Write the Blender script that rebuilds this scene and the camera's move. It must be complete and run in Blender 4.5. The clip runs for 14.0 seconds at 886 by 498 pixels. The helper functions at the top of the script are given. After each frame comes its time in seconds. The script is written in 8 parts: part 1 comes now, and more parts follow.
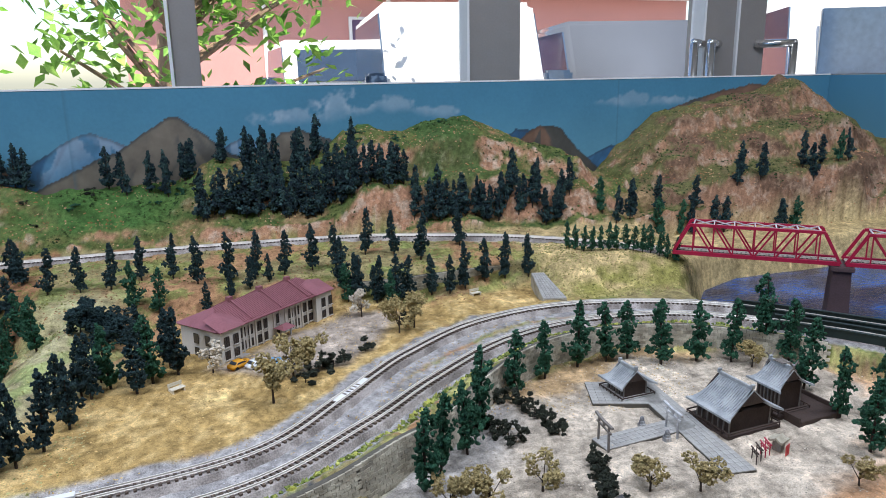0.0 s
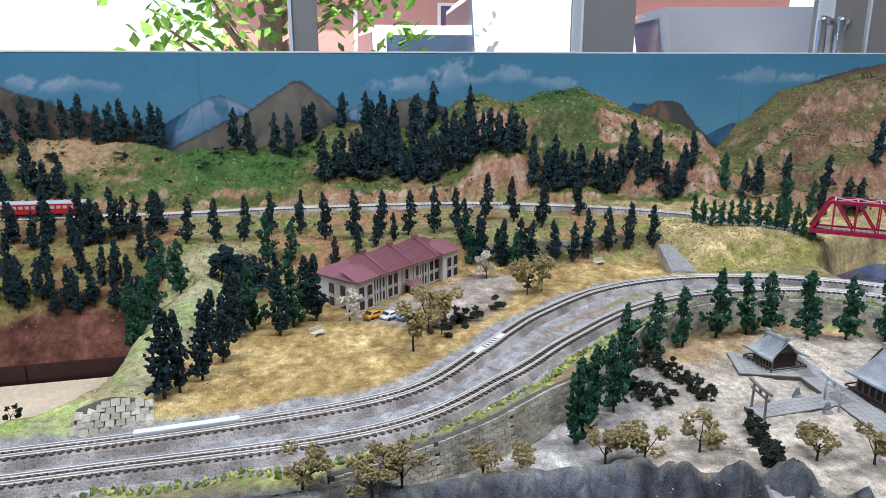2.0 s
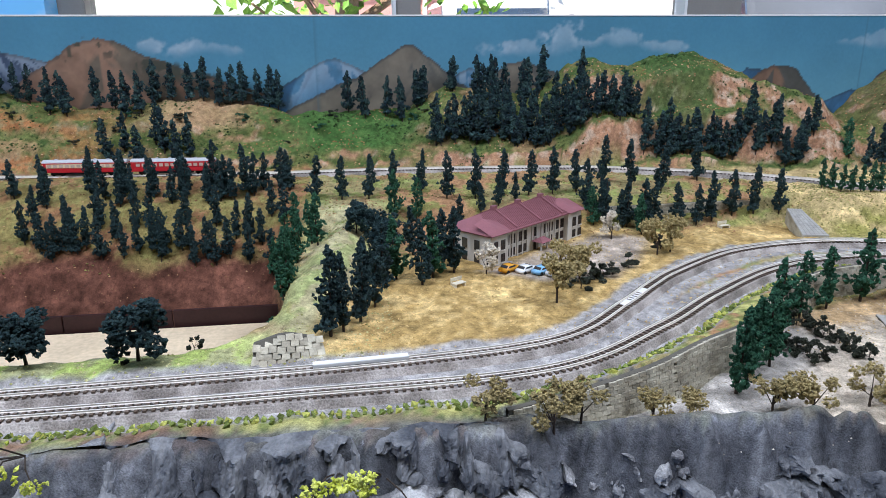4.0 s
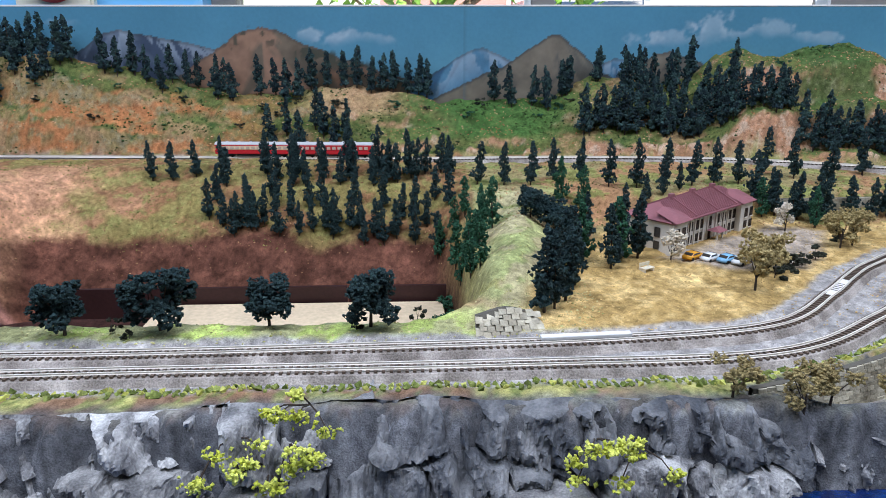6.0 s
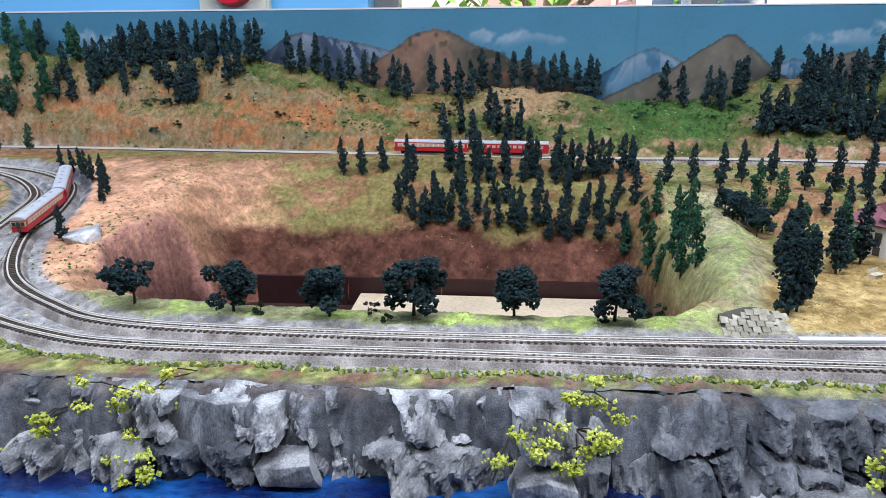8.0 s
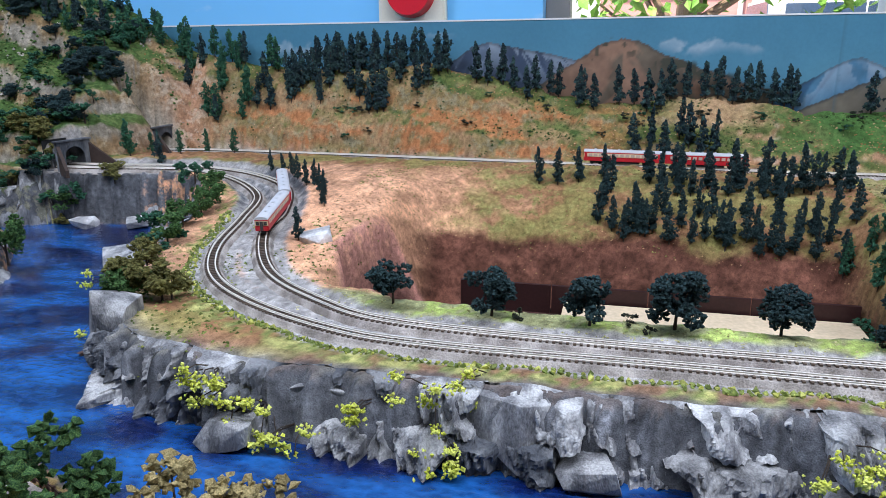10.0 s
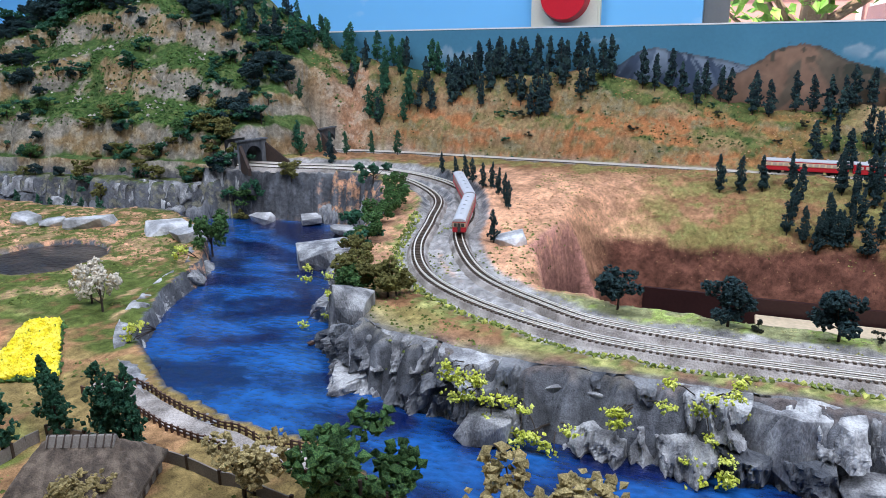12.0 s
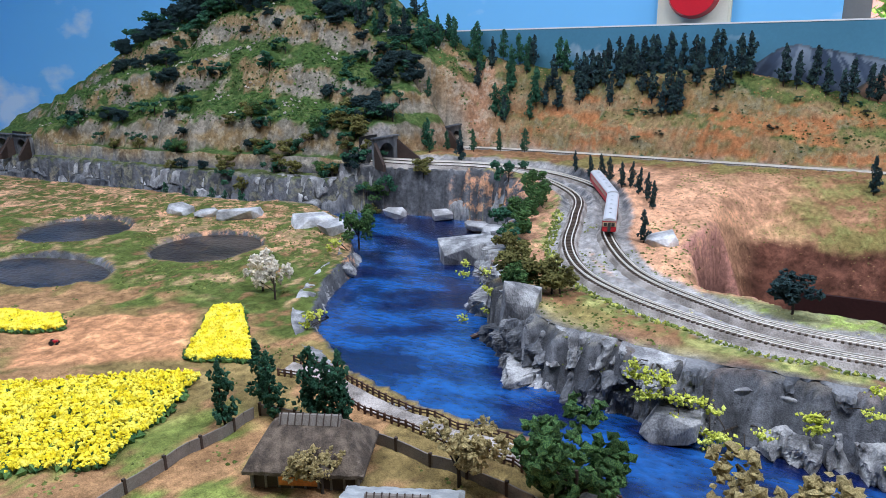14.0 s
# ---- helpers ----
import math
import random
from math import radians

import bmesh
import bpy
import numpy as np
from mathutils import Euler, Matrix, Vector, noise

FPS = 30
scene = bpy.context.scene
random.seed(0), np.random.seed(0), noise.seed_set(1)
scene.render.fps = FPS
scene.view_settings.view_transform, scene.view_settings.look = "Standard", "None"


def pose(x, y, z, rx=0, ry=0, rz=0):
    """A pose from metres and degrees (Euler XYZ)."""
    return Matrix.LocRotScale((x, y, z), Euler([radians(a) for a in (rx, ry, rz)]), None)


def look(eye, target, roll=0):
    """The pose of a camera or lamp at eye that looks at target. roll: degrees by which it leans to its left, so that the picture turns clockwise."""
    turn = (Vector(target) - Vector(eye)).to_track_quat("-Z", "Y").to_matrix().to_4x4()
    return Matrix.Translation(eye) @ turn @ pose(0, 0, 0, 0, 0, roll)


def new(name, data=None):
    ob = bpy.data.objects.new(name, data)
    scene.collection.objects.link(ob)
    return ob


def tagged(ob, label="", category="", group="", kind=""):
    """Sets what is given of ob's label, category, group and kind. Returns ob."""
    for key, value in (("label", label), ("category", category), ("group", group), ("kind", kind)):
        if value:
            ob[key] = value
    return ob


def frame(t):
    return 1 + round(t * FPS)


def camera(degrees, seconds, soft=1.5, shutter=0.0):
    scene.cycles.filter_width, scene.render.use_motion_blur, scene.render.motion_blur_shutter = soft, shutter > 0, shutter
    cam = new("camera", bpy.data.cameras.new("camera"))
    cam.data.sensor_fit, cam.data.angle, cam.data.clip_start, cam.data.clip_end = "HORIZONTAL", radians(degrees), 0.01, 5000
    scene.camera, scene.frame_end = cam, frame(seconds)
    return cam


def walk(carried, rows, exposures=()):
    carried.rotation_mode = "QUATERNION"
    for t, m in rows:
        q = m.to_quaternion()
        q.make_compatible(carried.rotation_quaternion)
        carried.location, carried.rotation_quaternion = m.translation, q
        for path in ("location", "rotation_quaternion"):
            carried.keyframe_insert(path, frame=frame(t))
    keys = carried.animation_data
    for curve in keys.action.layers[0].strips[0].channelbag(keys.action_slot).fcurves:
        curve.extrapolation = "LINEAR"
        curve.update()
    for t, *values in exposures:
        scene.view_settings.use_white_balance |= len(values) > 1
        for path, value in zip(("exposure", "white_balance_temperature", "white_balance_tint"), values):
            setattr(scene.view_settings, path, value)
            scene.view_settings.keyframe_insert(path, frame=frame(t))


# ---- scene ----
cam = camera(64.7, 14.0, soft=0.9)
PATH = [
    (0, (0.016, 0.01, 1.147), (0.67, 1.839, 0.669), -1.0),
    (0.5, (0.004, 0.014, 1.14), (0.623, 1.855, 0.665), -1.0),
    (1, (-0.01, 0.021, 1.127), (0.556, 1.877, 0.643), -0.7),
    (1.5, (-0.029, 0.027, 1.117), (0.475, 1.899, 0.622), -0.3),
    (2, (-0.052, 0.029, 1.11), (0.392, 1.913, 0.604), -0.1),
    (2.5, (-0.075, 0.028, 1.104), (0.321, 1.919, 0.586), -0.0),
    (3, (-0.096, 0.029, 1.098), (0.257, 1.923, 0.56), -0.1),
    (5.5, (-0.237, 0.019, 1.081), (-0.109, 1.927, 0.498), -0.2),
    (6, (-0.279, 0.014, 1.081), (-0.21, 1.926, 0.498), -0.1),
    (6.5, (-0.323, 0.007, 1.082), (-0.324, 1.92, 0.5), -0.3),
    (7, (-0.36, 0.002, 1.081), (-0.425, 1.914, 0.497), -0.5),
    (7.5, (-0.392, -0.005, 1.08), (-0.515, 1.903, 0.495), -0.4),
    (8, (-0.425, -0.012, 1.083), (-0.608, 1.893, 0.501), -0.4),
    (8.5, (-0.465, -0.018, 1.082), (-0.718, 1.882, 0.511), -0.6),
    (9, (-0.501, -0.026, 1.084), (-0.828, 1.863, 0.516), -0.7),
    (11.5, (-0.687, -0.09, 1.099), (-1.331, 1.72, 0.543), -0.6),
    (12, (-0.718, -0.105, 1.099), (-1.413, 1.686, 0.544), -0.7),
    (12.5, (-0.743, -0.122, 1.102), (-1.497, 1.645, 0.545), -0.8),
    (13, (-0.765, -0.136, 1.102), (-1.571, 1.607, 0.541), -0.7),
    (13.5, (-0.785, -0.15, 1.104), (-1.637, 1.569, 0.54), -0.9),
    (14, (-0.802, -0.165, 1.11), (-1.698, 1.531, 0.544), -1.2),
]
walk(cam, [(t, look(eye, target, roll)) for t, eye, target, roll in PATH], [(0.0, 1.1), (2.5, 1.2), (5.5, 1.3), (14.0, 1.34)])

# ---- light ----
world = bpy.data.worlds.new("world")
scene.world = world
world.use_nodes = True
wn = world.node_tree.nodes
sky = wn.new("ShaderNodeTexSky")
sky.sky_type, sky.sun_disc = "NISHITA", False
sky.sun_elevation, sky.sun_rotation = radians(55), radians(212)
wn["Background"].inputs["Strength"].default_value = 0.15
world.node_tree.links.new(sky.outputs[0], wn["Background"].inputs[0])


def lamp(name, kind, m, energy, color=(1, 1, 1), size=None, label="", category="lamp"):
    data = bpy.data.lights.new(name, kind)
    data.energy, data.color = energy, color
    if kind == "AREA":
        data.shape, data.size, data.size_y = "RECTANGLE", size[0], size[1]
    ob = new(name, data)
    ob.matrix_world = m
    if kind == "SUN":
        data.angle = radians(0.6)
    return tagged(ob, label, category)


lamp("sun", "SUN", look((0, 0, 5), (1.0, 1.6, 2.4)), 5.0, (1, 0.95, 0.87), label="high midday sun outside the room", category="sun")
ROOM_LAMPS = [(-2.0, 0.2), (-0.4, 0.2), (1.2, 0.2)]
for lx, ly in ROOM_LAMPS:
    lamp("ceiling_lamp", "AREA", look((lx, ly, 2.62), (lx, ly + 0.001, 0)), 13.0, (0.87, 0.965, 1.2), (1.2, 0.3), "white fluorescent ceiling light tube panel", "ceiling light")

# ---- materials ----
def material(name, color, rough=0.85, metal=0.0, scale=60.0, vary=0.25, bump=0.3, fine=400.0, island=0.0, attr="", spec=0.3, obj=0.0, tint=None):
    """Two scales of noise over a base colour, with fine relief."""
    m = bpy.data.materials.new(name)
    m.use_nodes = True
    nt = m.node_tree
    n, l = nt.nodes, nt.links
    b = n["Principled BSDF"]
    b.inputs["Roughness"].default_value, b.inputs["Metallic"].default_value = rough, metal
    b.inputs["Specular IOR Level"].default_value = spec
    tc = n.new("ShaderNodeTexCoord")
    n1, n2 = n.new("ShaderNodeTexNoise"), n.new("ShaderNodeTexNoise")
    n1.inputs["Scale"].default_value, n1.inputs["Detail"].default_value = scale, 5
    n2.inputs["Scale"].default_value, n2.inputs["Detail"].default_value = fine, 3
    for q in (n1, n2):
        l.new(tc.outputs["Object"], q.inputs["Vector"])
    add = n.new("ShaderNodeMath")
    add.operation = "ADD"
    l.new(n1.outputs[0], add.inputs[0])
    l.new(n2.outputs[0], add.inputs[1])
    ramp = n.new("ShaderNodeMapRange")
    ramp.inputs["From Min"].default_value, ramp.inputs["From Max"].default_value = 0.6, 1.4
    ramp.inputs["To Min"].default_value, ramp.inputs["To Max"].default_value = 1 - vary, 1 + vary
    l.new(add.outputs[0], ramp.inputs["Value"])
    last = ramp.outputs[0]
    if island or obj:
        src = n.new("ShaderNodeNewGeometry").outputs["Random Per Island"] if island else n.new("ShaderNodeObjectInfo").outputs["Random"]
        r2 = n.new("ShaderNodeMapRange")
        amount = island or obj
        r2.inputs["To Min"].default_value, r2.inputs["To Max"].default_value = 1 - amount, 1 + amount
        l.new(src, r2.inputs["Value"])
        mul = n.new("ShaderNodeMath")
        mul.operation = "MULTIPLY"
        l.new(last, mul.inputs[0])
        l.new(r2.outputs[0], mul.inputs[1])
        last = mul.outputs[0]
    mix = n.new("ShaderNodeVectorMath")
    mix.operation = "SCALE"
    if attr:
        at = n.new("ShaderNodeAttribute")
        at.attribute_name = attr
        l.new(at.outputs["Color"], mix.inputs[0])
    elif tint:
        cm = n.new("ShaderNodeMix")
        cm.data_type = "RGBA"
        cm.inputs[6].default_value, cm.inputs[7].default_value = (*color, 1), (*tint, 1)
        sh = n.new("ShaderNodeMapRange")
        sh.inputs["From Min"].default_value, sh.inputs["From Max"].default_value = 0.42, 0.6
        l.new(n1.outputs[0], sh.inputs["Value"])
        l.new(sh.outputs[0], cm.inputs[0])
        l.new(cm.outputs[2], mix.inputs[0])
    else:
        mix.inputs[0].default_value = color
    l.new(last, mix.inputs["Scale"])
    l.new(mix.outputs[0], b.inputs["Base Color"])
    if bump:
        bp = n.new("ShaderNodeBump")
        bp.inputs["Strength"].default_value, bp.inputs["Distance"].default_value = bump, 0.6 / fine
        l.new(n2.outputs[0], bp.inputs["Height"])
        l.new(bp.outputs[0], b.inputs["Normal"])
    return m



def stretch(m, by):
    """Scales a material's pattern along its axes."""
    n, l = m.node_tree.nodes, m.node_tree.links
    tc = next(q for q in n if q.bl_idname == "ShaderNodeTexCoord")
    mp = n.new("ShaderNodeMapping")
    mp.inputs["Scale"].default_value = by
    l.new(tc.outputs["Object"], mp.inputs[0])
    for q in n:
        if q.bl_idname == "ShaderNodeTexNoise":
            l.new(mp.outputs[0], q.inputs["Vector"])


M = {}
M["ground"] = material("scenic_ground", (0.3, 0.25, 0.15), attr="tone", scale=150, fine=760, vary=0.6, bump=1.0, rough=0.95, spec=0.1)


def second_tone(m, attr, scale, low, high):
    """Breaks a material's first colour with patches of a second one."""
    n, l = m.node_tree.nodes, m.node_tree.links
    first = next(q for q in n if q.bl_idname == "ShaderNodeAttribute")
    goal = first.outputs["Color"].links[0].to_socket
    other = n.new("ShaderNodeAttribute")
    other.attribute_name = attr
    tc = next(q for q in n if q.bl_idname == "ShaderNodeTexCoord")
    nz = n.new("ShaderNodeTexNoise")
    nz.inputs["Scale"].default_value, nz.inputs["Detail"].default_value, nz.inputs["Roughness"].default_value = scale, 8, 0.7
    l.new(tc.outputs["Object"], nz.inputs["Vector"])
    r = n.new("ShaderNodeMapRange")
    r.inputs["From Min"].default_value, r.inputs["From Max"].default_value = low, high
    l.new(nz.outputs[0], r.inputs["Value"])
    mx = n.new("ShaderNodeMix")
    mx.data_type = "RGBA"
    l.new(r.outputs[0], mx.inputs[0])
    l.new(first.outputs["Color"], mx.inputs[6])
    l.new(other.outputs["Color"], mx.inputs[7])
    l.new(mx.outputs[2], goal)


second_tone(M["ground"], "tone2", 42, 0.50, 0.60)
M["fir"] = material("fir_foam", (0.016, 0.032, 0.040), tint=(0.036, 0.072, 0.066), scale=90, fine=700, vary=0.5, bump=1.0, island=0.4, obj=0, rough=0.9, spec=0.2)
M["fir_green"] = material("green_foam", (0.022, 0.085, 0.050), tint=(0.045, 0.13, 0.068), scale=90, fine=700, vary=0.5, bump=1.0, island=0.4, rough=0.9, spec=0.2)
M["leaf"] = material("leaf_foam", (0.035, 0.10, 0.035), tint=(0.10, 0.18, 0.05), scale=90, fine=700, vary=0.5, bump=1.0, island=0.4, rough=0.9, spec=0.2)
M["olive"] = material("olive_foam", (0.11, 0.12, 0.03), tint=(0.2, 0.17, 0.06), scale=90, fine=700, vary=0.45, bump=1.0, island=0.35, rough=0.9, spec=0.2)
M["tan"] = material("tan_foam", (0.37, 0.285, 0.115), tint=(0.52, 0.41, 0.19), scale=80, fine=700, vary=0.4, bump=1.0, island=0.3, rough=0.9, spec=0.2)
M["yellow"] = material("yellow_foam", (0.55, 0.58, 0.07), tint=(0.68, 0.70, 0.16), scale=90, fine=700, vary=0.3, bump=1.0, island=0.2, rough=0.9, spec=0.2)
M["rape"] = material("rape_flower_foam", (0.88, 0.70, 0.03), tint=(0.93, 0.80, 0.10), scale=90, fine=700, vary=0.25, bump=1.0, island=0.2, rough=0.9, spec=0.2)
M["blossom"] = material("blossom_foam", (0.72, 0.62, 0.45), tint=(0.86, 0.78, 0.66), scale=90, fine=700, vary=0.2, bump=1.0, island=0.15, rough=0.9, spec=0.2)
M["shrub"] = material("dark_shrub_foam", (0.028, 0.030, 0.026), tint=(0.05, 0.06, 0.035), scale=90, fine=700, vary=0.5, bump=1.0, island=0.4, rough=0.9, spec=0.2)
M["bark"] = material("twig_bark", (0.05, 0.036, 0.026), scale=200, fine=900, bump=0.6)
M["rail"] = material("nickel_rail", (0.82, 0.76, 0.66), rough=0.38, metal=0.15, scale=30, fine=300, vary=0.15, bump=0.05)
M["sleeper"] = material("brown_sleeper", (0.095, 0.068, 0.050), scale=60, fine=600, vary=0.3, island=0.25, bump=0.3, rough=0.7)
M["ballast"] = material("grey_ballast", (0.26, 0.225, 0.195), tint=(0.37, 0.33, 0.295), scale=35, fine=700, vary=0.7, bump=1.0, rough=0.95)
M["rock"] = material("painted_rock", (0.19, 0.188, 0.19), tint=(0.36, 0.355, 0.345), scale=38, fine=420, vary=0.6, bump=0.8, island=0.28, rough=0.8)
M["rock_dark"] = material("dark_rock", (0.075, 0.08, 0.09), tint=(0.19, 0.192, 0.195), scale=20, fine=240, vary=0.4, bump=0.8, rough=0.85)
M["rock_pale"] = material("pale_rock", (0.34, 0.335, 0.33), tint=(0.58, 0.57, 0.56), scale=30, fine=260, vary=0.3, bump=0.8, island=0.15, rough=0.8)
stretch(M["rock"], (1.4, 1.4, 0.6))
stretch(M["rock_dark"], (1.6, 1.6, 0.45))
M["stone"] = material("wall_stone", (0.36, 0.32, 0.235), tint=(0.46, 0.42, 0.32), scale=60, fine=700, vary=0.3, bump=0.7, island=0.25, rough=0.9)
M["joint"] = material("wall_joint", (0.10, 0.09, 0.07), scale=60, fine=700, vary=0.3)
M["plaster"] = material("house_plaster", (0.62, 0.58, 0.51), scale=70, fine=600, vary=0.08, bump=0.15, rough=0.7)
M["base"] = material("house_base", (0.34, 0.32, 0.30), scale=70, fine=600, vary=0.15, bump=0.2)
M["roof_red"] = material("red_roof", (0.27, 0.105, 0.115), scale=60, fine=500, vary=0.16, bump=0.2, rough=0.55)
M["glass_dark"] = material("dark_pane", (0.05, 0.045, 0.04), scale=60, fine=500, vary=0.3, bump=0.0, rough=0.15, spec=0.5)
M["wood_dark"] = material("dark_brown_wood", (0.055, 0.036, 0.028), scale=80, fine=700, vary=0.35, bump=0.4, rough=0.7)
M["wood_grey"] = material("weathered_wood", (0.20, 0.175, 0.15), scale=90, fine=800, vary=0.35, bump=0.5, rough=0.8)
M["roof_grey"] = material("shrine_roof", (0.30, 0.315, 0.315), tint=(0.38, 0.39, 0.38), scale=70, fine=500, vary=0.2, bump=0.2, rough=0.5)
M["thatch"] = material("thatch", (0.095, 0.072, 0.055), tint=(0.15, 0.115, 0.085), scale=120, fine=900, vary=0.5, bump=1.0, rough=0.95)
M["pave"] = material("pavement_slab", (0.36, 0.345, 0.31), scale=70, fine=700, vary=0.2, bump=0.5, obj=0.08)
M["car_white"] = material("white_car_paint", (0.78, 0.78, 0.76), scale=20, fine=300, vary=0.04, bump=0, rough=0.25)
M["car_orange"] = material("orange_car_paint", (0.72, 0.33, 0.03), scale=20, fine=300, vary=0.05, bump=0, rough=0.25)
M["car_blue"] = material("blue_car_paint", (0.22, 0.46, 0.68), scale=20, fine=300, vary=0.05, bump=0, rough=0.25)
M["black"] = material("black_rubber", (0.02, 0.02, 0.02), scale=50, fine=400, vary=0.2, bump=0.1)
M["bench"] = material("cream_bench", (0.70, 0.64, 0.50), scale=50, fine=400, vary=0.1, bump=0.1)
M["train_red"] = material("train_red", (0.50, 0.022, 0.03), scale=20, fine=400, vary=0.08, bump=0.03, rough=0.35)
M["train_cream"] = material("train_cream", (0.74, 0.58, 0.36), scale=20, fine=400, vary=0.06, bump=0.03, rough=0.35)
M["train_roof"] = material("train_roof", (0.52, 0.52, 0.53), scale=60, fine=400, vary=0.12, bump=0.1, rough=0.5)
M["bridge_red"] = material("bridge_red", (0.42, 0.018, 0.055), scale=40, fine=400, vary=0.15, bump=0.05, rough=0.4)
M["bridge_pale"] = material("bridge_top", (0.62, 0.55, 0.55), scale=40, fine=400, vary=0.15, bump=0.05, rough=0.5)
M["pier"] = material("bridge_pier_paint", (0.10, 0.062, 0.06), scale=40, fine=400, vary=0.2, bump=0.2)
M["girder"] = material("dark_green_girder", (0.022, 0.033, 0.028), scale=40, fine=400, vary=0.2, bump=0.1, rough=0.5)
M["board"] = material("plywood_board", (0.76, 0.60, 0.40), scale=14, fine=160, vary=0.2, bump=0.05, rough=0.25, spec=0.6)
M["pit"] = material("dark_pit_paint", (0.035, 0.017, 0.015), scale=20, fine=200, vary=0.3, bump=0.2)
M["pit_wall"] = material("red_brown_panel", (0.035, 0.013, 0.012), scale=20, fine=200, vary=0.3, bump=0.1, rough=0.5)
M["aluminium"] = material("window_frame", (0.30, 0.275, 0.25), scale=20, fine=200, vary=0.06, bump=0.02, rough=0.45, metal=0.2)
M["white_trim"] = material("white_trim", (0.75, 0.74, 0.72), scale=20, fine=200, vary=0.05, bump=0.02, rough=0.5)
M["chrome"] = material("steel_handle", (0.75, 0.73, 0.70), scale=20, fine=200, vary=0.04, bump=0.0, rough=0.2, metal=1.0)
M["cream"] = material("cream_panel", (0.82, 0.76, 0.60), scale=12, fine=200, vary=0.05, bump=0.02, rough=0.5)
M["red_disc"] = material("red_lamp_cover", (0.70, 0.02, 0.035), scale=12, fine=200, vary=0.06, bump=0.02, rough=0.3)
M["room"] = material("room_wall_paint", (0.72, 0.70, 0.66), scale=3, fine=60, vary=0.06, bump=0.05)
M["pink"] = material("pink_house_wall", (0.55, 0.27, 0.24), scale=1.2, fine=8, vary=0.08, bump=0.05)
M["asphalt"] = material("pale_forecourt", (0.30, 0.29, 0.28), scale=1.5, fine=20, vary=0.15, bump=0.1)
M["purple"] = material("purple_door", (0.13, 0.075, 0.14), scale=3, fine=20, vary=0.1, bump=0.02, rough=0.4)
M["fabric_blue"] = material("blue_van_glass", (0.05, 0.08, 0.13), scale=3, fine=20, vary=0.2, bump=0.0, rough=0.08, spec=0.6)
M["real_leaf"] = material("tree_leaf", (0.13, 0.30, 0.035), tint=(0.25, 0.42, 0.08), scale=4, fine=30, vary=0.3, bump=0.0, island=0.35, rough=0.5)
M["real_bark"] = material("tree_bark", (0.24, 0.16, 0.11), scale=6, fine=60, vary=0.3, bump=0.4)
M["fence"] = material("brown_fence", (0.10, 0.055, 0.04), scale=80, fine=700, vary=0.3, bump=0.3, obj=0.1)
M["beach"] = material("river_sand", (0.30, 0.27, 0.22), tint=(0.40, 0.36, 0.30), scale=50, fine=800, vary=0.3, bump=0.9)


def cloudy(name, low, high, cloud, scale, z0, z1, amount):
    """Painted sky: a vertical wash with soft clouds."""
    m = bpy.data.materials.new(name)
    m.use_nodes = True
    n, l = m.node_tree.nodes, m.node_tree.links
    b = n["Principled BSDF"]
    b.inputs["Roughness"].default_value = 0.6
    b.inputs["Specular IOR Level"].default_value = 0.3
    tc = n.new("ShaderNodeTexCoord")
    sep = n.new("ShaderNodeSeparateXYZ")
    l.new(tc.outputs["Object"], sep.inputs[0])
    r = n.new("ShaderNodeMapRange")
    r.inputs["From Min"].default_value, r.inputs["From Max"].default_value = z0, z1
    l.new(sep.outputs["Z"], r.inputs["Value"])
    mx = n.new("ShaderNodeMix")
    mx.data_type = "RGBA"
    mx.inputs[6].default_value, mx.inputs[7].default_value = (*low, 1), (*high, 1)
    l.new(r.outputs[0], mx.inputs[0])
    mp = n.new("ShaderNodeMapping")
    mp.inputs["Scale"].default_value = (1, 1, 2.2)
    l.new(tc.outputs["Object"], mp.inputs[0])
    nz = n.new("ShaderNodeTexNoise")
    nz.inputs["Scale"].default_value, nz.inputs["Detail"].default_value = scale, 6
    l.new(mp.outputs[0], nz.inputs["Vector"])
    c = n.new("ShaderNodeMapRange")
    c.inputs["From Min"].default_value, c.inputs["From Max"].default_value = 0.56, 0.68
    c.inputs["To Max"].default_value = amount
    l.new(nz.outputs[0], c.inputs["Value"])
    m2 = n.new("ShaderNodeMix")
    m2.data_type = "RGBA"
    m2.inputs[7].default_value = (*cloud, 1)
    l.new(c.outputs[0], m2.inputs[0])
    l.new(mx.outputs[2], m2.inputs[6])
    l.new(m2.outputs[2], b.inputs["Base Color"])
    return m


M["sky_board"] = cloudy("painted_sky", (0.12, 0.30, 0.40), (0.075, 0.245, 0.36), (0.17, 0.32, 0.41), 2.2, 0.9, 1.15, 0.25)
M["sky_wall"] = cloudy("sky_wallpaper", (0.24, 0.62, 0.95), (0.16, 0.53, 0.93), (0.88, 0.91, 0.95), 2.6, 1.0, 1.6, 0.9)


def water_material(name, deep, mid, pale):
    m = material(name, deep, rough=0.14, scale=11, fine=95, vary=0.65, bump=0.5, tint=mid, spec=0.5)
    stretch(m, (1.0, 1.7, 1.0))
    b = m.node_tree.nodes["Principled BSDF"]
    b.inputs["Coat Weight"].default_value, b.inputs["Coat Roughness"].default_value = 0.5, 0.08
    return m


M["water"] = water_material("blue_resin_water", (0.003, 0.012, 0.075), (0.010, 0.075, 0.25), None)
M["paddy"] = water_material("paddy_water", (0.028, 0.021, 0.018), (0.06, 0.046, 0.036), None)
M["paddy"].node_tree.nodes["Principled BSDF"].inputs["Coat Weight"].default_value = 0.15
M["paddy"].node_tree.nodes["Principled BSDF"].inputs["Roughness"].default_value = 0.3

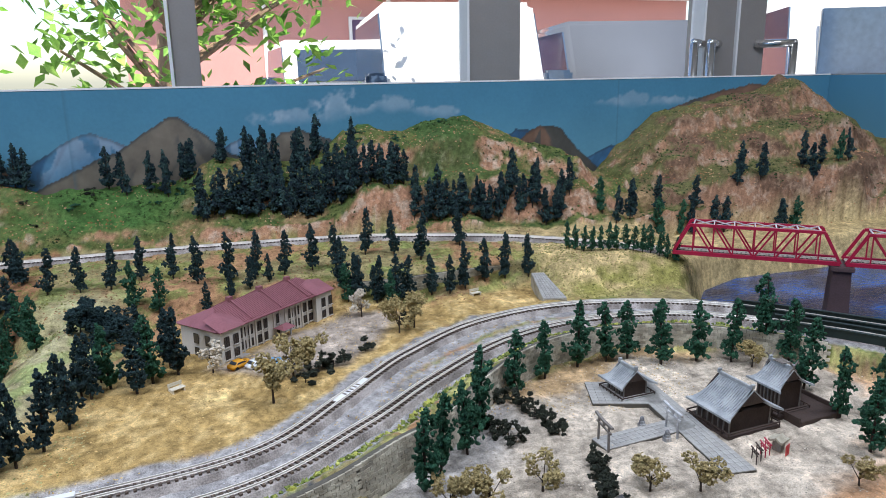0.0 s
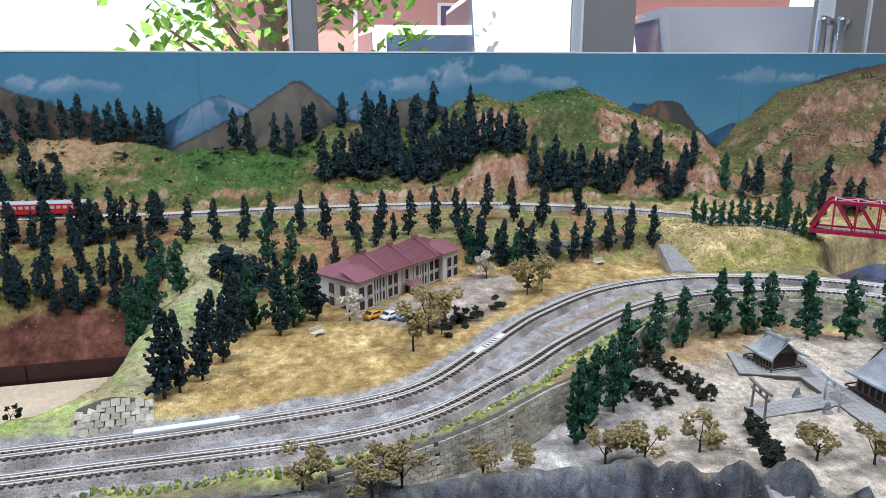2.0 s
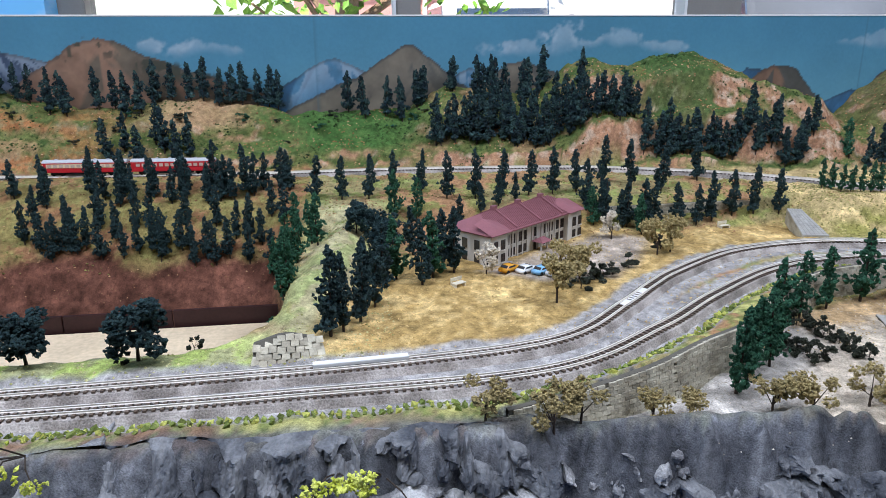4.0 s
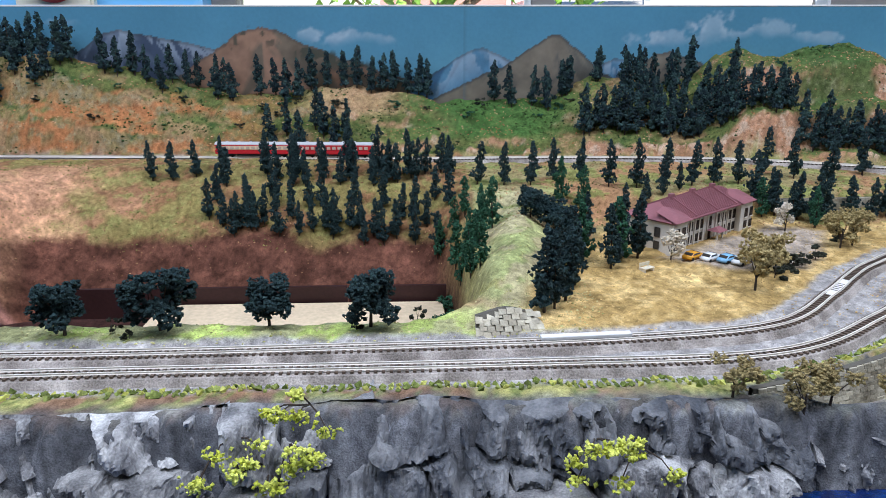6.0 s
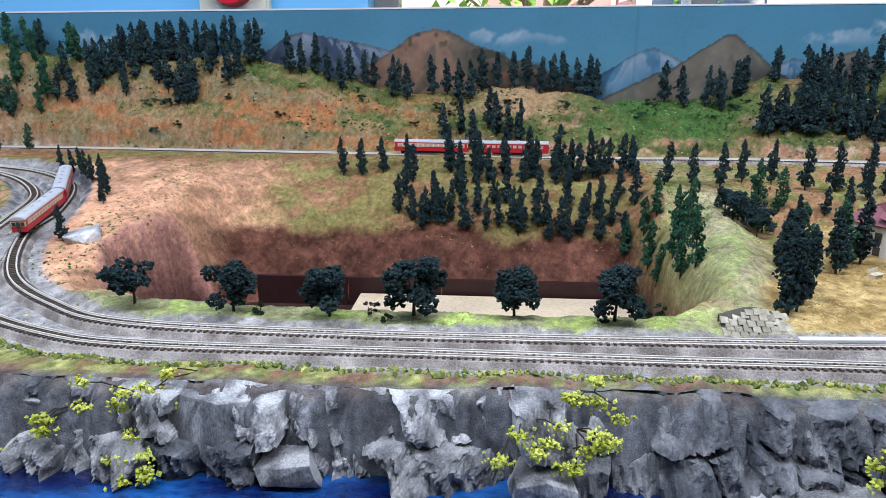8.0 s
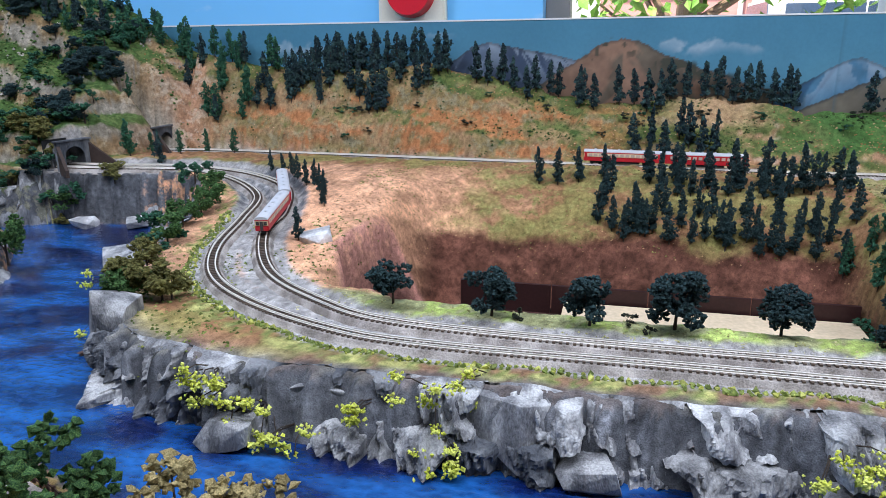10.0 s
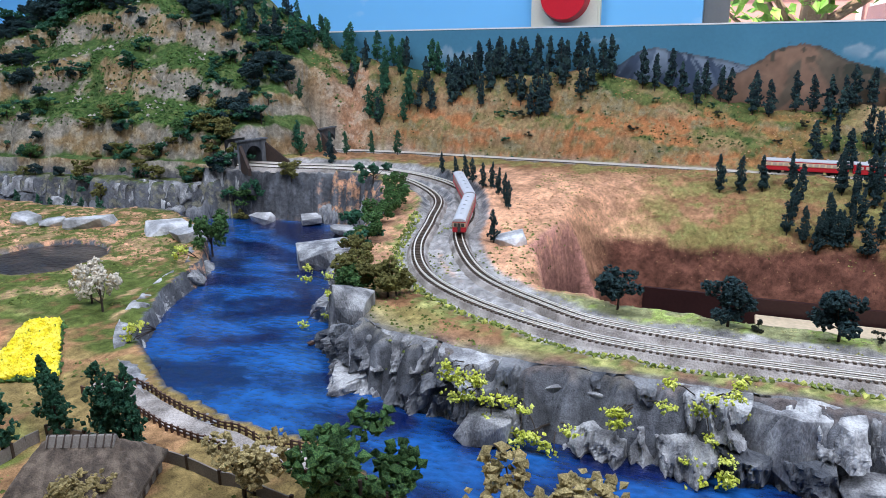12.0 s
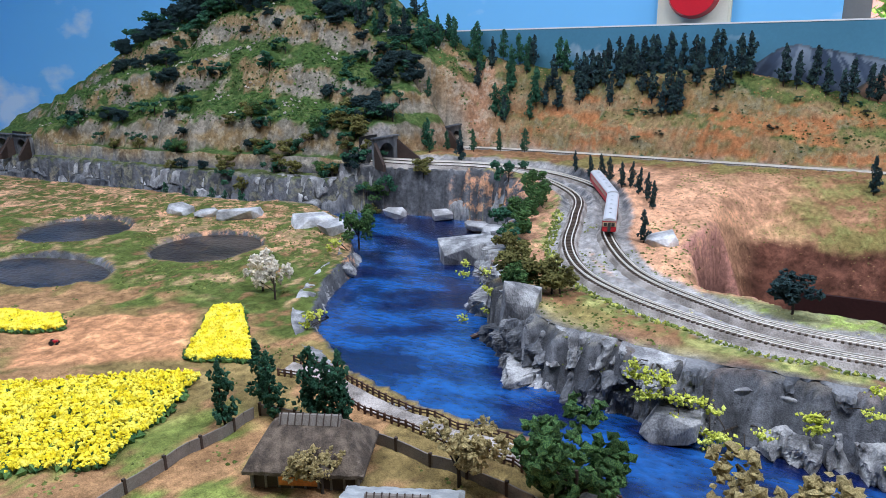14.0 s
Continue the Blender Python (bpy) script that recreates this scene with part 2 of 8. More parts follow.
g = bpy.data.materials.new("clear_glass")
g.use_nodes = True
gb = g.node_tree.nodes["Principled BSDF"]
gb.inputs["Transmission Weight"].default_value, gb.inputs["Roughness"].default_value, gb.inputs["IOR"].default_value = 1.0, 0.0, 1.02
M["glass"] = g

# ---- helpers for building ----
def mesh_of(bm, mat, smooth=False, name="mesh"):
    me = bpy.data.meshes.new(name)
    bm.to_mesh(me)
    bm.free()
    if mat:
        me.materials.append(mat)
    if smooth:
        for p in me.polygons:
            p.use_smooth = True
    return me


def part(name, bm, mat, parent=None, label="", smooth=False):
    """Links a bmesh (or a ready mesh) as one object under a thing or part."""
    me = bm if isinstance(bm, bpy.types.Mesh) else mesh_of(bm, mat, smooth, name)
    ob = new(name, me)
    if parent:
        ob.parent = parent
    if label:
        tagged(ob, label)
    return ob


def thing(name, m, label, category, group="", kind=""):
    ob = new(name)
    ob.empty_display_size = 0.01
    ob.matrix_world = m
    return tagged(ob, label, category, group, kind)


def box(bm, x0, x1, y0, y1, z0, z1, m=None, bevel=0.0):
    r = bmesh.ops.create_cube(bm, size=1.0)
    v = r["verts"]
    bmesh.ops.transform(bm, matrix=Matrix.Translation(((x0 + x1) / 2, (y0 + y1) / 2, (z0 + z1) / 2)) @ Matrix.Diagonal((x1 - x0, y1 - y0, z1 - z0, 1)), verts=v)
    if bevel:
        e = list({e for q in v for e in q.link_edges})
        out = bmesh.ops.bevel(bm, geom=e, offset=bevel, segments=2, affect="EDGES")
        v = list({q for f in out["faces"] for q in f.verts} | {q for q in v if q.is_valid})
    if m is not None:
        bmesh.ops.transform(bm, matrix=m, verts=[q for q in v if q.is_valid])
    return bm


def boxm(*a, **k):
    return box(bmesh.new(), *a, **k)


def rod(bm, a, b, r, sides=6, r2=None):
    a, b = Vector(a), Vector(b)
    d = b - a
    m = Matrix.Translation((a + b) / 2) @ d.to_track_quat("Z", "Y").to_matrix().to_4x4()
    bmesh.ops.create_cone(bm, cap_ends=True, segments=sides, radius1=r, radius2=r if r2 is None else r2, depth=d.length, matrix=m)
    return bm


def bar(bm, a, b, w, h):
    """A square bar from a to b, upright as far as it can be."""
    a, b = Vector(a), Vector(b)
    d = (b - a).normalized()
    side = d.cross(Vector((0, 0, 1)))
    side = side.normalized() if side.length > 1e-4 else Vector((1, 0, 0))
    up = side.cross(d)
    vs = [bm.verts.new(p + side * sx * w / 2 + up * sz * h / 2) for p in (a, b) for sx, sz in ((-1, -1), (1, -1), (1, 1), (-1, 1))]
    for f in ((0, 1, 2, 3), (7, 6, 5, 4), (0, 4, 5, 1), (1, 5, 6, 2), (2, 6, 7, 3), (3, 7, 4, 0)):
        bm.faces.new([vs[i] for i in f])
    return bm


def prism(bm, outline, y0, y1, m=None):
    """An outline in x and z drawn out from y0 to y1."""
    a = [bm.verts.new((x, y0, z)) for x, z in outline]
    b = [bm.verts.new((x, y1, z)) for x, z in outline]
    n = len(a)
    bm.faces.new(a)
    bm.faces.new(b[::-1])
    for i in range(n):
        bm.faces.new((a[i], b[i], b[(i + 1) % n], a[(i + 1) % n]))
    if m is not None:
        bmesh.ops.transform(bm, matrix=m, verts=a + b)
    bmesh.ops.recalc_face_normals(bm, faces=bm.faces)
    return bm


ICO = bmesh.new()
bmesh.ops.create_icosphere(ICO, subdivisions=1, radius=1.0)
ICO_V = [v.co.copy() for v in ICO.verts]
ICO_F = [[v.index for v in f.verts] for f in ICO.faces]
ICO.free()
GRAIN_V = [Vector(v) for v in ((1, 0, 0), (0, 1, 0), (-1, 0, 0), (0, -1, 0), (0, 0, 1), (0, 0, -1))]
GRAIN_F = [(0, 1, 4), (1, 2, 4), (2, 3, 4), (3, 0, 4), (1, 0, 5), (2, 1, 5), (3, 2, 5), (0, 3, 5)]


def clumps(spots, rnd, rough=0.35, fine=False):
    """A mesh of many uneven lumps: spots of (place, radius)."""
    vs, fs = [], []
    src_v, src_f = (ICO_V, ICO_F) if fine else (GRAIN_V, GRAIN_F)
    for p, r in spots:
        base = len(vs)
        turn = Euler((rnd.uniform(0, 3), rnd.uniform(0, 3), rnd.uniform(0, 3))).to_matrix()
        for v in src_v:
            q = turn @ v * (r * (1.12 + rough * rnd.uniform(-0.9, 0.9)))
            vs.append((p[0] + q.x, p[1] + q.y, p[2] + q.z))
        fs += [[i + base for i in f] for f in src_f]
    return vs, fs


def raw_mesh(name, vs, fs, mat, smooth=False):
    me = bpy.data.meshes.new(name)
    me.from_pydata([tuple(v) for v in vs], [], fs)
    me.materials.append(mat)
    if smooth:
        me.polygons.foreach_set("use_smooth", [True] * len(me.polygons))
    me.update()
    return me


def smooth_path(points, step):
    """A Catmull-Rom line through points, sampled at even steps: places and headings."""
    P = [Vector(p) for p in points]
    P = [2 * P[0] - P[1]] + P + [2 * P[-1] - P[-2]]
    fine = []
    for i in range(1, len(P) - 2):
        for k in range(40):
            t = k / 40
            a, b, c, d = P[i - 1 : i + 3]
            fine.append(0.5 * ((2 * b) + (c - a) * t + (2 * a - 5 * b + 4 * c - d) * t * t + (3 * b - a - 3 * c + d) * t**3))
    fine.append(P[-2])
    out, left = [fine[0]], step
    for a, b in zip(fine, fine[1:]):
        seg = (b - a).length
        at = 0.0
        while seg - at >= left:
            at += left
            out.append(a.lerp(b, at / seg))
            left = step
        left -= seg - at
    return out

# ---- the layout's terrain ----
NEAR_LINE = [(-1.625, 1.078, 0.872), (-1.53, 1.085, 0.871), (-1.38, 1.106, 0.870), (-1.25, 1.065, 0.866), (-1.145, 0.97, 0.857), (-1.112, 0.86, 0.846), (-1.085, 0.745, 0.837), (-1.035, 0.655, 0.831), (-0.955, 0.59, 0.829), (-0.845, 0.538, 0.829), (-0.74, 0.519, 0.829), (-0.5, 0.521, 0.829), (-0.2, 0.523, 0.829), (0.017, 0.531, 0.831), (0.142, 0.595, 0.834), (0.233, 0.666, 0.834), (0.344, 0.738, 0.834), (0.454, 0.769, 0.834), (0.579, 0.756, 0.834), (0.672, 0.70, 0.834), (0.76, 0.60, 0.834), (0.85, 0.45, 0.834)]
FAR_LINE = [(-1.625, 1.111, 0.872), (-1.53, 1.12, 0.871), (-1.38, 1.14, 0.870), (-1.235, 1.108, 0.867), (-1.118, 1.02, 0.862), (-1.063, 0.90, 0.850), (-1.045, 0.80, 0.842), (-0.975, 0.68, 0.832), (-0.876, 0.603, 0.83), (-0.78, 0.565, 0.829), (-0.57, 0.555, 0.829), (-0.3, 0.560, 0.829), (-0.10, 0.567, 0.83), (0.044, 0.588, 0.832), (0.133, 0.657, 0.834), (0.182, 0.705, 0.834), (0.232, 0.748, 0.834), (0.337, 0.813, 0.834), (0.458, 0.837, 0.834), (0.572, 0.816, 0.834), (0.674, 0.762, 0.834), (0.743, 0.691, 0.834), (0.84, 0.56, 0.834), (0.93, 0.42, 0.834)]
BACK_LINE = [(-1.60, 1.286, 0.877), (-1.5, 1.292, 0.877), (-1.33, 1.298, 0.877), (-0.77, 1.272, 0.875), (-0.3, 1.238, 0.875), (-0.03, 1.238, 0.875), (0.25, 1.215, 0.874), (0.42, 1.165, 0.872), (0.54, 1.112, 0.870), (0.65, 1.03, 0.868), (0.74, 0.94, 0.866)]
WATER_Z = 0.766

near_pts, far_pts, back_pts = (smooth_path(p, 0.0062) for p in (NEAR_LINE, FAR_LINE, BACK_LINE))


def sstep(a, b, v):
    t = np.clip((v - a) / (b - a), 0, 1)
    return t * t * (3 - 2 * t)


def lattice(seed):
    r = np.random.RandomState(seed)
    return r.rand(256, 256)


def value_noise(x, y, scale, seed=1):
    g = lattice(seed)
    u, v = x * scale + 100, y * scale + 100
    i, j = np.floor(u).astype(int), np.floor(v).astype(int)
    f, h = u - i, v - j
    f, h = f * f * (3 - 2 * f), h * h * (3 - 2 * h)
    a, b, c, d = g[i % 256, j % 256], g[(i + 1) % 256, j % 256], g[i % 256, (j + 1) % 256], g[(i + 1) % 256, (j + 1) % 256]
    return (a * (1 - f) + b * f) * (1 - h) + (c * (1 - f) + d * f) * h - 0.5


def fbm(x, y, scale, seed=1, octaves=4):
    return sum(value_noise(x, y, scale * 2**k, seed + k) * 0.5**k for k in range(octaves))


def dist_line(x, y, pts):
    """Distance to a line of points, the height at its nearest place, and which side (positive: to its left)."""
    P = np.array([(p[0], p[1], p[2]) for p in pts[::4]])
    best = np.full(x.shape, 9.0)
    hz, side = np.zeros(x.shape), np.zeros(x.shape)
    for k in range(len(P)):
        a, b = P[max(k - 1, 0)], P[min(k + 1, len(P) - 1)]
        d = np.hypot(x - P[k, 0], y - P[k, 1])
        m = d < best
        best = np.where(m, d, best)
        hz = np.where(m, P[k, 2], hz)
        side = np.where(m, (b[0] - a[0]) * (y - P[k, 1]) - (b[1] - a[1]) * (x - P[k, 0]), side)
    return best, hz, side


def band(x, y, pts):
    """Distance to an open line of plan points."""
    return dist_line(x, y, smooth_path([(a, b, 0) for a, b in pts], 0.01))


def inside(x, y, poly):
    r = np.zeros(x.shape, bool)
    n = len(poly)
    for i in range(n):
        (x0, y0), (x1, y1) = poly[i], poly[(i + 1) % n]
        c = (y0 > y) != (y1 > y)
        r ^= c & (x < (x1 - x0) * (y - y0) / (y1 - y0 + 1e-12) + x0)
    return r


def soft_inside(x, y, poly, w):
    """1 inside a plan outline, 0 outside, with a soft edge of width w."""
    d = np.full(x.shape, 9.0)
    n = len(poly)
    for i in range(n):
        a, b = np.array(poly[i]), np.array(poly[(i + 1) % n])
        ab = b - a
        t = np.clip(((x - a[0]) * ab[0] + (y - a[1]) * ab[1]) / (ab @ ab), 0, 1)
        d = np.minimum(d, np.hypot(x - a[0] - t * ab[0], y - a[1] - t * ab[1]))
    d = np.where(inside(x, y, poly), d, -d)
    return sstep(-w, w, d)


CREST_X = [-3.0, -2.75, -2.5, -2.25, -2.0, -1.85, -1.7, -1.5, -1.3, -1.1, -0.95, -0.85, -0.72, -0.6, -0.42, -0.3, -0.2, -0.1, -0.02, 0.06, 0.12, 0.2, 0.27, 0.31, 0.36, 0.44, 0.5, 0.57, 0.62, 0.70, 0.78, 0.84, 0.90, 0.96, 1.05, 1.2, 1.32, 1.42, 1.5, 1.6, 2.0]
CREST_Z = [0.98, 1.09, 1.20, 1.27, 1.28, 1.26, 1.17, 1.065, 1.03, 1.03, 1.035, 1.015, 0.985, 0.965, 0.985, 0.97, 0.958, 0.95, 0.955, 0.995, 1.0, 0.985, 0.995, 1.035, 1.045, 1.044, 1.060, 1.058, 1.035, 1.005, 0.985, 0.93, 0.93, 0.99, 1.05, 1.075, 1.105, 1.128, 1.09, 1.03, 0.95]
PIT = [(-0.93, 0.80), (-0.87, 0.70), (-0.80, 0.645), (-0.6, 0.632), (-0.4, 0.627), (-0.27, 0.635), (-0.225, 0.68), (-0.235, 0.78), (-0.225, 0.90), (-0.24, 0.965), (-0.42, 0.99), (-0.62, 0.985), (-0.80, 0.965), (-0.90, 0.93)]
RIVER_W = [(-1.85, 0.93), (-1.70, 0.96), (-1.56, 0.875), (-1.47, 0.77), (-1.42, 0.70), (-1.385, 0.58), (-1.315, 0.46), (-1.19, 0.372), (-1.10, 0.35), (-0.99, 0.33), (-0.8, 0.25), (-0.55, 0.12), (-0.3, -0.3)]
SHORE_N = [(-3.0, 0.98), (-2.2, 0.985), (-1.85, 0.99), (-1.72, 1.005), (-1.6, 1.055), (-1.5, 1.075), (-1.38, 1.06), (-1.29, 1.01), (-1.225, 0.90), (-1.205, 0.77), (-1.15, 0.62), (-1.085, 0.51), (-1.0, 0.455), (-0.85, 0.435), (-0.6, 0.435), (-0.3, 0.447), (-0.05, 0.44), (0.1, 0.435), (0.2, 0.43), (0.28, 0.415), (0.34, 0.37), (0.37, 0.30)]
WALL_TOP = [(-0.03, 0.474, 0.828), (0.03, 0.486, 0.833), (0.10, 0.511, 0.837), (0.16, 0.545, 0.839), (0.22, 0.579, 0.838), (0.285, 0.640, 0.837), (0.37, 0.702, 0.836), (0.46, 0.729, 0.835), (0.56, 0.717, 0.834), (0.64, 0.667, 0.833), (0.71, 0.59, 0.832)]
YARD = [(x - 0.003, y + 0.005) for x, y, z in WALL_TOP] + [(0.82, 0.40), (0.82, 0.28), (0.42, 0.27), (0.38, 0.33), (0.31, 0.425), (0.2, 0.455), (0.1, 0.462), (0.03, 0.465)]
WATER_E = [(0.735, 0.67), (0.70, 0.80), (0.74, 0.885), (0.80, 0.93), (0.86, 0.99), (0.97, 1.03), (1.9, 1.0), (1.9, 0.3), (0.88, 0.3), (0.80, 0.52)]
LAWN = [(-0.19, 0.60), (-0.05, 0.595), (0.05, 0.62), (0.2, 0.76), (0.32, 0.845), (0.46, 0.872), (0.53, 0.87), (0.50, 0.96), (0.3, 0.935), (0.2, 0.975), (0.0, 0.97), (-0.1, 0.80), (-0.17, 0.68)]
FARM = RIVER_W + [(-0.3, -0.6), (-3.2, -0.6), (-3.2, 0.93)]


def height(x, y):
    dn, zn, sn = dist_line(x, y, near_pts)
    df, zf, sf = dist_line(x, y, far_pts)
    db, zb, sb = dist_line(x, y, back_pts)
    rough = fbm(x, y, 22, 3) * 0.006 + fbm(x, y, 90, 9, 2) * 0.0022
    z = np.full(x.shape, 0.826)
    # terrace that climbs to the back line
    terrace = 0.826 + 0.036 * sstep(0.955, 1.01, y + 0.02 * fbm(x, y, 6, 5)) + 0.010 * sstep(1.05, 1.2, y)
    z = np.where((x > -0.3) & (x < 0.62), terrace, z)
    # grassy mound in the east
    z = np.maximum(z, 0.826 + 0.040 * sstep(0.875, 0.95, y) * sstep(0.50, 0.58, x) * sstep(0.80, 0.70, x - 0.35 * (y - 0.85)))
    # ground west and north of the cutting
    west = 0.826 + 0.052 * sstep(0.66, 1.16, y)
    z = np.where(x <= -0.3, west, z)
    mix = sstep(-0.36, -0.24, x)
    z = np.where((x > -0.36) & (x < -0.24), west * (1 - mix) + terrace * mix, z)
    # dry lawn before the school, lower than the tracks
    lawn = soft_inside(x, y, LAWN, 0.010) * sstep(0.46, 0.34, x)
    z = z * (1 - lawn) + np.interp(y, [0.58, 0.66, 0.75, 0.80, 0.86, 0.93, 0.96], [0.809, 0.807, 0.807, 0.814, 0.818, 0.825, 0.83]) * lawn
    # ridge between cutting and lawn
    ridge_y = [0.58, 0.66, 0.8, 0.95, 1.05]
    rx = np.interp(y, ridge_y, [-0.215, -0.195, -0.165, -0.14, -0.12])
    z = np.maximum(z, 0.826 + 0.026 * sstep(0.60, 0.72, y) * np.exp(-(((x - rx) / 0.033) ** 2)) * sstep(1.15, 1.0, y))
    # hills behind the back line
    cz = np.interp(x, CREST_X, CREST_Z) + 0.012 * fbm(x, y * 0, 9, 21)
    toe = np.interp(x, [-3, -2.3, -2.0, -1.75, -1.635, -1.6, -1.55, -1.50, -1.3, -0.77, -0.03, 0.25, 0.45, 0.6, 0.75, 0.95, 1.2, 1.6, 2.0], [1.02, 1.02, 1.04, 1.06, 1.055, 1.13, 1.20, 1.325, 1.325, 1.302, 1.27, 1.25, 1.20, 1.16, 1.15, 1.15, 1.13, 1.10, 1.08])
    top = np.where(x < -1.5, 1.40, 1.385)
    t = np.clip((y - toe) / (top - toe), 0, 1.15)
    wild = np.clip(0.014 / (cz - 0.85), 0.02, 0.12)
    tiers = np.where(x > 0.9, 3.0, np.where(x < -1.5, 3.5, 2.0))
    u = np.clip(t, 0, 1) * tiers + 0.55 * fbm(x, y, 4.5, 31) + 0.25 * fbm(x, y, 15, 35)
    whole = np.floor(u)
    bench = (whole + 0.86 * sstep(0.05, 0.42, u - whole) + 0.14 * (u - whole)) / tiers
    how = 0.30 + 0.55 * sstep(0.2, 0.33, x) + 0.30 * sstep(-1.45, -1.6, x)
    steps = t * (1 - how) + np.clip(bench, 0, 1.02) * how + wild * fbm(x, y, 14, 33)
    foot = 0.874 - 0.036 * sstep(-1.60, -1.70, x)
    hill = foot + (cz - foot) * np.clip(np.where(t > 0, np.power(np.clip(steps, 0, 1.1), 0.85), 0), 0, 1.06)
    z = np.where(t > 0, np.maximum(z, hill + 0.012 * fbm(x, y, 30, 41)), z)
    # valley wall west of the tunnel
    wv = sstep(-1.62, -1.68, x)
    z = np.where(t <= 0, z * (1 - wv) + 0.838 * wv, z)
    # river and farmland
    d_s, _, side_s = band(x, y, SHORE_N)
    low = (side_s < 0) & (y < 1.1)
    cliff = sstep(0.0, 0.035, np.where(low, -d_s, d_s) + 0.012)
    z = np.where((y < 1.12) & (x < 0.40), WATER_Z - 0.014 + (z - WATER_Z + 0.014) * cliff, z)
    farm = soft_inside(x, y, FARM, 0.018)
    fz = 0.786 + 0.010 * sstep(0.3, 0.75, y) + 0.006 * fbm(x, y, 7, 51)
    z = np.where(y < 1.0, np.maximum(z, (WATER_Z - 0.014) + (fz - WATER_Z + 0.014) * farm), z)
    z = np.where((farm > 0.5) & (y < 0.985), fz, z)
    for cx, cy, a, b in PADDIES:
        q = ((x - cx) / a) ** 2 + ((y - cy) / b) ** 2
        z = z - 0.012 * sstep(1.12, 0.92, q)
    # bank behind the retaining wall
    dw, zw, sw = dist_line(x, y, smooth_path(WALL_TOP, 0.006))
    z = np.where((sw > 0) & (dw < 0.03) & (y > 0.47), np.maximum(z, zw - 0.003 - 0.25 * np.clip(dw - 0.008, 0, 1)), z)
    # shrine yard and water in the east
    yard = soft_inside(x, y, YARD, 0.006)
    z = z * (1 - yard) + (0.802 + 0.002 * fbm(x, y, 12, 61)) * yard
    we = soft_inside(x, y, WATER_E, 0.015)
    z = z * (1 - we) + (WATER_Z - 0.02) * we
    # beds of the lines
    for d, zz in ((dn, zn), (df, zf), (db, zb)):
        near = sstep(0.034, 0.016, d) * (1 - 0.999 * we) * (1 - yard)
        z = z * (1 - near) + (zz - 0.0075) * near
    # the cutting
    face = np.interp(y + 0.012 * fbm(x, y, 16, 65), [0.955, 0.985, 1.01, 1.044, 1.11, 1.2], [0.66, 0.70, 0.74, 0.797, 0.852, 0.90])
    span = sstep(-0.93, -0.84, x) * sstep(-0.20, -0.27, x) * sstep(0.66, 0.72, y)
    z = np.where((y > 0.66) & (t <= 0), z * (1 - span) + np.minimum(z, face) * span, z)
    pit = soft_inside(x, y, PIT, 0.010 + 0.0 * x)
    z = z * (1 - pit) + 0.698 * pit
    return z + rough * (1 - pit) * sstep(0.012, 0.03, np.minimum(np.minimum(dn, df), db)), dn, df, db, yard, we, farm, pit, t, d_s, low


PADDIES = [(-1.678, 0.648, 0.090, 0.088), (-1.83, 0.46, 0.125, 0.065), (-1.99, 0.63, 0.10, 0.09)]


def c3(r, g, b):
    return np.array([r, g, b])


def blend(col, mask, c):
    return col * (1 - mask[..., None]) + np.asarray(c) * mask[..., None]


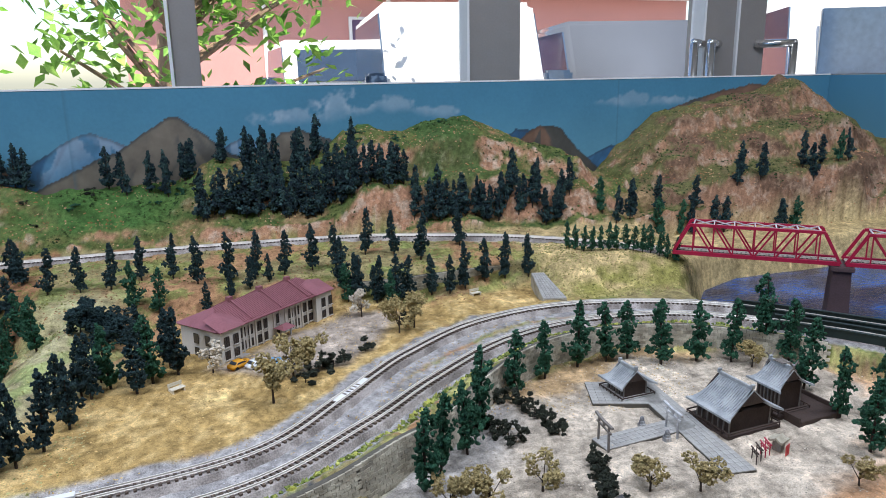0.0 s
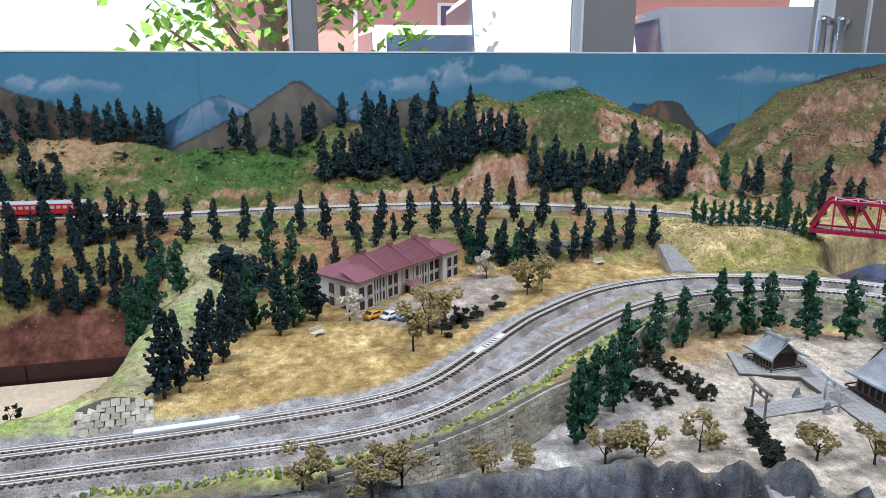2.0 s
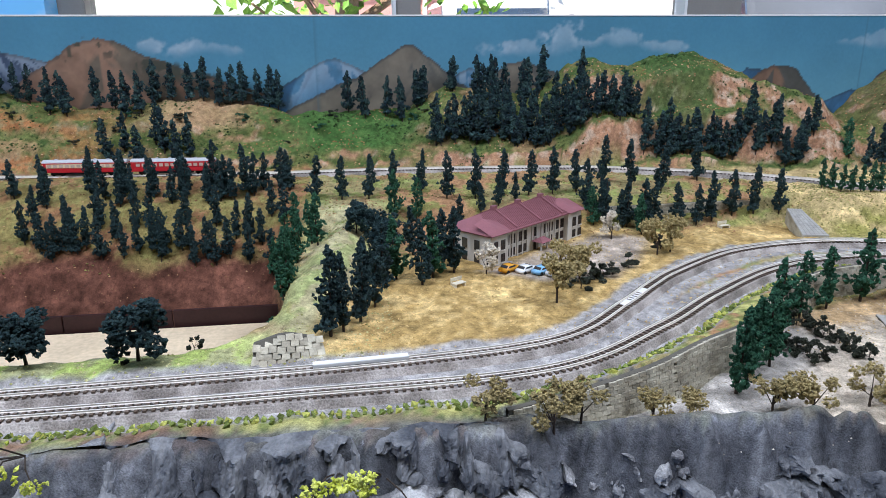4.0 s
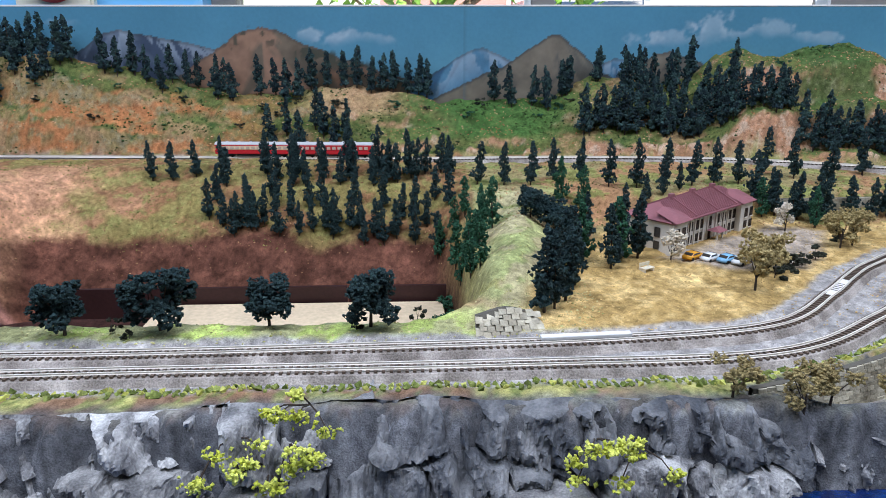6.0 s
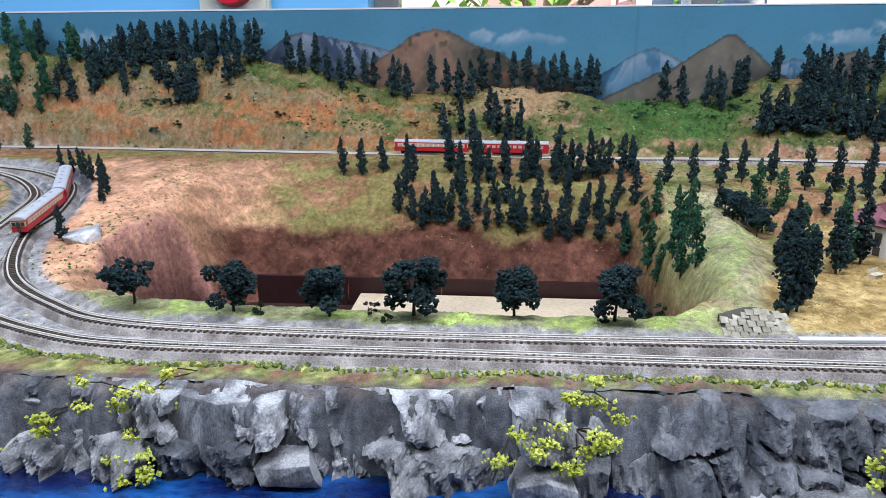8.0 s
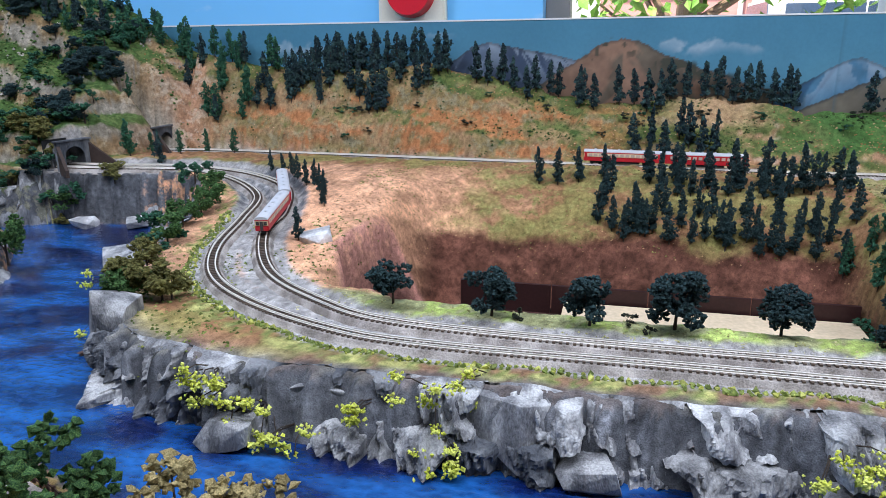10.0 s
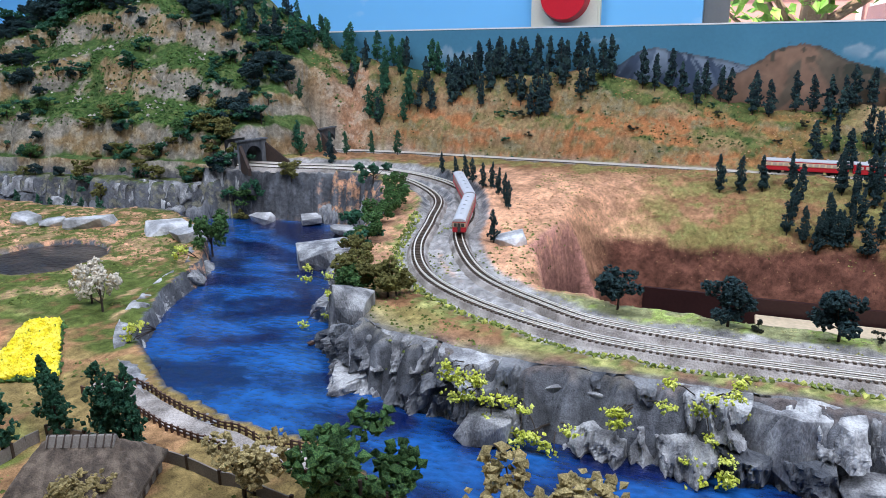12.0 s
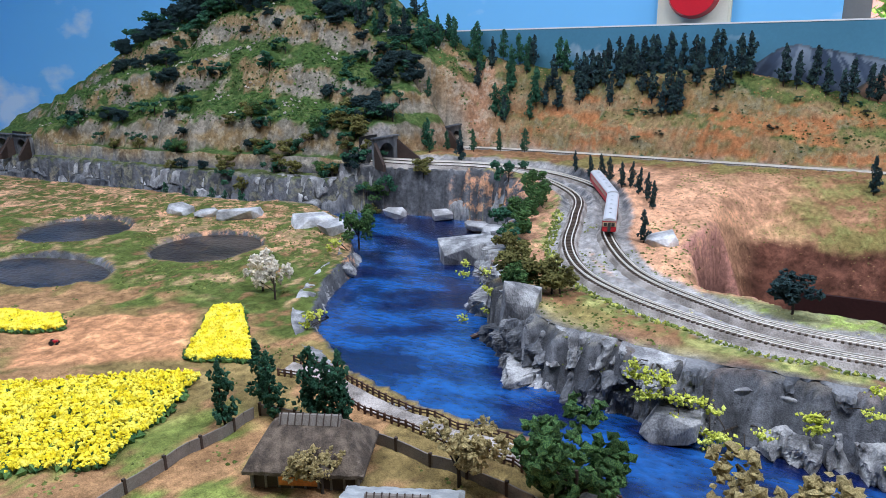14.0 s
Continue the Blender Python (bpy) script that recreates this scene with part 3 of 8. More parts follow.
def build_terrain():
    xs = np.concatenate([np.arange(-2.95, -1.65, 0.007), np.arange(-1.65, 0.95, 0.0042), np.arange(0.95, 1.92, 0.0058)])
    ys = np.concatenate([np.arange(-0.32, 0.3, 0.009), np.arange(0.3, 0.94, 0.0050), np.arange(0.94, 1.424, 0.0036)])
    X, Y = np.meshgrid(xs, ys, indexing="ij")
    Z, dn, df, db, yard, we, farm, pit, t, d_s, low = height(X, Y)
    YZ = Y * 0.7 + Z * 1.3
    n1, n2, n3 = fbm(X, YZ, 14, 71), fbm(X, YZ, 40, 81), fbm(X, YZ, 120, 91, 3)
    earth, straw, grass = c3(0.42, 0.235, 0.115), c3(0.46, 0.335, 0.15), c3(0.15, 0.185, 0.05)
    orange, moss, gravel = c3(0.52, 0.19, 0.075), c3(0.10, 0.155, 0.045), c3(0.34, 0.32, 0.30)
    col = np.zeros(X.shape + (3,)) + c3(0.33, 0.27, 0.12)
    col = blend(col, sstep(-0.1, 0.2, n1 + 0.4 * n2), c3(0.40, 0.22, 0.11))
    col = blend(col, 0.8 * sstep(0.0, 0.22, n2 + 0.5 * n3), grass)
    # west slope: brown earth, pink towards the mound
    wz = (X < -0.2) & (t <= 0)
    col = np.where(wz[..., None], blend(np.zeros_like(col) + c3(0.30, 0.155, 0.075), 0.75 * sstep(-0.08, 0.2, n1 + 0.6 * n2), c3(0.22, 0.20, 0.065)), col)
    pinkm = sstep(-0.68, -0.90, X + 0.1 * n1) * sstep(0.62, 0.68, Y) * sstep(1.20, 1.05, Y + 0.15 * n1)
    col = blend(col, pinkm, c3(0.62, 0.33, 0.19) * (1 + 0.25 * n2[..., None]))
    rim = sstep(0.66, 0.63, Y) * sstep(0.565, 0.585, Y) * sstep(-0.2, -0.24, X) * sstep(-0.93, -0.88, X)
    col = blend(col, rim, c3(0.36, 0.36, 0.17))
    col = blend(col, rim * sstep(0.0, 0.15, n2 + n3), c3(0.30, 0.36, 0.10))
    # lawn of the school, and its forecourt
    lawn = soft_inside(X, Y, LAWN, 0.012)
    col = blend(col, lawn, c3(0.43, 0.285, 0.105))
    col = blend(col, lawn * 0.6 * sstep(0.05, 0.2, n2 + n3), c3(0.50, 0.36, 0.16))
    fore = soft_inside(X, Y, [(0.01, 0.80), (0.07, 0.76), (0.16, 0.755), (0.21, 0.81), (0.27, 0.91), (0.21, 0.94), (0.12, 0.88)], 0.012)
    col = blend(col, fore, c3(0.36, 0.295, 0.23))
    ridge = np.exp(-(((X + 0.165 - 0.1 * (Y - 0.8)) / 0.045) ** 2)) * sstep(0.585, 0.62, Y) * sstep(1.08, 1.0, Y)
    col = blend(col, ridge * (1 - lawn), c3(0.45, 0.40, 0.22))
    col = blend(col, ridge * (1 - lawn) * sstep(0.0, 0.2, n1 + n2), c3(0.28, 0.31, 0.12))
    # east mound
    em = sstep(0.5, 0.56, X) * sstep(0.86, 0.89, Y) * (t <= 0)
    col = blend(col, em, c3(0.47, 0.35, 0.165))
    col = blend(col, em * sstep(0.94, 0.89, Y + 0.08 * n2), c3(0.28, 0.255, 0.075))
    gx, gy = np.gradient(Z, xs, ys)
    steep = np.hypot(gx, gy)
    # hills
    hm = (t > 0).astype(float)
    hc = np.zeros_like(col) + c3(0.31, 0.21, 0.10)
    hc2 = np.zeros_like(col) + c3(0.16, 0.15, 0.05)
    turf = sstep(-0.16, 0.02, n1 + 0.35 * n2 + 0.10)
    hc = blend(hc, turf, c3(0.125, 0.145, 0.045))
    hc2 = blend(hc2, turf, c3(0.06, 0.10, 0.028))
    strata = fbm(X * 0.4, Z * 1.6 + 0.1 * Y, 38, 131)
    rockface = sstep(1.35, 2.2, steep + 1.3 * n2 + 0.6 * n1)
    rockface = rockface * (1 - 0.6 * sstep(-0.35, -0.5, X) * sstep(-1.5, -1.4, X))
    buff, buff2 = c3(0.40, 0.215, 0.125), c3(0.56, 0.40, 0.28)
    hc, hc2 = blend(hc, rockface, buff), blend(hc2, rockface, buff2)
    # red bare earth along the western hill, in level bands
    red = sstep(-1.50, -1.3, X) * sstep(-0.42, -0.75, X) * sstep(1.0, 0.975, Z + 0.05 * n1)
    band_red = red * sstep(0.0, 0.12, strata + 0.6 * n1)
    hc, hc2 = blend(hc, band_red * 0.85, c3(0.44, 0.17, 0.07)), blend(hc2, band_red * 0.8, c3(0.33, 0.22, 0.105))
    # leafy green slope in the middle, with a sandy nose at its west end
    mid = np.exp(-(((X + 0.13) / 0.15) ** 4)) * sstep(0.895, 0.915, Z + 0.02 * n1)
    hc, hc2 = blend(hc, mid * 0.95, c3(0.055, 0.125, 0.032)), blend(hc2, mid * 0.95, c3(0.09, 0.17, 0.045))
    nose = np.exp(-(((X + 0.40) / 0.085) ** 4)) * sstep(0.93, 0.95, Z)
    hc, hc2 = blend(hc, nose * 0.8, c3(0.45, 0.28, 0.15)), blend(hc2, nose * 0.7, c3(0.52, 0.31, 0.18))
    # green cap and green breast of the flat-topped hill
    cap = sstep(1.045, 1.052, Z) * (X > 0.25) * (X < 0.8) + sstep(0.055, 0.035, np.abs(X - 0.52 + 0.1 * n1)) * sstep(0.95, 0.98, Z) * (X < 0.8)
    cap = np.clip(cap + 0.9 * sstep(0.09, 0.05, np.hypot(X - 0.44, (Z - 0.985) * 1.6) + 0.1 * n1), 0, 1) * (X > 0.2) * (X < 0.85)
    hc, hc2 = blend(hc, cap * 0.9, c3(0.055, 0.105, 0.03)), blend(hc2, cap * 0.85, c3(0.10, 0.15, 0.05))
    # brown mountain at the bridge
    east = sstep(0.86, 0.96, X)
    hc, hc2 = blend(hc, east * (1 - turf * 0.7), c3(0.17, 0.10, 0.062)), blend(hc2, east * (0.85 - 0.4 * turf), c3(0.27, 0.165, 0.10))
    # green mountain with grey and buff outcrops
    big = sstep(-1.48, -1.62, X)
    hc, hc2 = blend(hc, big * (1 - 0.55 * rockface), c3(0.06, 0.105, 0.03)), blend(hc2, big * (1 - 0.6 * rockface), c3(0.12, 0.155, 0.05))
    rockface = rockface * (1 - 0.6 * big * sstep(0.05, -0.1, strata + 0.4 * n1))
    crop = big * rockface * sstep(-0.05, 0.12, strata + 0.5 * n1)
    hc, hc2 = blend(hc, crop, c3(0.22, 0.195, 0.15)), blend(hc2, crop, c3(0.36, 0.31, 0.245))
    col2 = col * (1 + 0.5 * n2[..., None])
    col, col2 = blend(col, hm, hc), blend(col2, hm, hc2)
    wz2 = ((X < -0.2) & (t <= 0) & (Y > 0.66)).astype(float)
    col2 = blend(col2, wz2 * 0.8 * sstep(-0.9, -0.75, X), c3(0.27, 0.25, 0.085))
    ledge = sstep(-1.56, -1.64, X) * (t <= 0) * sstep(0.965, 0.985, Y)
    col, col2 = blend(col, ledge, c3(0.085, 0.11, 0.035)), blend(col2, ledge, c3(0.20, 0.19, 0.14))
    # faces of the cutting: brown below, pink in the west, near-black floor
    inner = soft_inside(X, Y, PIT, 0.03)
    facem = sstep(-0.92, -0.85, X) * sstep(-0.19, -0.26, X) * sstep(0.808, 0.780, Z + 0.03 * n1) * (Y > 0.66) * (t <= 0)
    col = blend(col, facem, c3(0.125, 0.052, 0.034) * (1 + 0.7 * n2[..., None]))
    pinkwall = sstep(-0.78, -0.86, X) * sstep(0.05, 0.3, inner)
    col = blend(col, pinkwall, c3(0.52, 0.25, 0.19))
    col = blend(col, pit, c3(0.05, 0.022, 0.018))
    # farmland
    fm = (farm > 0.5).astype(float) * (Y < 1.0)
    fc = np.zeros_like(col) + c3(0.34, 0.19, 0.09)
    gb = sstep(0.42, 0.45, Y + 0.08 * n1) * sstep(-0.55, -0.30, n2 + 0.5 * n3) + sstep(0.04, 0.16, n1 + 0.5 * n2) * 0.5
    fc = blend(fc, np.clip(gb, 0, 1), c3(0.095, 0.12, 0.03))
    fc = blend(fc, sstep(0.45, 0.50, Y) * sstep(0.16, 0.26, n2 + 0.4 * n1), c3(0.30, 0.20, 0.10))
    field = soft_inside(X, Y, [(-1.53, 0.215), (-1.38, 0.315), (-1.465, 0.42), (-1.64, 0.33)], 0.008)
    fc = blend(fc, field, c3(0.56, 0.27, 0.13) * (1 + 0.2 * n3[..., None]))
    garden = soft_inside(X, Y, [(-1.27, 0.27), (-0.9, 0.10), (-0.9, -0.2), (-1.5, -0.2)], 0.02)
    fc = blend(fc, garden * sstep(-0.1, 0.1, n1 + n2), c3(0.17, 0.20, 0.05))
    col = np.where(fm[..., None] > 0.5, fc, col)
    for cx, cy, a, b in PADDIES:
        q = ((X - cx) / a) ** 2 + ((Y - cy) / b) ** 2
        col = blend(col, 0.8 * sstep(1.3, 1.1, q) * sstep(0.9, 1.05, q), c3(0.26, 0.17, 0.09))
    # shores and yard
    shore = sstep(0.07, 0.03, d_s) * sstep(0.84, 0.80, Z) * (1 - yard) * (X < 0.1)
    col = blend(col, shore, c3(0.20, 0.19, 0.175))
    yc = np.zeros_like(col) + c3(0.47, 0.395, 0.30)
    yc = blend(yc, sstep(0.72, 0.78, X + 0.3 * n1), c3(0.48, 0.30, 0.17))
    yc = blend(yc, sstep(0.30, 0.24, X - (Y - 0.55) * 0.9 + 0.05 * n1), c3(0.36, 0.33, 0.29))
    yc = blend(yc, sstep(0.645, 0.69, Y + 0.1 * n1 - 0.2 * np.abs(X - 0.46)), c3(0.40, 0.27, 0.14))
    col = blend(col, yard * (Y > 0.2), yc)
    south = sstep(0.42, 0.36, Y + 0.1 * n1 - 0.25 * (X - 0.5)) * (X > 0.2)
    col = blend(col, south * yard, c3(0.44, 0.25, 0.13))
    # track sides: gravel between the lines, green verge outside
    mind = np.minimum(dn, df)
    col = blend(col, sstep(0.036, 0.028, mind) * (1 - we), gravel * 0.9)
    verge = sstep(0.026, 0.034, dn) * sstep(0.062, 0.045, dn) * (df > dn + 0.015) * (1 - we)
    col = blend(col, verge * sstep(-0.25, 0.0, n2 + n3), c3(0.16, 0.18, 0.055))
    col = blend(col, verge * sstep(0.12, 0.25, n3 + n2), c3(0.30, 0.28, 0.10))
    bare = sstep(0.55, 1.1, steep) * (t <= 0) * (1 - yard) * (1 - inner) * (1 - we) * (X < 0.45) * (Y < 1.12) * (X < -0.24 + 2 * (Y < 0.52))
    edge = sstep(0.045, 0.025, d_s) * (X < 0.33) * (Y < 0.60) * (X > -1.12) * (1 - yard)
    bare = np.maximum(bare, edge * 0.8)
    bare = bare * (1 - sstep(0.60, 0.64, Y) * sstep(-1.0, -0.96, X))
    col = blend(col, bare, c3(0.10, 0.102, 0.108) * (1 + 0.6 * n2[..., None]))
    col = blend(col, sstep(0.030, 0.022, db), c3(0.42, 0.36, 0.28))
    col = np.clip(col * (1 + 0.55 * n3[..., None] + 0.25 * n2[..., None]), 0.005, 0.9)
    keep2 = hm + wz2 + ledge
    col2 = np.clip(np.where(keep2[..., None] > 0.5, col2, col * (1 + 0.9 * n2[..., None] + 0.15)), 0.005, 0.9)
    under = np.clip(facem + pit + inner + sstep(0.030, 0.022, db) + sstep(0.036, 0.028, mind), 0, 1)
    col2 = blend(col2, under, c3(0, 0, 0)) + col * under[..., None] * 1.25
    nx, ny = X.shape
    V = np.stack([X, Y, Z], -1).reshape(-1, 3)
    idx = np.arange(nx * ny).reshape(nx, ny)
    F = np.stack([idx[:-1, :-1], idx[1:, :-1], idx[1:, 1:], idx[:-1, 1:]], -1).reshape(-1, 4)
    me = bpy.data.meshes.new("ground")
    me.vertices.add(len(V))
    me.vertices.foreach_set("co", V.ravel())
    me.loops.add(F.size)
    me.loops.foreach_set("vertex_index", F.ravel())
    me.polygons.add(len(F))
    me.polygons.foreach_set("loop_start", np.arange(0, F.size, 4))
    me.polygons.foreach_set("loop_total", np.full(len(F), 4))
    me.update(calc_edges=True)
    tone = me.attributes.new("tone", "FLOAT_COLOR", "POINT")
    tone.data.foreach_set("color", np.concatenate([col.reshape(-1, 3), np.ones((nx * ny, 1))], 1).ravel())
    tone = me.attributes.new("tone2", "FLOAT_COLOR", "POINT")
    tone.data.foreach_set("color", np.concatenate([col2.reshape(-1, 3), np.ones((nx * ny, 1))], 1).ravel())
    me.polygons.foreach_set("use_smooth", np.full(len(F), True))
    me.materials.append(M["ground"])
    ob = new("ground", me)
    tagged(ob, "modelled scenic ground of sand, turf and painted earth", "ground", kind="structure")
    return xs, ys, Z


GX, GY, GZ = build_terrain()


def ground_z(x, y):
    i0 = int(min(max(np.searchsorted(GX, x) - 1, 0), len(GX) - 2))
    j0 = int(min(max(np.searchsorted(GY, y) - 1, 0), len(GY) - 2))
    f, h = min(max((x - GX[i0]) / (GX[i0 + 1] - GX[i0]), 0), 1), min(max((y - GY[j0]) / (GY[j0 + 1] - GY[j0]), 0), 1)
    a = GZ[i0, j0] * (1 - f) + GZ[i0 + 1, j0] * f
    b = GZ[i0, j0 + 1] * (1 - f) + GZ[i0 + 1, j0 + 1] * f
    return a * (1 - h) + b * h


# water: one resin sheet
wm = bmesh.new()
bmesh.ops.create_grid(wm, x_segments=120, y_segments=50, size=0.5)
bmesh.ops.transform(wm, matrix=Matrix.Translation((-0.5, 0.4, WATER_Z)) @ Matrix.Diagonal((4.85, 1.5, 1, 1)), verts=wm.verts)
bmesh.ops.delete(wm, geom=[f for f in wm.faces if -0.99 < f.calc_center_median().x < -0.16 and 0.56 < f.calc_center_median().y < 1.1], context="FACES")
for v in wm.verts:
    v.co.z += 0.0012 * noise.noise(v.co * 9)
tagged(part("water", wm, M["water"], smooth=True), "deep blue glossy resin river water", "water", kind="structure")

# ---- backdrop, room and the outside ----
BACK_Y, TOP_Z = 1.43, 1.135
bd = thing("backdrop_board", pose(0, 0, 0), "painted sky and mountain backdrop board behind the railway", "backdrop", kind="structure")
part("board", boxm(-1.75, 1.60, BACK_Y, BACK_Y + 0.012, 0.72, TOP_Z), M["sky_board"], bd)
part("board_edge", boxm(-1.75, 1.60, BACK_Y - 0.003, BACK_Y + 0.013, TOP_Z, TOP_Z + 0.003), M["white_trim"], bd, "pale top edge")
part("side_board", boxm(1.602, 1.614, -0.30, BACK_Y + 0.012, 0.72, TOP_Z), M["sky_board"], bd)
M["painting"] = material("brushed_paint", (0.1, 0.25, 0.35), attr="tone", scale=14, fine=160, vary=0.07, bump=0.05, rough=0.6)


def paint_backdrop():
    """The scene brushed on the board: sky, clouds, ridges one before another."""
    xs, zs = np.arange(-1.75, 1.6001, 0.0034), np.arange(0.84, TOP_Z + 0.0001, 0.0026)
    zs[-1] = TOP_Z
    xs[-1] = 1.60
    X, Z = np.meshgrid(xs, zs, indexing="ij")
    n1, n2, n3 = fbm(X, Z, 9, 201), fbm(X, Z, 30, 211), fbm(X, Z, 80, 221, 3)
    streak = fbm(X + 0.35 * Z, Z * 0.25, 60, 231)
    up = sstep(0.92, 1.13, Z)
    col = c3(0.115, 0.30, 0.39) * (1 - up[..., None]) + c3(0.062, 0.205, 0.30) * up[..., None]
    col = col * (1 + 0.10 * n1[..., None])

    def cloud(cx, base, puffs, strength):
        nonlocal col
        m = np.zeros(X.shape)
        for dx, w, h in puffs:
            q = ((X - cx - dx) / w) ** 2 + ((Z - base) / h) ** 2
            m = np.maximum(m, sstep(1.05, 0.35, q + 1.2 * n2 + 0.8 * n3))
        m = m * sstep(base - 0.012, base + 0.012, Z + 0.03 * n1)
        lit = sstep(-0.2, 0.25, n2 + (Z - base - 0.015) * 9)
        col = blend(col, strength * m, c3(0.30, 0.40, 0.47))
        col = blend(col, strength * 0.7 * m * lit, c3(0.42, 0.48, 0.53))

    cloud(0.30, 1.072, ((-0.09, 0.08, 0.018), (0.0, 0.065, 0.048), (0.06, 0.06, 0.03), (0.12, 0.055, 0.034), (0.19, 0.08, 0.016)), 0.6)
    cloud(-0.45, 1.072, ((-0.03, 0.04, 0.030), (0.03, 0.05, 0.024), (0.09, 0.06, 0.014)), 0.55)
    cloud(1.02, 1.078, ((-0.07, 0.06, 0.016), (-0.02, 0.05, 0.026), (0.08, 0.06, 0.024), (0.13, 0.04, 0.014)), 0.45)
    cloud(-1.27, 1.07, ((-0.04, 0.04, 0.03), (0.03, 0.05, 0.026)), 0.5)
    cloud(-0.95, 1.105, ((0.0, 0.05, 0.010),), 0.3)

    def ridge(px, pz, body, shade, snow=0.0, line=0.55, seed=0):
        """A mountain: its skyline, a lit and a shaded flank, a dark brushed outline, snow streaks."""
        nonlocal col
        px, pz = np.array(px), np.array(pz)
        top = np.interp(X, px, pz, left=0, right=0) + 0.005 * fbm(X, X * 0 + seed, 26, 241) + 0.002 * fbm(X, X * 0 + seed, 110, 251)
        inside_m = ((Z < top) & (X > px[0]) & (X < px[-1])).astype(float)
        drop = top - Z
        peak = px[np.argmax(pz)]
        spur = fbm(X * 1.0 + drop * np.sign(X - peak) * -0.8, drop * 0.5 + seed, 24, 261)
        east = sstep(-0.10, 0.14, spur + 0.25 * np.tanh((X - peak - 0.25 * drop) / 0.05))
        c = np.asarray(body) * (1 - east[..., None]) + np.asarray(shade) * east[..., None]
        c = c * (1 + 0.35 * n2[..., None] + 0.20 * n3[..., None])
        col = blend(col, inside_m, (0, 0, 0)) + c * inside_m[..., None]
        if snow:
            m = inside_m * sstep(0.075 * snow, 0.01, drop) * sstep(0.10, 0.20, fbm(X * 1.1 - (X - peak) * drop * 6, drop * 0.4, 55, 271 + seed) + 0.03)
            col = blend(col, 0.38 * m, c3(0.42, 0.50, 0.57))
            crown = inside_m * sstep(0.016, 0.004, drop + 0.02 * n3) * sstep(0.05, 0.02, np.abs(X - peak))
            col = blend(col, 0.15 * crown, c3(0.42, 0.50, 0.57))
        edge = inside_m * sstep(0.008, 0.001, drop)
        col = blend(col, line * edge, c3(0.035, 0.045, 0.05))

    rust, rust_d = c3(0.25, 0.145, 0.095), c3(0.13, 0.10, 0.07)
    brown, brown_d = c3(0.17, 0.145, 0.11), c3(0.10, 0.095, 0.08)
    blue, blue_d = c3(0.07, 0.185, 0.29), c3(0.035, 0.10, 0.18)
    slate, slate_d = c3(0.085, 0.115, 0.165), c3(0.04, 0.06, 0.10)
    ridge((-1.75, -1.5, -1.3, -1.1, -0.95), (1.02, 1.035, 1.01, 1.015, 0.96), slate, slate_d, seed=1)
    ridge((-1.0, -0.93, -0.875, -0.845, -0.80, -0.72, -0.62, -0.48), (1.01, 1.052, 1.084, 1.092, 1.087, 1.068, 1.046, 1.0), slate, slate_d, 1.0, seed=2)
    ridge((-0.76, -0.672, -0.63, -0.60, -0.575, -0.545, -0.50, -0.42, -0.36, -0.25, -0.10), (1.0, 1.05, 1.078, 1.092, 1.096, 1.09, 1.066, 1.04, 1.02, 0.985, 0.94), rust, rust_d, seed=3)
    ridge((-0.30, -0.257, -0.20, -0.165, -0.145, -0.12, -0.08, 0.0), (0.985, 1.008, 1.038, 1.056, 1.058, 1.049, 1.03, 0.99), blue, blue_d, 0.9, seed=4)
    ridge((0.05, 0.088, 0.11, 0.13, 0.16, 0.2), (1.0, 1.024, 1.038, 1.036, 1.024, 1.0), blue, blue_d, 0.7, seed=5)
    ridge((-0.26, -0.213, -0.15, -0.10, -0.05, -0.015, 0.0, 0.03, 0.087, 0.14, 0.2), (0.95, 0.977, 1.01, 1.028, 1.062, 1.083, 1.084, 1.06, 1.012, 0.99, 0.96), brown, brown_d, 0, 0.75, 6)
    ridge((0.09, 0.15, 0.19, 0.22, 0.28, 0.35), (0.985, 1.022, 1.045, 1.05, 1.03, 0.98), brown, brown_d, seed=7)
    ridge((0.64, 0.70, 0.73, 0.80), (0.99, 1.032, 1.03, 0.99), blue_d, blue_d, seed=8)
    ridge((0.86, 0.91, 0.945, 0.98, 1.04), (0.95, 0.975, 0.985, 0.98, 0.95), blue_d * 1.3, blue_d, seed=9)
    ridge((0.70, 0.737, 0.76, 0.79, 0.815, 0.84, 0.87, 0.93), (1.0, 1.028, 1.04, 1.038, 1.03, 1.0, 0.97, 0.92), rust * 0.75, brown_d * 0.8, seed=10)
    ridge((0.93, 0.962, 1.0, 1.051, 1.09, 1.13, 1.2, 1.26, 1.347, 1.42, 1.5, 1.60), (0.92, 0.945, 1.01, 1.052, 1.056, 1.07, 1.09, 1.104, 1.118, 1.105, 1.075, 1.04), rust * 0.8, brown_d, seed=11)
    # tree dabs along the rust-coloured ridge
    dab = sstep(0.13, 0.2, fbm(X, Z * 0.7, 75, 281, 2)) * sstep(-0.67, -0.62, X) * sstep(-0.2, -0.3, X)
    sky_top = np.interp(X, (-0.672, -0.60, -0.575, -0.50, -0.36, -0.25), (1.05, 1.092, 1.096, 1.066, 1.02, 0.985))
    dab = dab * sstep(0.012, 0.0, Z - sky_top) * sstep(0.045, 0.012, sky_top - Z)
    col = blend(col, 0.85 * dab, c3(0.045, 0.05, 0.035))
    # sheet joints
    for jx in (-0.185, 0.96):
        col = blend(col, 0.35 * sstep(0.0035, 0.001, np.abs(X - jx)), c3(0.05, 0.12, 0.16))
    col = np.clip(col, 0.01, 0.8)
    nx, nz = X.shape
    idx = np.arange(nx * nz).reshape(nx, nz)
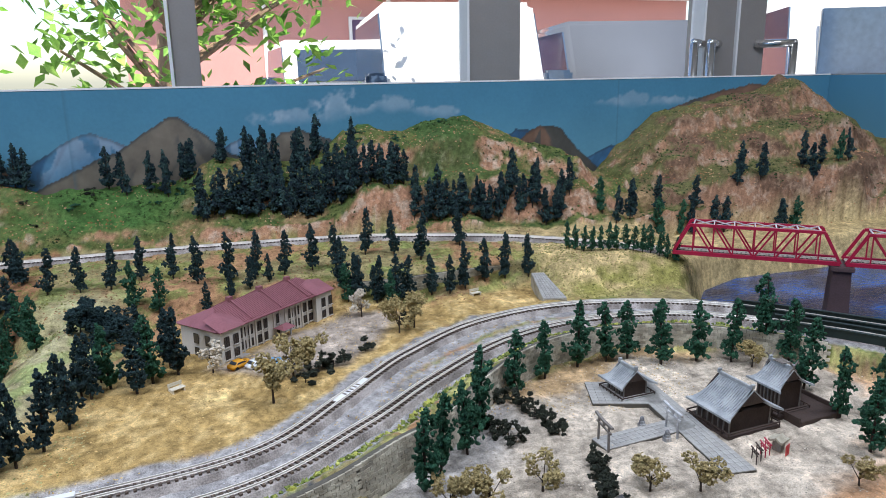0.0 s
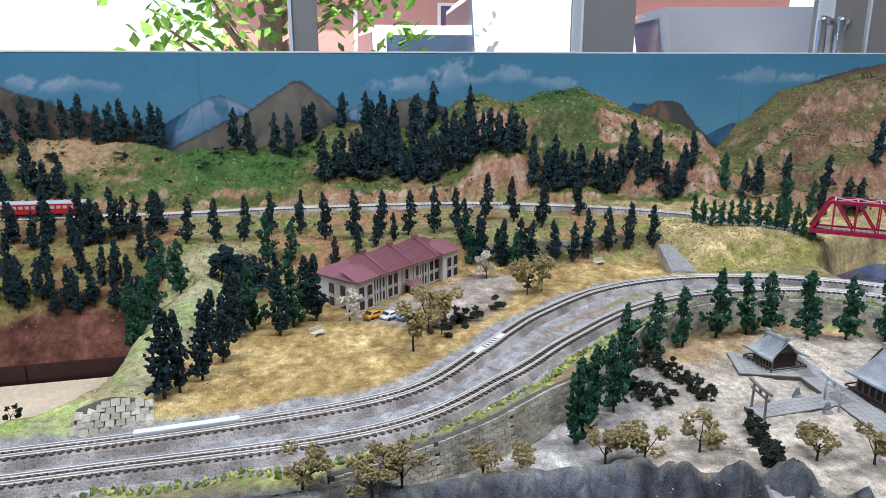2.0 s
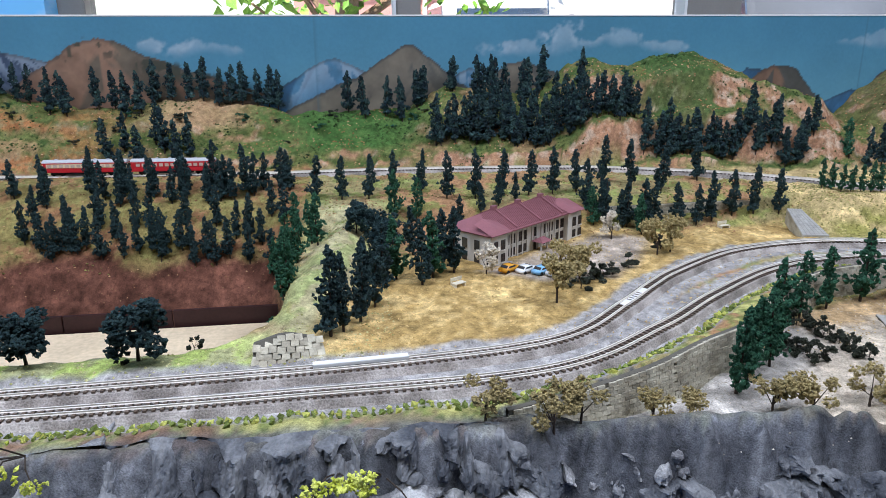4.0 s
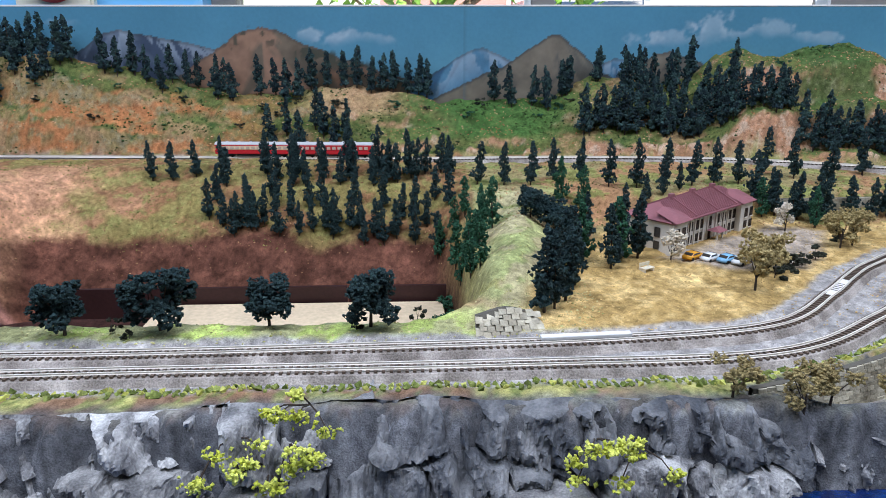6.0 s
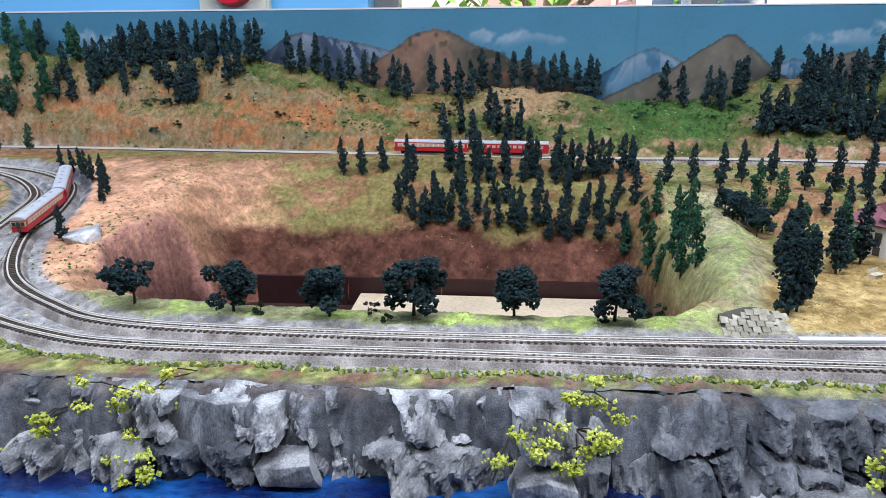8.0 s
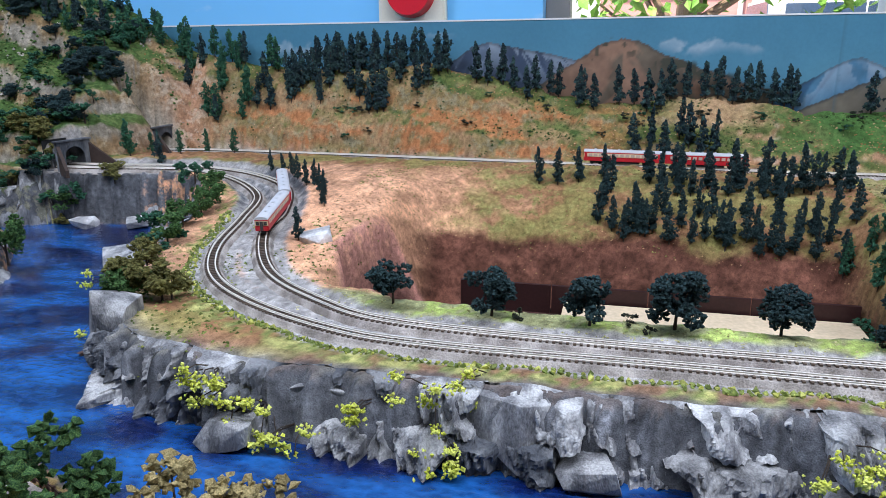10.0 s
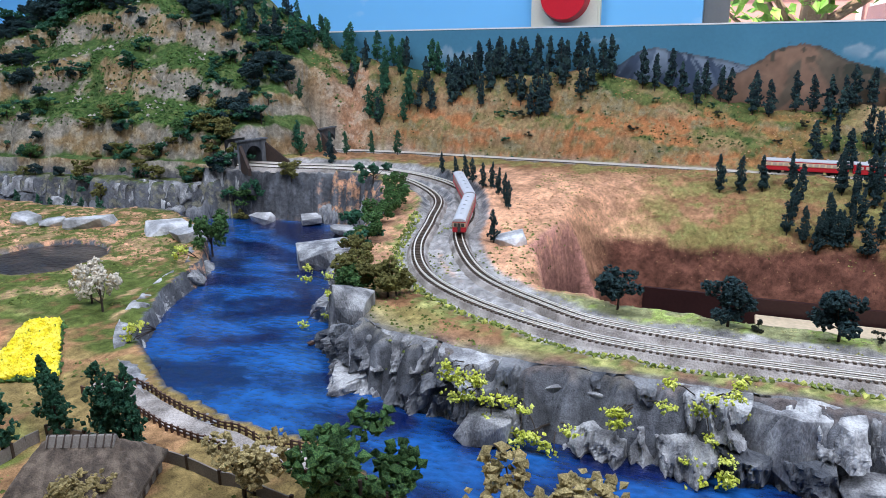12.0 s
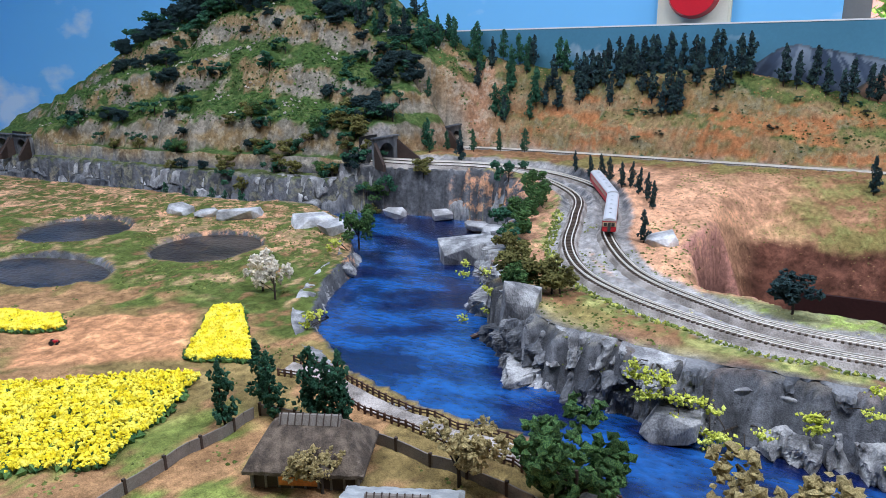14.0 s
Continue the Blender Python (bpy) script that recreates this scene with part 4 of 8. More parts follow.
    F = np.stack([idx[:-1, :-1], idx[1:, :-1], idx[1:, 1:], idx[:-1, 1:]], -1).reshape(-1, 4)
    me = bpy.data.meshes.new("painted_scene")
    me.from_pydata(np.stack([X, np.full(X.shape, BACK_Y - 0.002), Z], -1).reshape(-1, 3).tolist(), [], F.tolist())
    tone = me.attributes.new("tone", "FLOAT_COLOR", "POINT")
    tone.data.foreach_set("color", np.concatenate([col.reshape(-1, 3), np.ones((nx * nz, 1))], 1).ravel())
    me.materials.append(M["painting"])
    me.update()
    part("painted_scene", me, None, bd, "painted blue sky with clouds and mountains")


paint_backdrop()

# room shell
tagged(part("floor", boxm(-4.2, 4.2, -4.2, 1.98, -0.1, 0.0), M["room"]), "plain pale room floor", "floor", kind="structure")
tagged(part("ceiling", boxm(-4.2, 4.2, -4.2, 1.98, 2.7, 2.8), M["room"]), "plain white ceiling", "ceiling", kind="structure")
tagged(part("wall_south", boxm(-4.2, 4.2, -4.3, -4.2, 0, 2.7), M["room"]), "plain pale painted wall", "wall", kind="structure")
tagged(part("wall_east", boxm(4.2, 4.3, -4.3, 1.98, 0, 2.7), M["room"]), "plain pale painted wall", "wall", kind="structure")
tagged(part("wall_west", boxm(-4.3, -4.2, -4.3, 1.98, 0, 2.7), M["sky_wall"]), "sky-blue wall with painted clouds", "wall", kind="structure")
WIN_X = -0.77
tagged(part("wall_north", boxm(-4.2, WIN_X, 1.74, 1.84, 0, 2.7), M["sky_wall"]), "sky-blue wallpapered wall with white clouds", "wall", kind="structure")
tagged(part("wall_low", boxm(WIN_X, 4.2, 1.80, 1.90, 0, 0.62), M["room"]), "low wall below the windows", "wall", kind="structure")
tagged(part("wall_top", boxm(WIN_X, 4.2, 1.80, 1.90, 2.2, 2.7), M["room"]), "wall above the windows", "wall", kind="structure")

win = thing("window_1", pose(0, 0, 0), "brown aluminium shop window front with clear panes", "window", kind="structure")
for x0, x1 in ((WIN_X, WIN_X + 0.06), (0.0, 0.06), (0.742, 0.895), (1.505, 1.624), (1.63, 1.74), (2.5, 2.62), (3.2, 3.3)):
    part("mullion", boxm(x0, x1, 1.81, 1.89, 0.62, 2.2, bevel=0.003), M["aluminium"], win)
    part("trim", boxm(x0 - 0.008, x0 - 0.001, 1.80, 1.86, 0.62, 2.2), M["white_trim"], win)
for x0, x1 in ((WIN_X + 0.06, 0.0), (0.06, 0.742), (0.895, 1.505), (1.74, 2.5), (2.62, 3.2)):
    ob = part("pane", boxm(x0 + 0.001, x1 - 0.012, 1.848, 1.853, 0.63, 2.19), M["glass"], win)
    ob.visible_shadow = False


def door_handle(x, turn):
    bm = bmesh.new()
    for a, b in (((0, 0, 1.23), (turn * 0.085, -0.07, 1.23)), ((turn * 0.085, -0.07, 1.23), (turn * 0.085, -0.07, 0.75)), ((turn * 0.085, -0.07, 0.75), (0, 0, 0.75))):
        rod(bm, a, b, 0.0125, 14)
    for c in ((turn * 0.085, -0.07, 1.23), (turn * 0.085, -0.07, 0.75)):
        bmesh.ops.create_uvsphere(bm, u_segments=14, v_segments=8, radius=0.0126, matrix=Matrix.Translation(c))
    ob = part("door_handle", bm, M["chrome"], win, "bent steel tube door handle", smooth=True)
    ob.location = (x, 1.808, 0)


door_handle(1.50, -1)
door_handle(1.56, -1)
door_handle(1.70, 1)

panel = thing("alarm_panel", pose(-1.09, 1.735, 0), "cream wall panel with a round red lamp cover", "alarm panel")
part("plate", boxm(-0.086, 0.086, -0.03, 0.0, 0.95, 1.40, bevel=0.006), M["cream"], panel)
bm = bmesh.new()
bmesh.ops.create_cone(bm, cap_ends=True, segments=48, radius1=0.062, radius2=0.055, depth=0.03, matrix=pose(0, -0.045, 1.215, 90))
part("lamp_cover", bm, M["red_disc"], panel, "round red plastic cover")

# table under the layout
tagged(part("layout_table", boxm(-2.95, 1.62, -0.34, 1.44, 0.62, 0.68), M["board"]), "plywood baseboard table under the model railway", "table")
for x in (-2.8, -0.7, 1.45):
    for y in (-0.2, 1.3):
        tagged(part("table_leg", boxm(x - 0.04, x + 0.04, y - 0.04, y + 0.04, 0.0, 0.62), M["wood_grey"]), "square wooden trestle leg under the baseboard", "table leg", "table legs")

# outside
M["car_dark"] = material("dark_grey_car_paint", (0.10, 0.11, 0.13), scale=2, fine=20, vary=0.05, bump=0, rough=0.15)
tagged(part("ground_outside", boxm(-60, 60, 1.95, 90, -0.12, -0.02), M["asphalt"]), "sunlit pale forecourt outside the windows", "ground", kind="structure")
house = thing("pink_house", pose(3.0, 19.0, 0), "pink rendered house with a purple door, across the forecourt", "house")
part("wall", boxm(-4.2, 12, 0, 6, 0, 5.5), M["pink"], house)
door_o = part("door", boxm(1.35, 2.15, -0.05, -0.002, 0.5, 2.65), M["purple"], house, "dark purple panelled door")
for bx in ((1.27, 1.35, 0.5, 2.72), (2.15, 2.23, 0.5, 2.72), (1.35, 2.15, 2.65, 2.72)):
    part("door_frame", boxm(bx[0], bx[1], -0.08, -0.002, bx[2], bx[3]), M["white_trim"], house)
wo = part("window", boxm(3.2, 3.9, -0.05, -0.002, 2.05, 2.72), M["fabric_blue"], house)
for bx in ((3.12, 3.2, 1.97, 2.8), (3.9, 3.98, 1.97, 2.8), (3.2, 3.9, 2.72, 2.8), (3.2, 3.9, 1.97, 2.05), (3.52, 3.58, 2.05, 2.72)):
    part("window_frame", boxm(bx[0], bx[1], -0.07, -0.052, bx[2], bx[3]), M["white_trim"], house)
for x in (-0.9, 2.35, 5.3):
    part("drain_pipe", rod(bmesh.new(), (x, -0.1, 0), (x, -0.1, 5.4), 0.06, 10), M["white_trim"], house)
part("white_panel", boxm(-0.15, 0.95, -0.06, -0.002, 1.35, 2.1), M["white_trim"], house)
part("soffit", boxm(-4.4, 12.2, -0.8, 0, 3.3, 3.5), M["white_trim"], house)


def vehicle(name, m, length, width, tall, bonnet, mat, label):
    t = thing(name, m, label, "vehicle")
    w = width / 2
    bm = prism(bmesh.new(), [(-length / 2, 0.3), (length / 2, 0.3), (length / 2, 0.85), (length / 2 - bonnet, 1.0), (length / 2 - bonnet - 0.5, tall), (-length / 2 + 0.25, tall), (-length / 2, 1.0)], -w, w)
    bmesh.ops.bevel(bm, geom=bm.edges[:], offset=0.06, segments=2, affect="EDGES")
    part("body", bm, mat, t, smooth=True)
    for s in (-1, 1):
        part("side_window", prism(bmesh.new(), [(length / 2 - bonnet - 0.15, 1.05), (length / 2 - bonnet - 0.52, tall - 0.12), (-length / 2 + 0.4, tall - 0.12), (-length / 2 + 0.3, 1.05)], s * (w + 0.002), s * (w + 0.02)), M["fabric_blue"], t)
        part("mirror", boxm(length / 2 - bonnet - 0.2, length / 2 - bonnet - 0.05, min(s * w, s * (w + 0.22)), max(s * w, s * (w + 0.22)), 1.02, 1.2, bevel=0.03), M["fabric_blue"], t)
        for x in (-length / 2 + 0.7, length / 2 - 0.7):
            bm = bmesh.new()
            bmesh.ops.create_cone(bm, cap_ends=True, segments=24, radius1=0.32, radius2=0.32, depth=0.2, matrix=pose(x, s * (w - 0.08), 0.31, 90))
            part("wheel", bm, M["black"], t)
    part("rear_window", boxm(-length / 2 - 0.015, -length / 2 + 0.05, -w + 0.2, w - 0.2, 1.1, tall - 0.18, bevel=0.01), M["fabric_blue"], t)
    for s in (-1, 1):
        part("tail_light", boxm(-length / 2 - 0.02, -length / 2 + 0.03, s * (w - 0.12) - 0.09, s * (w - 0.12) + 0.09, 0.75, 1.0, bevel=0.02), M["red_disc"], t)
        part("head_light", boxm(length / 2 - 0.03, length / 2 + 0.02, s * (w - 0.2) - 0.15, s * (w - 0.2) + 0.15, 0.6, 0.8, bevel=0.02), M["white_trim"], t)
    return t


vehicle("parked_van", pose(2.6, 15.0, 0, 0, 0, 90), 3.6, 1.6, 1.85, 0.5, M["car_white"], "small white van parked by the pink house")
vehicle("parked_van", pose(3.1, 8.6, 0, 0, 0, 262), 4.4, 1.75, 1.95, 0.7, M["car_white"], "white minivan parked outside the window")
vehicle("parked_car", pose(5.3, 8.0, 0, 0, 0, 255), 4.5, 1.8, 1.75, 1.0, M["car_dark"], "dark grey car parked outside the glass door")
vehicle("parked_van", pose(8.0, 7.4, 0, 0, 0, 60), 4.4, 1.75, 1.95, 0.7, M["car_white"], "white van parked with its rear to the door")


def real_tree(x, y, tall, seed):
    rnd = random.Random(seed)
    t = thing("garden_tree", pose(x, y, 0), "leafy green garden tree in sunlight outside the window", "tree")
    bm = bmesh.new()
    rod(bm, (0, 0, -0.1), (0.05, 0, tall * 0.45), 0.13, 12, 0.10)
    tips = []
    for k in range(16):
        a = rnd.uniform(0, 6.28)
        z0 = tall * rnd.uniform(0.22, 0.5)
        tip = Vector((math.cos(a) * rnd.uniform(0.5, 1.7), math.sin(a) * rnd.uniform(0.4, 1.2), z0 + rnd.uniform(0.2, 1.4)))
        rod(bm, (0.03, 0, z0), tip, 0.035, 7, 0.01)
        tips += [Vector((0.03, 0, z0)).lerp(tip, q) for q in (0.45, 0.7, 0.9, 1.0)]
    part("trunk", bm, M["real_bark"], t)
    vs, fs = [], []
    for k in range(1500):
        c = rnd.choice(tips) + Vector((rnd.gauss(0, 0.22), rnd.gauss(0, 0.22), rnd.gauss(0, 0.2)))
        m = Euler((rnd.uniform(-1, 1), rnd.uniform(-1, 1), rnd.uniform(0, 6.3))).to_matrix()
        s = rnd.uniform(0.05, 0.09)
        b = len(vs)
        vs += [c + m @ Vector(q) * s for q in ((-1, 0, 0), (-0.2, -0.5, 0.1), (1, 0, 0), (-0.2, 0.5, 0.1))]
        fs.append((b, b + 1, b + 2, b + 3))
    part("crown", raw_mesh("crown", vs, fs, M["real_leaf"]), None, t)


real_tree(-0.1, 6.5, 3.4, 3)

# ---- trees: where they stand ----
FRONT_ROW = [(-0.521, 1.144), (-0.476, 1.132), (-0.431, 1.127), (-0.387, 1.144), (-0.342, 1.144), (-0.290, 1.125), (-0.228, 1.120), (-0.188, 1.068), (-0.147, 1.067), (-0.107, 1.062), (-0.068, 1.087), (-0.025, 1.086), (0.009, 1.044), (0.053, 1.047), (0.088, 1.032), (0.131, 1.032), (0.177, 1.060), (0.214, 1.057), (0.270, 1.099), (0.316, 1.086), (0.350, 1.050), (0.438, 1.104)]
WALL_ROW = [(0.258, 0.958), (0.298, 0.964), (0.338, 0.963), (0.365, 0.958), (0.393, 0.966), (0.429, 0.974), (0.464, 0.975), (0.503, 0.971), (0.223, 0.973), (0.278, 0.948), (0.205, 0.984)]
SLOPE = [(-0.702, 1.131), (-0.671, 1.133), (-0.636, 1.142), (-0.595, 1.145), (-0.593, 1.093), (-0.543, 1.079), (-0.510, 1.101), (-0.526, 1.054), (-0.490, 1.046), (-0.472, 1.066), (-0.446, 1.077), (-0.409, 1.040), (-0.405, 1.050), (-0.379, 1.045), (-0.347, 1.042), (-0.362, 1.035), (-0.312, 1.037), (-0.284, 1.032), (-0.331, 1.033), (-0.266, 1.047), (-0.250, 1.020), (-0.227, 0.995), (-0.212, 0.991), (-0.227, 0.946), (-0.214, 0.865), (-0.189, 0.947), (-0.223, 0.904), (-0.217, 0.806), (-0.208, 0.779), (-0.521, 1.138), (-0.474, 1.134), (-0.432, 1.127), (-0.382, 1.123), (-0.331, 1.116), (-0.281, 1.118), (-0.226, 1.120)]
HILL_WEST = [(-1.254, 1.360), (-1.272, 1.373), (-1.209, 1.376), (-1.212, 1.405), (-1.192, 1.405), (-1.166, 1.405), (-1.140, 1.405), (-1.114, 1.405), (-1.082, 1.405), (-1.057, 1.405), (-1.020, 1.371), (-1.019, 1.405), (-0.982, 1.405), (-0.944, 1.405), (-1.082, 1.349), (-1.064, 1.348), (-1.051, 1.350), (-0.861, 1.382), (-0.837, 1.379), (-0.807, 1.384), (-0.786, 1.381), (-0.755, 1.372), (-0.741, 1.391), (-0.713, 1.393), (-0.697, 1.405), (-0.654, 1.374), (-0.625, 1.369), (-0.648, 1.405)]
HILL_MID = [(-0.577, 1.394), (-0.549, 1.395), (-0.526, 1.371), (-0.499, 1.374), (-0.483, 1.405), (-0.450, 1.405), (-0.417, 1.405), (-0.395, 1.405), (-0.368, 1.405), (-0.347, 1.405), (-0.325, 1.405), (-0.297, 1.405), (-0.276, 1.405), (-0.260, 1.405), (-0.544, 1.302), (-0.518, 1.308), (-0.494, 1.295), (-0.466, 1.315), (-0.450, 1.300), (-0.430, 1.288), (-0.405, 1.290), (-0.128, 1.405), (-0.097, 1.376), (-0.060, 1.370), (-0.028, 1.366)]
HILL_FAR_WEST = [(-1.869, 1.304), (-1.824, 1.309), (-1.778, 1.311), (-1.747, 1.337), (-1.705, 1.329), (-1.643, 1.325), (-1.632, 1.348), (-1.610, 1.362), (-1.593, 1.390), (-1.572, 1.377), (-1.532, 1.387), (-1.528, 1.405), (-1.462, 1.405), (-1.419, 1.405), (-1.397, 1.405), (-1.431, 1.339), (-1.425, 1.359), (-1.359, 1.353), (-1.451, 1.156), (-1.541, 1.182), (-1.454, 1.342), (-1.260, 1.358), (-1.245, 1.370), (-1.228, 1.378), (-1.183, 1.379), (-1.173, 1.386), (-1.689, 1.344), (-1.693, 1.405)]
YARD_TREES = [(0.329, 0.658), (0.384, 0.690), (0.434, 0.701), (0.474, 0.701), (0.500, 0.694), (0.529, 0.666), (0.576, 0.660), (0.617, 0.646), (0.666, 0.643), (0.626, 0.546), (0.675, 0.614), (0.611, 0.489), (0.582, 0.427), (0.668, 0.484), (0.178, 0.520), (0.201, 0.543), (0.234, 0.561), (0.260, 0.596)]
LAWN_DARK = [(-0.161, 0.629), (-0.149, 0.638), (-0.133, 0.666), (-0.117, 0.703), (-0.104, 0.762)]
LAWN_MIX = [(-0.088, 0.786), (-0.061, 0.762), (-0.046, 0.785), (-0.02, 0.796)]
LAWN_GREEN = [(-0.073, 0.994), (-0.044, 0.991), (-0.251, 1.014), (-0.180, 0.918), (-0.204, 0.863)]
BEHIND_SCHOOL = [(0.017, 0.987), (0.051, 0.994), (0.107, 1.016), (0.079, 1.003), (0.212, 0.968), (0.229, 0.967), (0.251, 0.954), (0.267, 0.926)]
RIM_BUSHES = [(-0.798, 0.603), (-0.689, 0.588), (-0.592, 0.582), (-0.513, 0.594), (-0.417, 0.603), (-0.324, 0.595)]
RIM_TUFTS = [(-0.661, 0.591), (-0.555, 0.605), (-0.536, 0.587), (-0.281, 0.618), (-0.336, 0.594)]
CURVE_TREES = [(-1.189, 1.111), (-1.152, 1.084), (-1.127, 1.069), (-1.109, 1.050), (-1.079, 1.018), (-1.064, 1.016), (-1.044, 0.991), (-1.025, 0.966), (-1.007, 0.924), (-0.993, 0.801)]
FARM_POPLARS = [(-1.237, 0.235), (-1.229, 0.278), (-1.207, 0.265), (-1.176, 0.282), (-1.157, 0.274), (-1.136, 0.275)]
CLIFF_SHRUBS = [(-1.974, 1.003), (-1.904, 1.059), (-1.780, 1.092), (-1.734, 1.157), (-1.742, 1.100), (-1.742, 1.054), (-1.918, 0.990), (-1.571, 1.057), (-1.597, 1.053), (-1.496, 1.070), (-1.285, 1.012), (-1.189, 0.875), (-1.299, 1.018), (-1.159, 0.718), (-1.083, 0.558), (-1.043, 0.583), (-1.188, 0.778), (-1.685, 1.142), (-1.727, 1.098), (-1.818, 1.073)]
SCHOOL_TAN = [(0.072, 0.689), (0.1, 0.744), (0.12, 0.758), (0.274, 0.851), (0.249, 0.835)]
YARD_TAN = [(0.271, 0.481), (0.356, 0.449), (0.392, 0.429), (0.523, 0.389), (0.626, 0.621)]
CLIFF_TAN = [(-0.049, 0.468), (-0.002, 0.454), (0.085, 0.480), (0.115, 0.478), (0.190, 0.487), (0.222, 0.483), (0.019, 0.458)]
HEDGE_A = [(0.263, 0.618), (0.276, 0.584), (0.289, 0.559)]
HEDGE_B = [(0.303, 0.649), (0.322, 0.624), (0.334, 0.588), (0.336, 0.556)]
HEDGE_C = [(0.334, 0.505), (0.328, 0.481), (0.314, 0.447), (0.306, 0.423)]


def crown_fir(seed, lumps=400, column=0.0):
    """A ragged spire of foam tufts round a stem, one unit tall; column makes it more upright than tapered."""
    rnd = random.Random(seed)
    spots = []
    tiers = [(0.15 + 0.8 * (k + rnd.uniform(-0.35, 0.35)) / 8, rnd.uniform(0, 6.28), rnd.uniform(0.6, 1.35)) for k in range(8)]
    for k in range(lumps):
        h = 0.12 + 0.86 * (k / lumps) ** (1.1 - 0.15 * column)
        near, lean, swell = min(tiers, key=lambda q: abs(q[0] - h))
        w = 0.128 * (1.0 - h) ** (0.62 - 0.3 * column) + 0.024
        w *= swell * (1.15 - 5.5 * abs(h - near))
        if h < 0.2:
            w *= 0.7
        a = rnd.uniform(0, 6.28)
        r = max(w, 0.015) * rnd.uniform(0.4, 1.1)
        at = Vector((math.cos(a) * r + math.cos(lean) * w * 0.4, math.sin(a) * r + math.sin(lean) * w * 0.4, h + rnd.gauss(0, 0.010)))
        spots.append((at, rnd.uniform(0.016, 0.036) * (1.2 - 0.5 * h)))
    return clumps(spots, rnd, 0.7)


def crown_bush(seed, lumps=130, spread=0.32, low=0.3, heads=7, size=(0.04, 0.085)):
    """A rounded open crown of lumps, one unit tall."""
    rnd = random.Random(seed)
    tops = [Vector((rnd.uniform(-1, 1) * spread, rnd.uniform(-1, 1) * spread, low + rnd.uniform(0.1, 1.0) * (0.92 - low))) for _ in range(heads)]
    spots = []
    for k in range(lumps):
        c = rnd.choice(tops)
        d = Vector((rnd.gauss(0, 1), rnd.gauss(0, 1), rnd.gauss(0, 0.8))).normalized() * rnd.uniform(0.5, 1.0) * 0.17
        spots.append((c + d, rnd.uniform(*size)))
    return clumps(spots, rnd, 0.6), tops


def stem_mesh(tall, r, seed, tips=()):
    rnd = random.Random(seed)
    bm = bmesh.new()
    rod(bm, (0, 0, -0.06), (rnd.uniform(-0.02, 0.02), rnd.uniform(-0.02, 0.02), tall), r, 7, r * 0.5)
    for t in tips:
        rod(bm, (0, 0, tall * rnd.uniform(0.35, 0.8)), t, r * 0.45, 5, r * 0.2)
    return mesh_of(bm, M["bark"], name="trunk")


FIR_STEMS = [stem_mesh(0.9, 0.022, k) for k in range(3)]
FIR = {}
for tone in ("fir", "fir_green"):
    FIR[tone] = []
    for k in range(7):
        vs, fs = crown_fir(k * 13 + (1 if tone == "fir" else 90), column=0.0 if tone == "fir" else 0.8)
        FIR[tone].append(raw_mesh("crown", vs, fs, M[tone]))
BUSH = {}
for tone, args in (("leaf", {"size": (0.022, 0.05), "lumps": 620, "low": 0.14, "heads": 15, "spread": 0.36}), ("olive", {"size": (0.03, 0.06), "lumps": 330, "heads": 9}), ("tan", {"size": (0.018, 0.045), "lumps": 480, "low": 0.26, "heads": 9, "spread": 0.36}), ("blossom", {"size": (0.025, 0.05), "lumps": 300}), ("shrub", {"low": 0.0, "spread": 0.5, "size": (0.035, 0.08), "lumps": 200}), ("fir", {"size": (0.022, 0.046), "lumps": 900, "low": 0.24, "spread": 0.30, "heads": 13}), ("fir_green", {"low": 0.0, "spread": 0.5, "size": (0.03, 0.07), "lumps": 240})):
    BUSH[tone] = []
    for k in range(4):
        (vs, fs), heads = crown_bush(k * 7 + len(tone), **args)
        BUSH[tone].append((raw_mesh("crown", vs, fs, M[tone]), stem_mesh(0.5, 0.03, k, heads[:5])))

tree_rnd = random.Random(11)


FAR_GROUPS = ("firs behind the back line", "firs at the foot of the red hill", "conifers on the green mountain", "firs on the hills")
far_firs = []


def fir(x, y, tall, tone="fir", group="", sink=0.0, z=None, label=None):
    z = ground_z(x, y) if z is None else z
    s = tall * tree_rnd.uniform(0.9, 1.12)
    m = pose(x, y, z - 0.001, tree_rnd.uniform(-4, 4), tree_rnd.uniform(-4, 4), tree_rnd.uniform(0, 360)) @ Matrix.Diagonal((s * tree_rnd.uniform(0.78, 1.0), s * tree_rnd.uniform(0.78, 1.0), s, 1))
    if group in FAR_GROUPS:
        far_firs.append((m, tree_rnd.choice(FIR_STEMS), 2))
        far_firs.append((m, tree_rnd.choice(FIR[tone]), 0 if tone == "fir" else 1))
        return None
    t = thing("fir_tree", m, label or ("dark blue-green foam fir tree on a thin stem" if tone == "fir" else "bright green foam conifer on a thin stem"), "tree", group)
    part("trunk", tree_rnd.choice(FIR_STEMS), None, t)
    part("crown", tree_rnd.choice(FIR[tone]), None, t)
    return t


LOOKS = {"leaf": ("leafy_tree", "mid-green foam broadleaf model tree"), "olive": ("olive_bush", "olive-brown foam bush growing on the rocks"), "tan": ("autumn_tree", "tan autumn foam tree with thin dark branches"), "blossom": ("blossom_tree", "cream white blossoming model tree"), "shrub": ("shrub", "low dark grey-green foam shrub"), "fir": ("round_tree", "dark green round foam tree beside the track"), "fir_green": ("shrub", "low green foam shrub on the slope")}


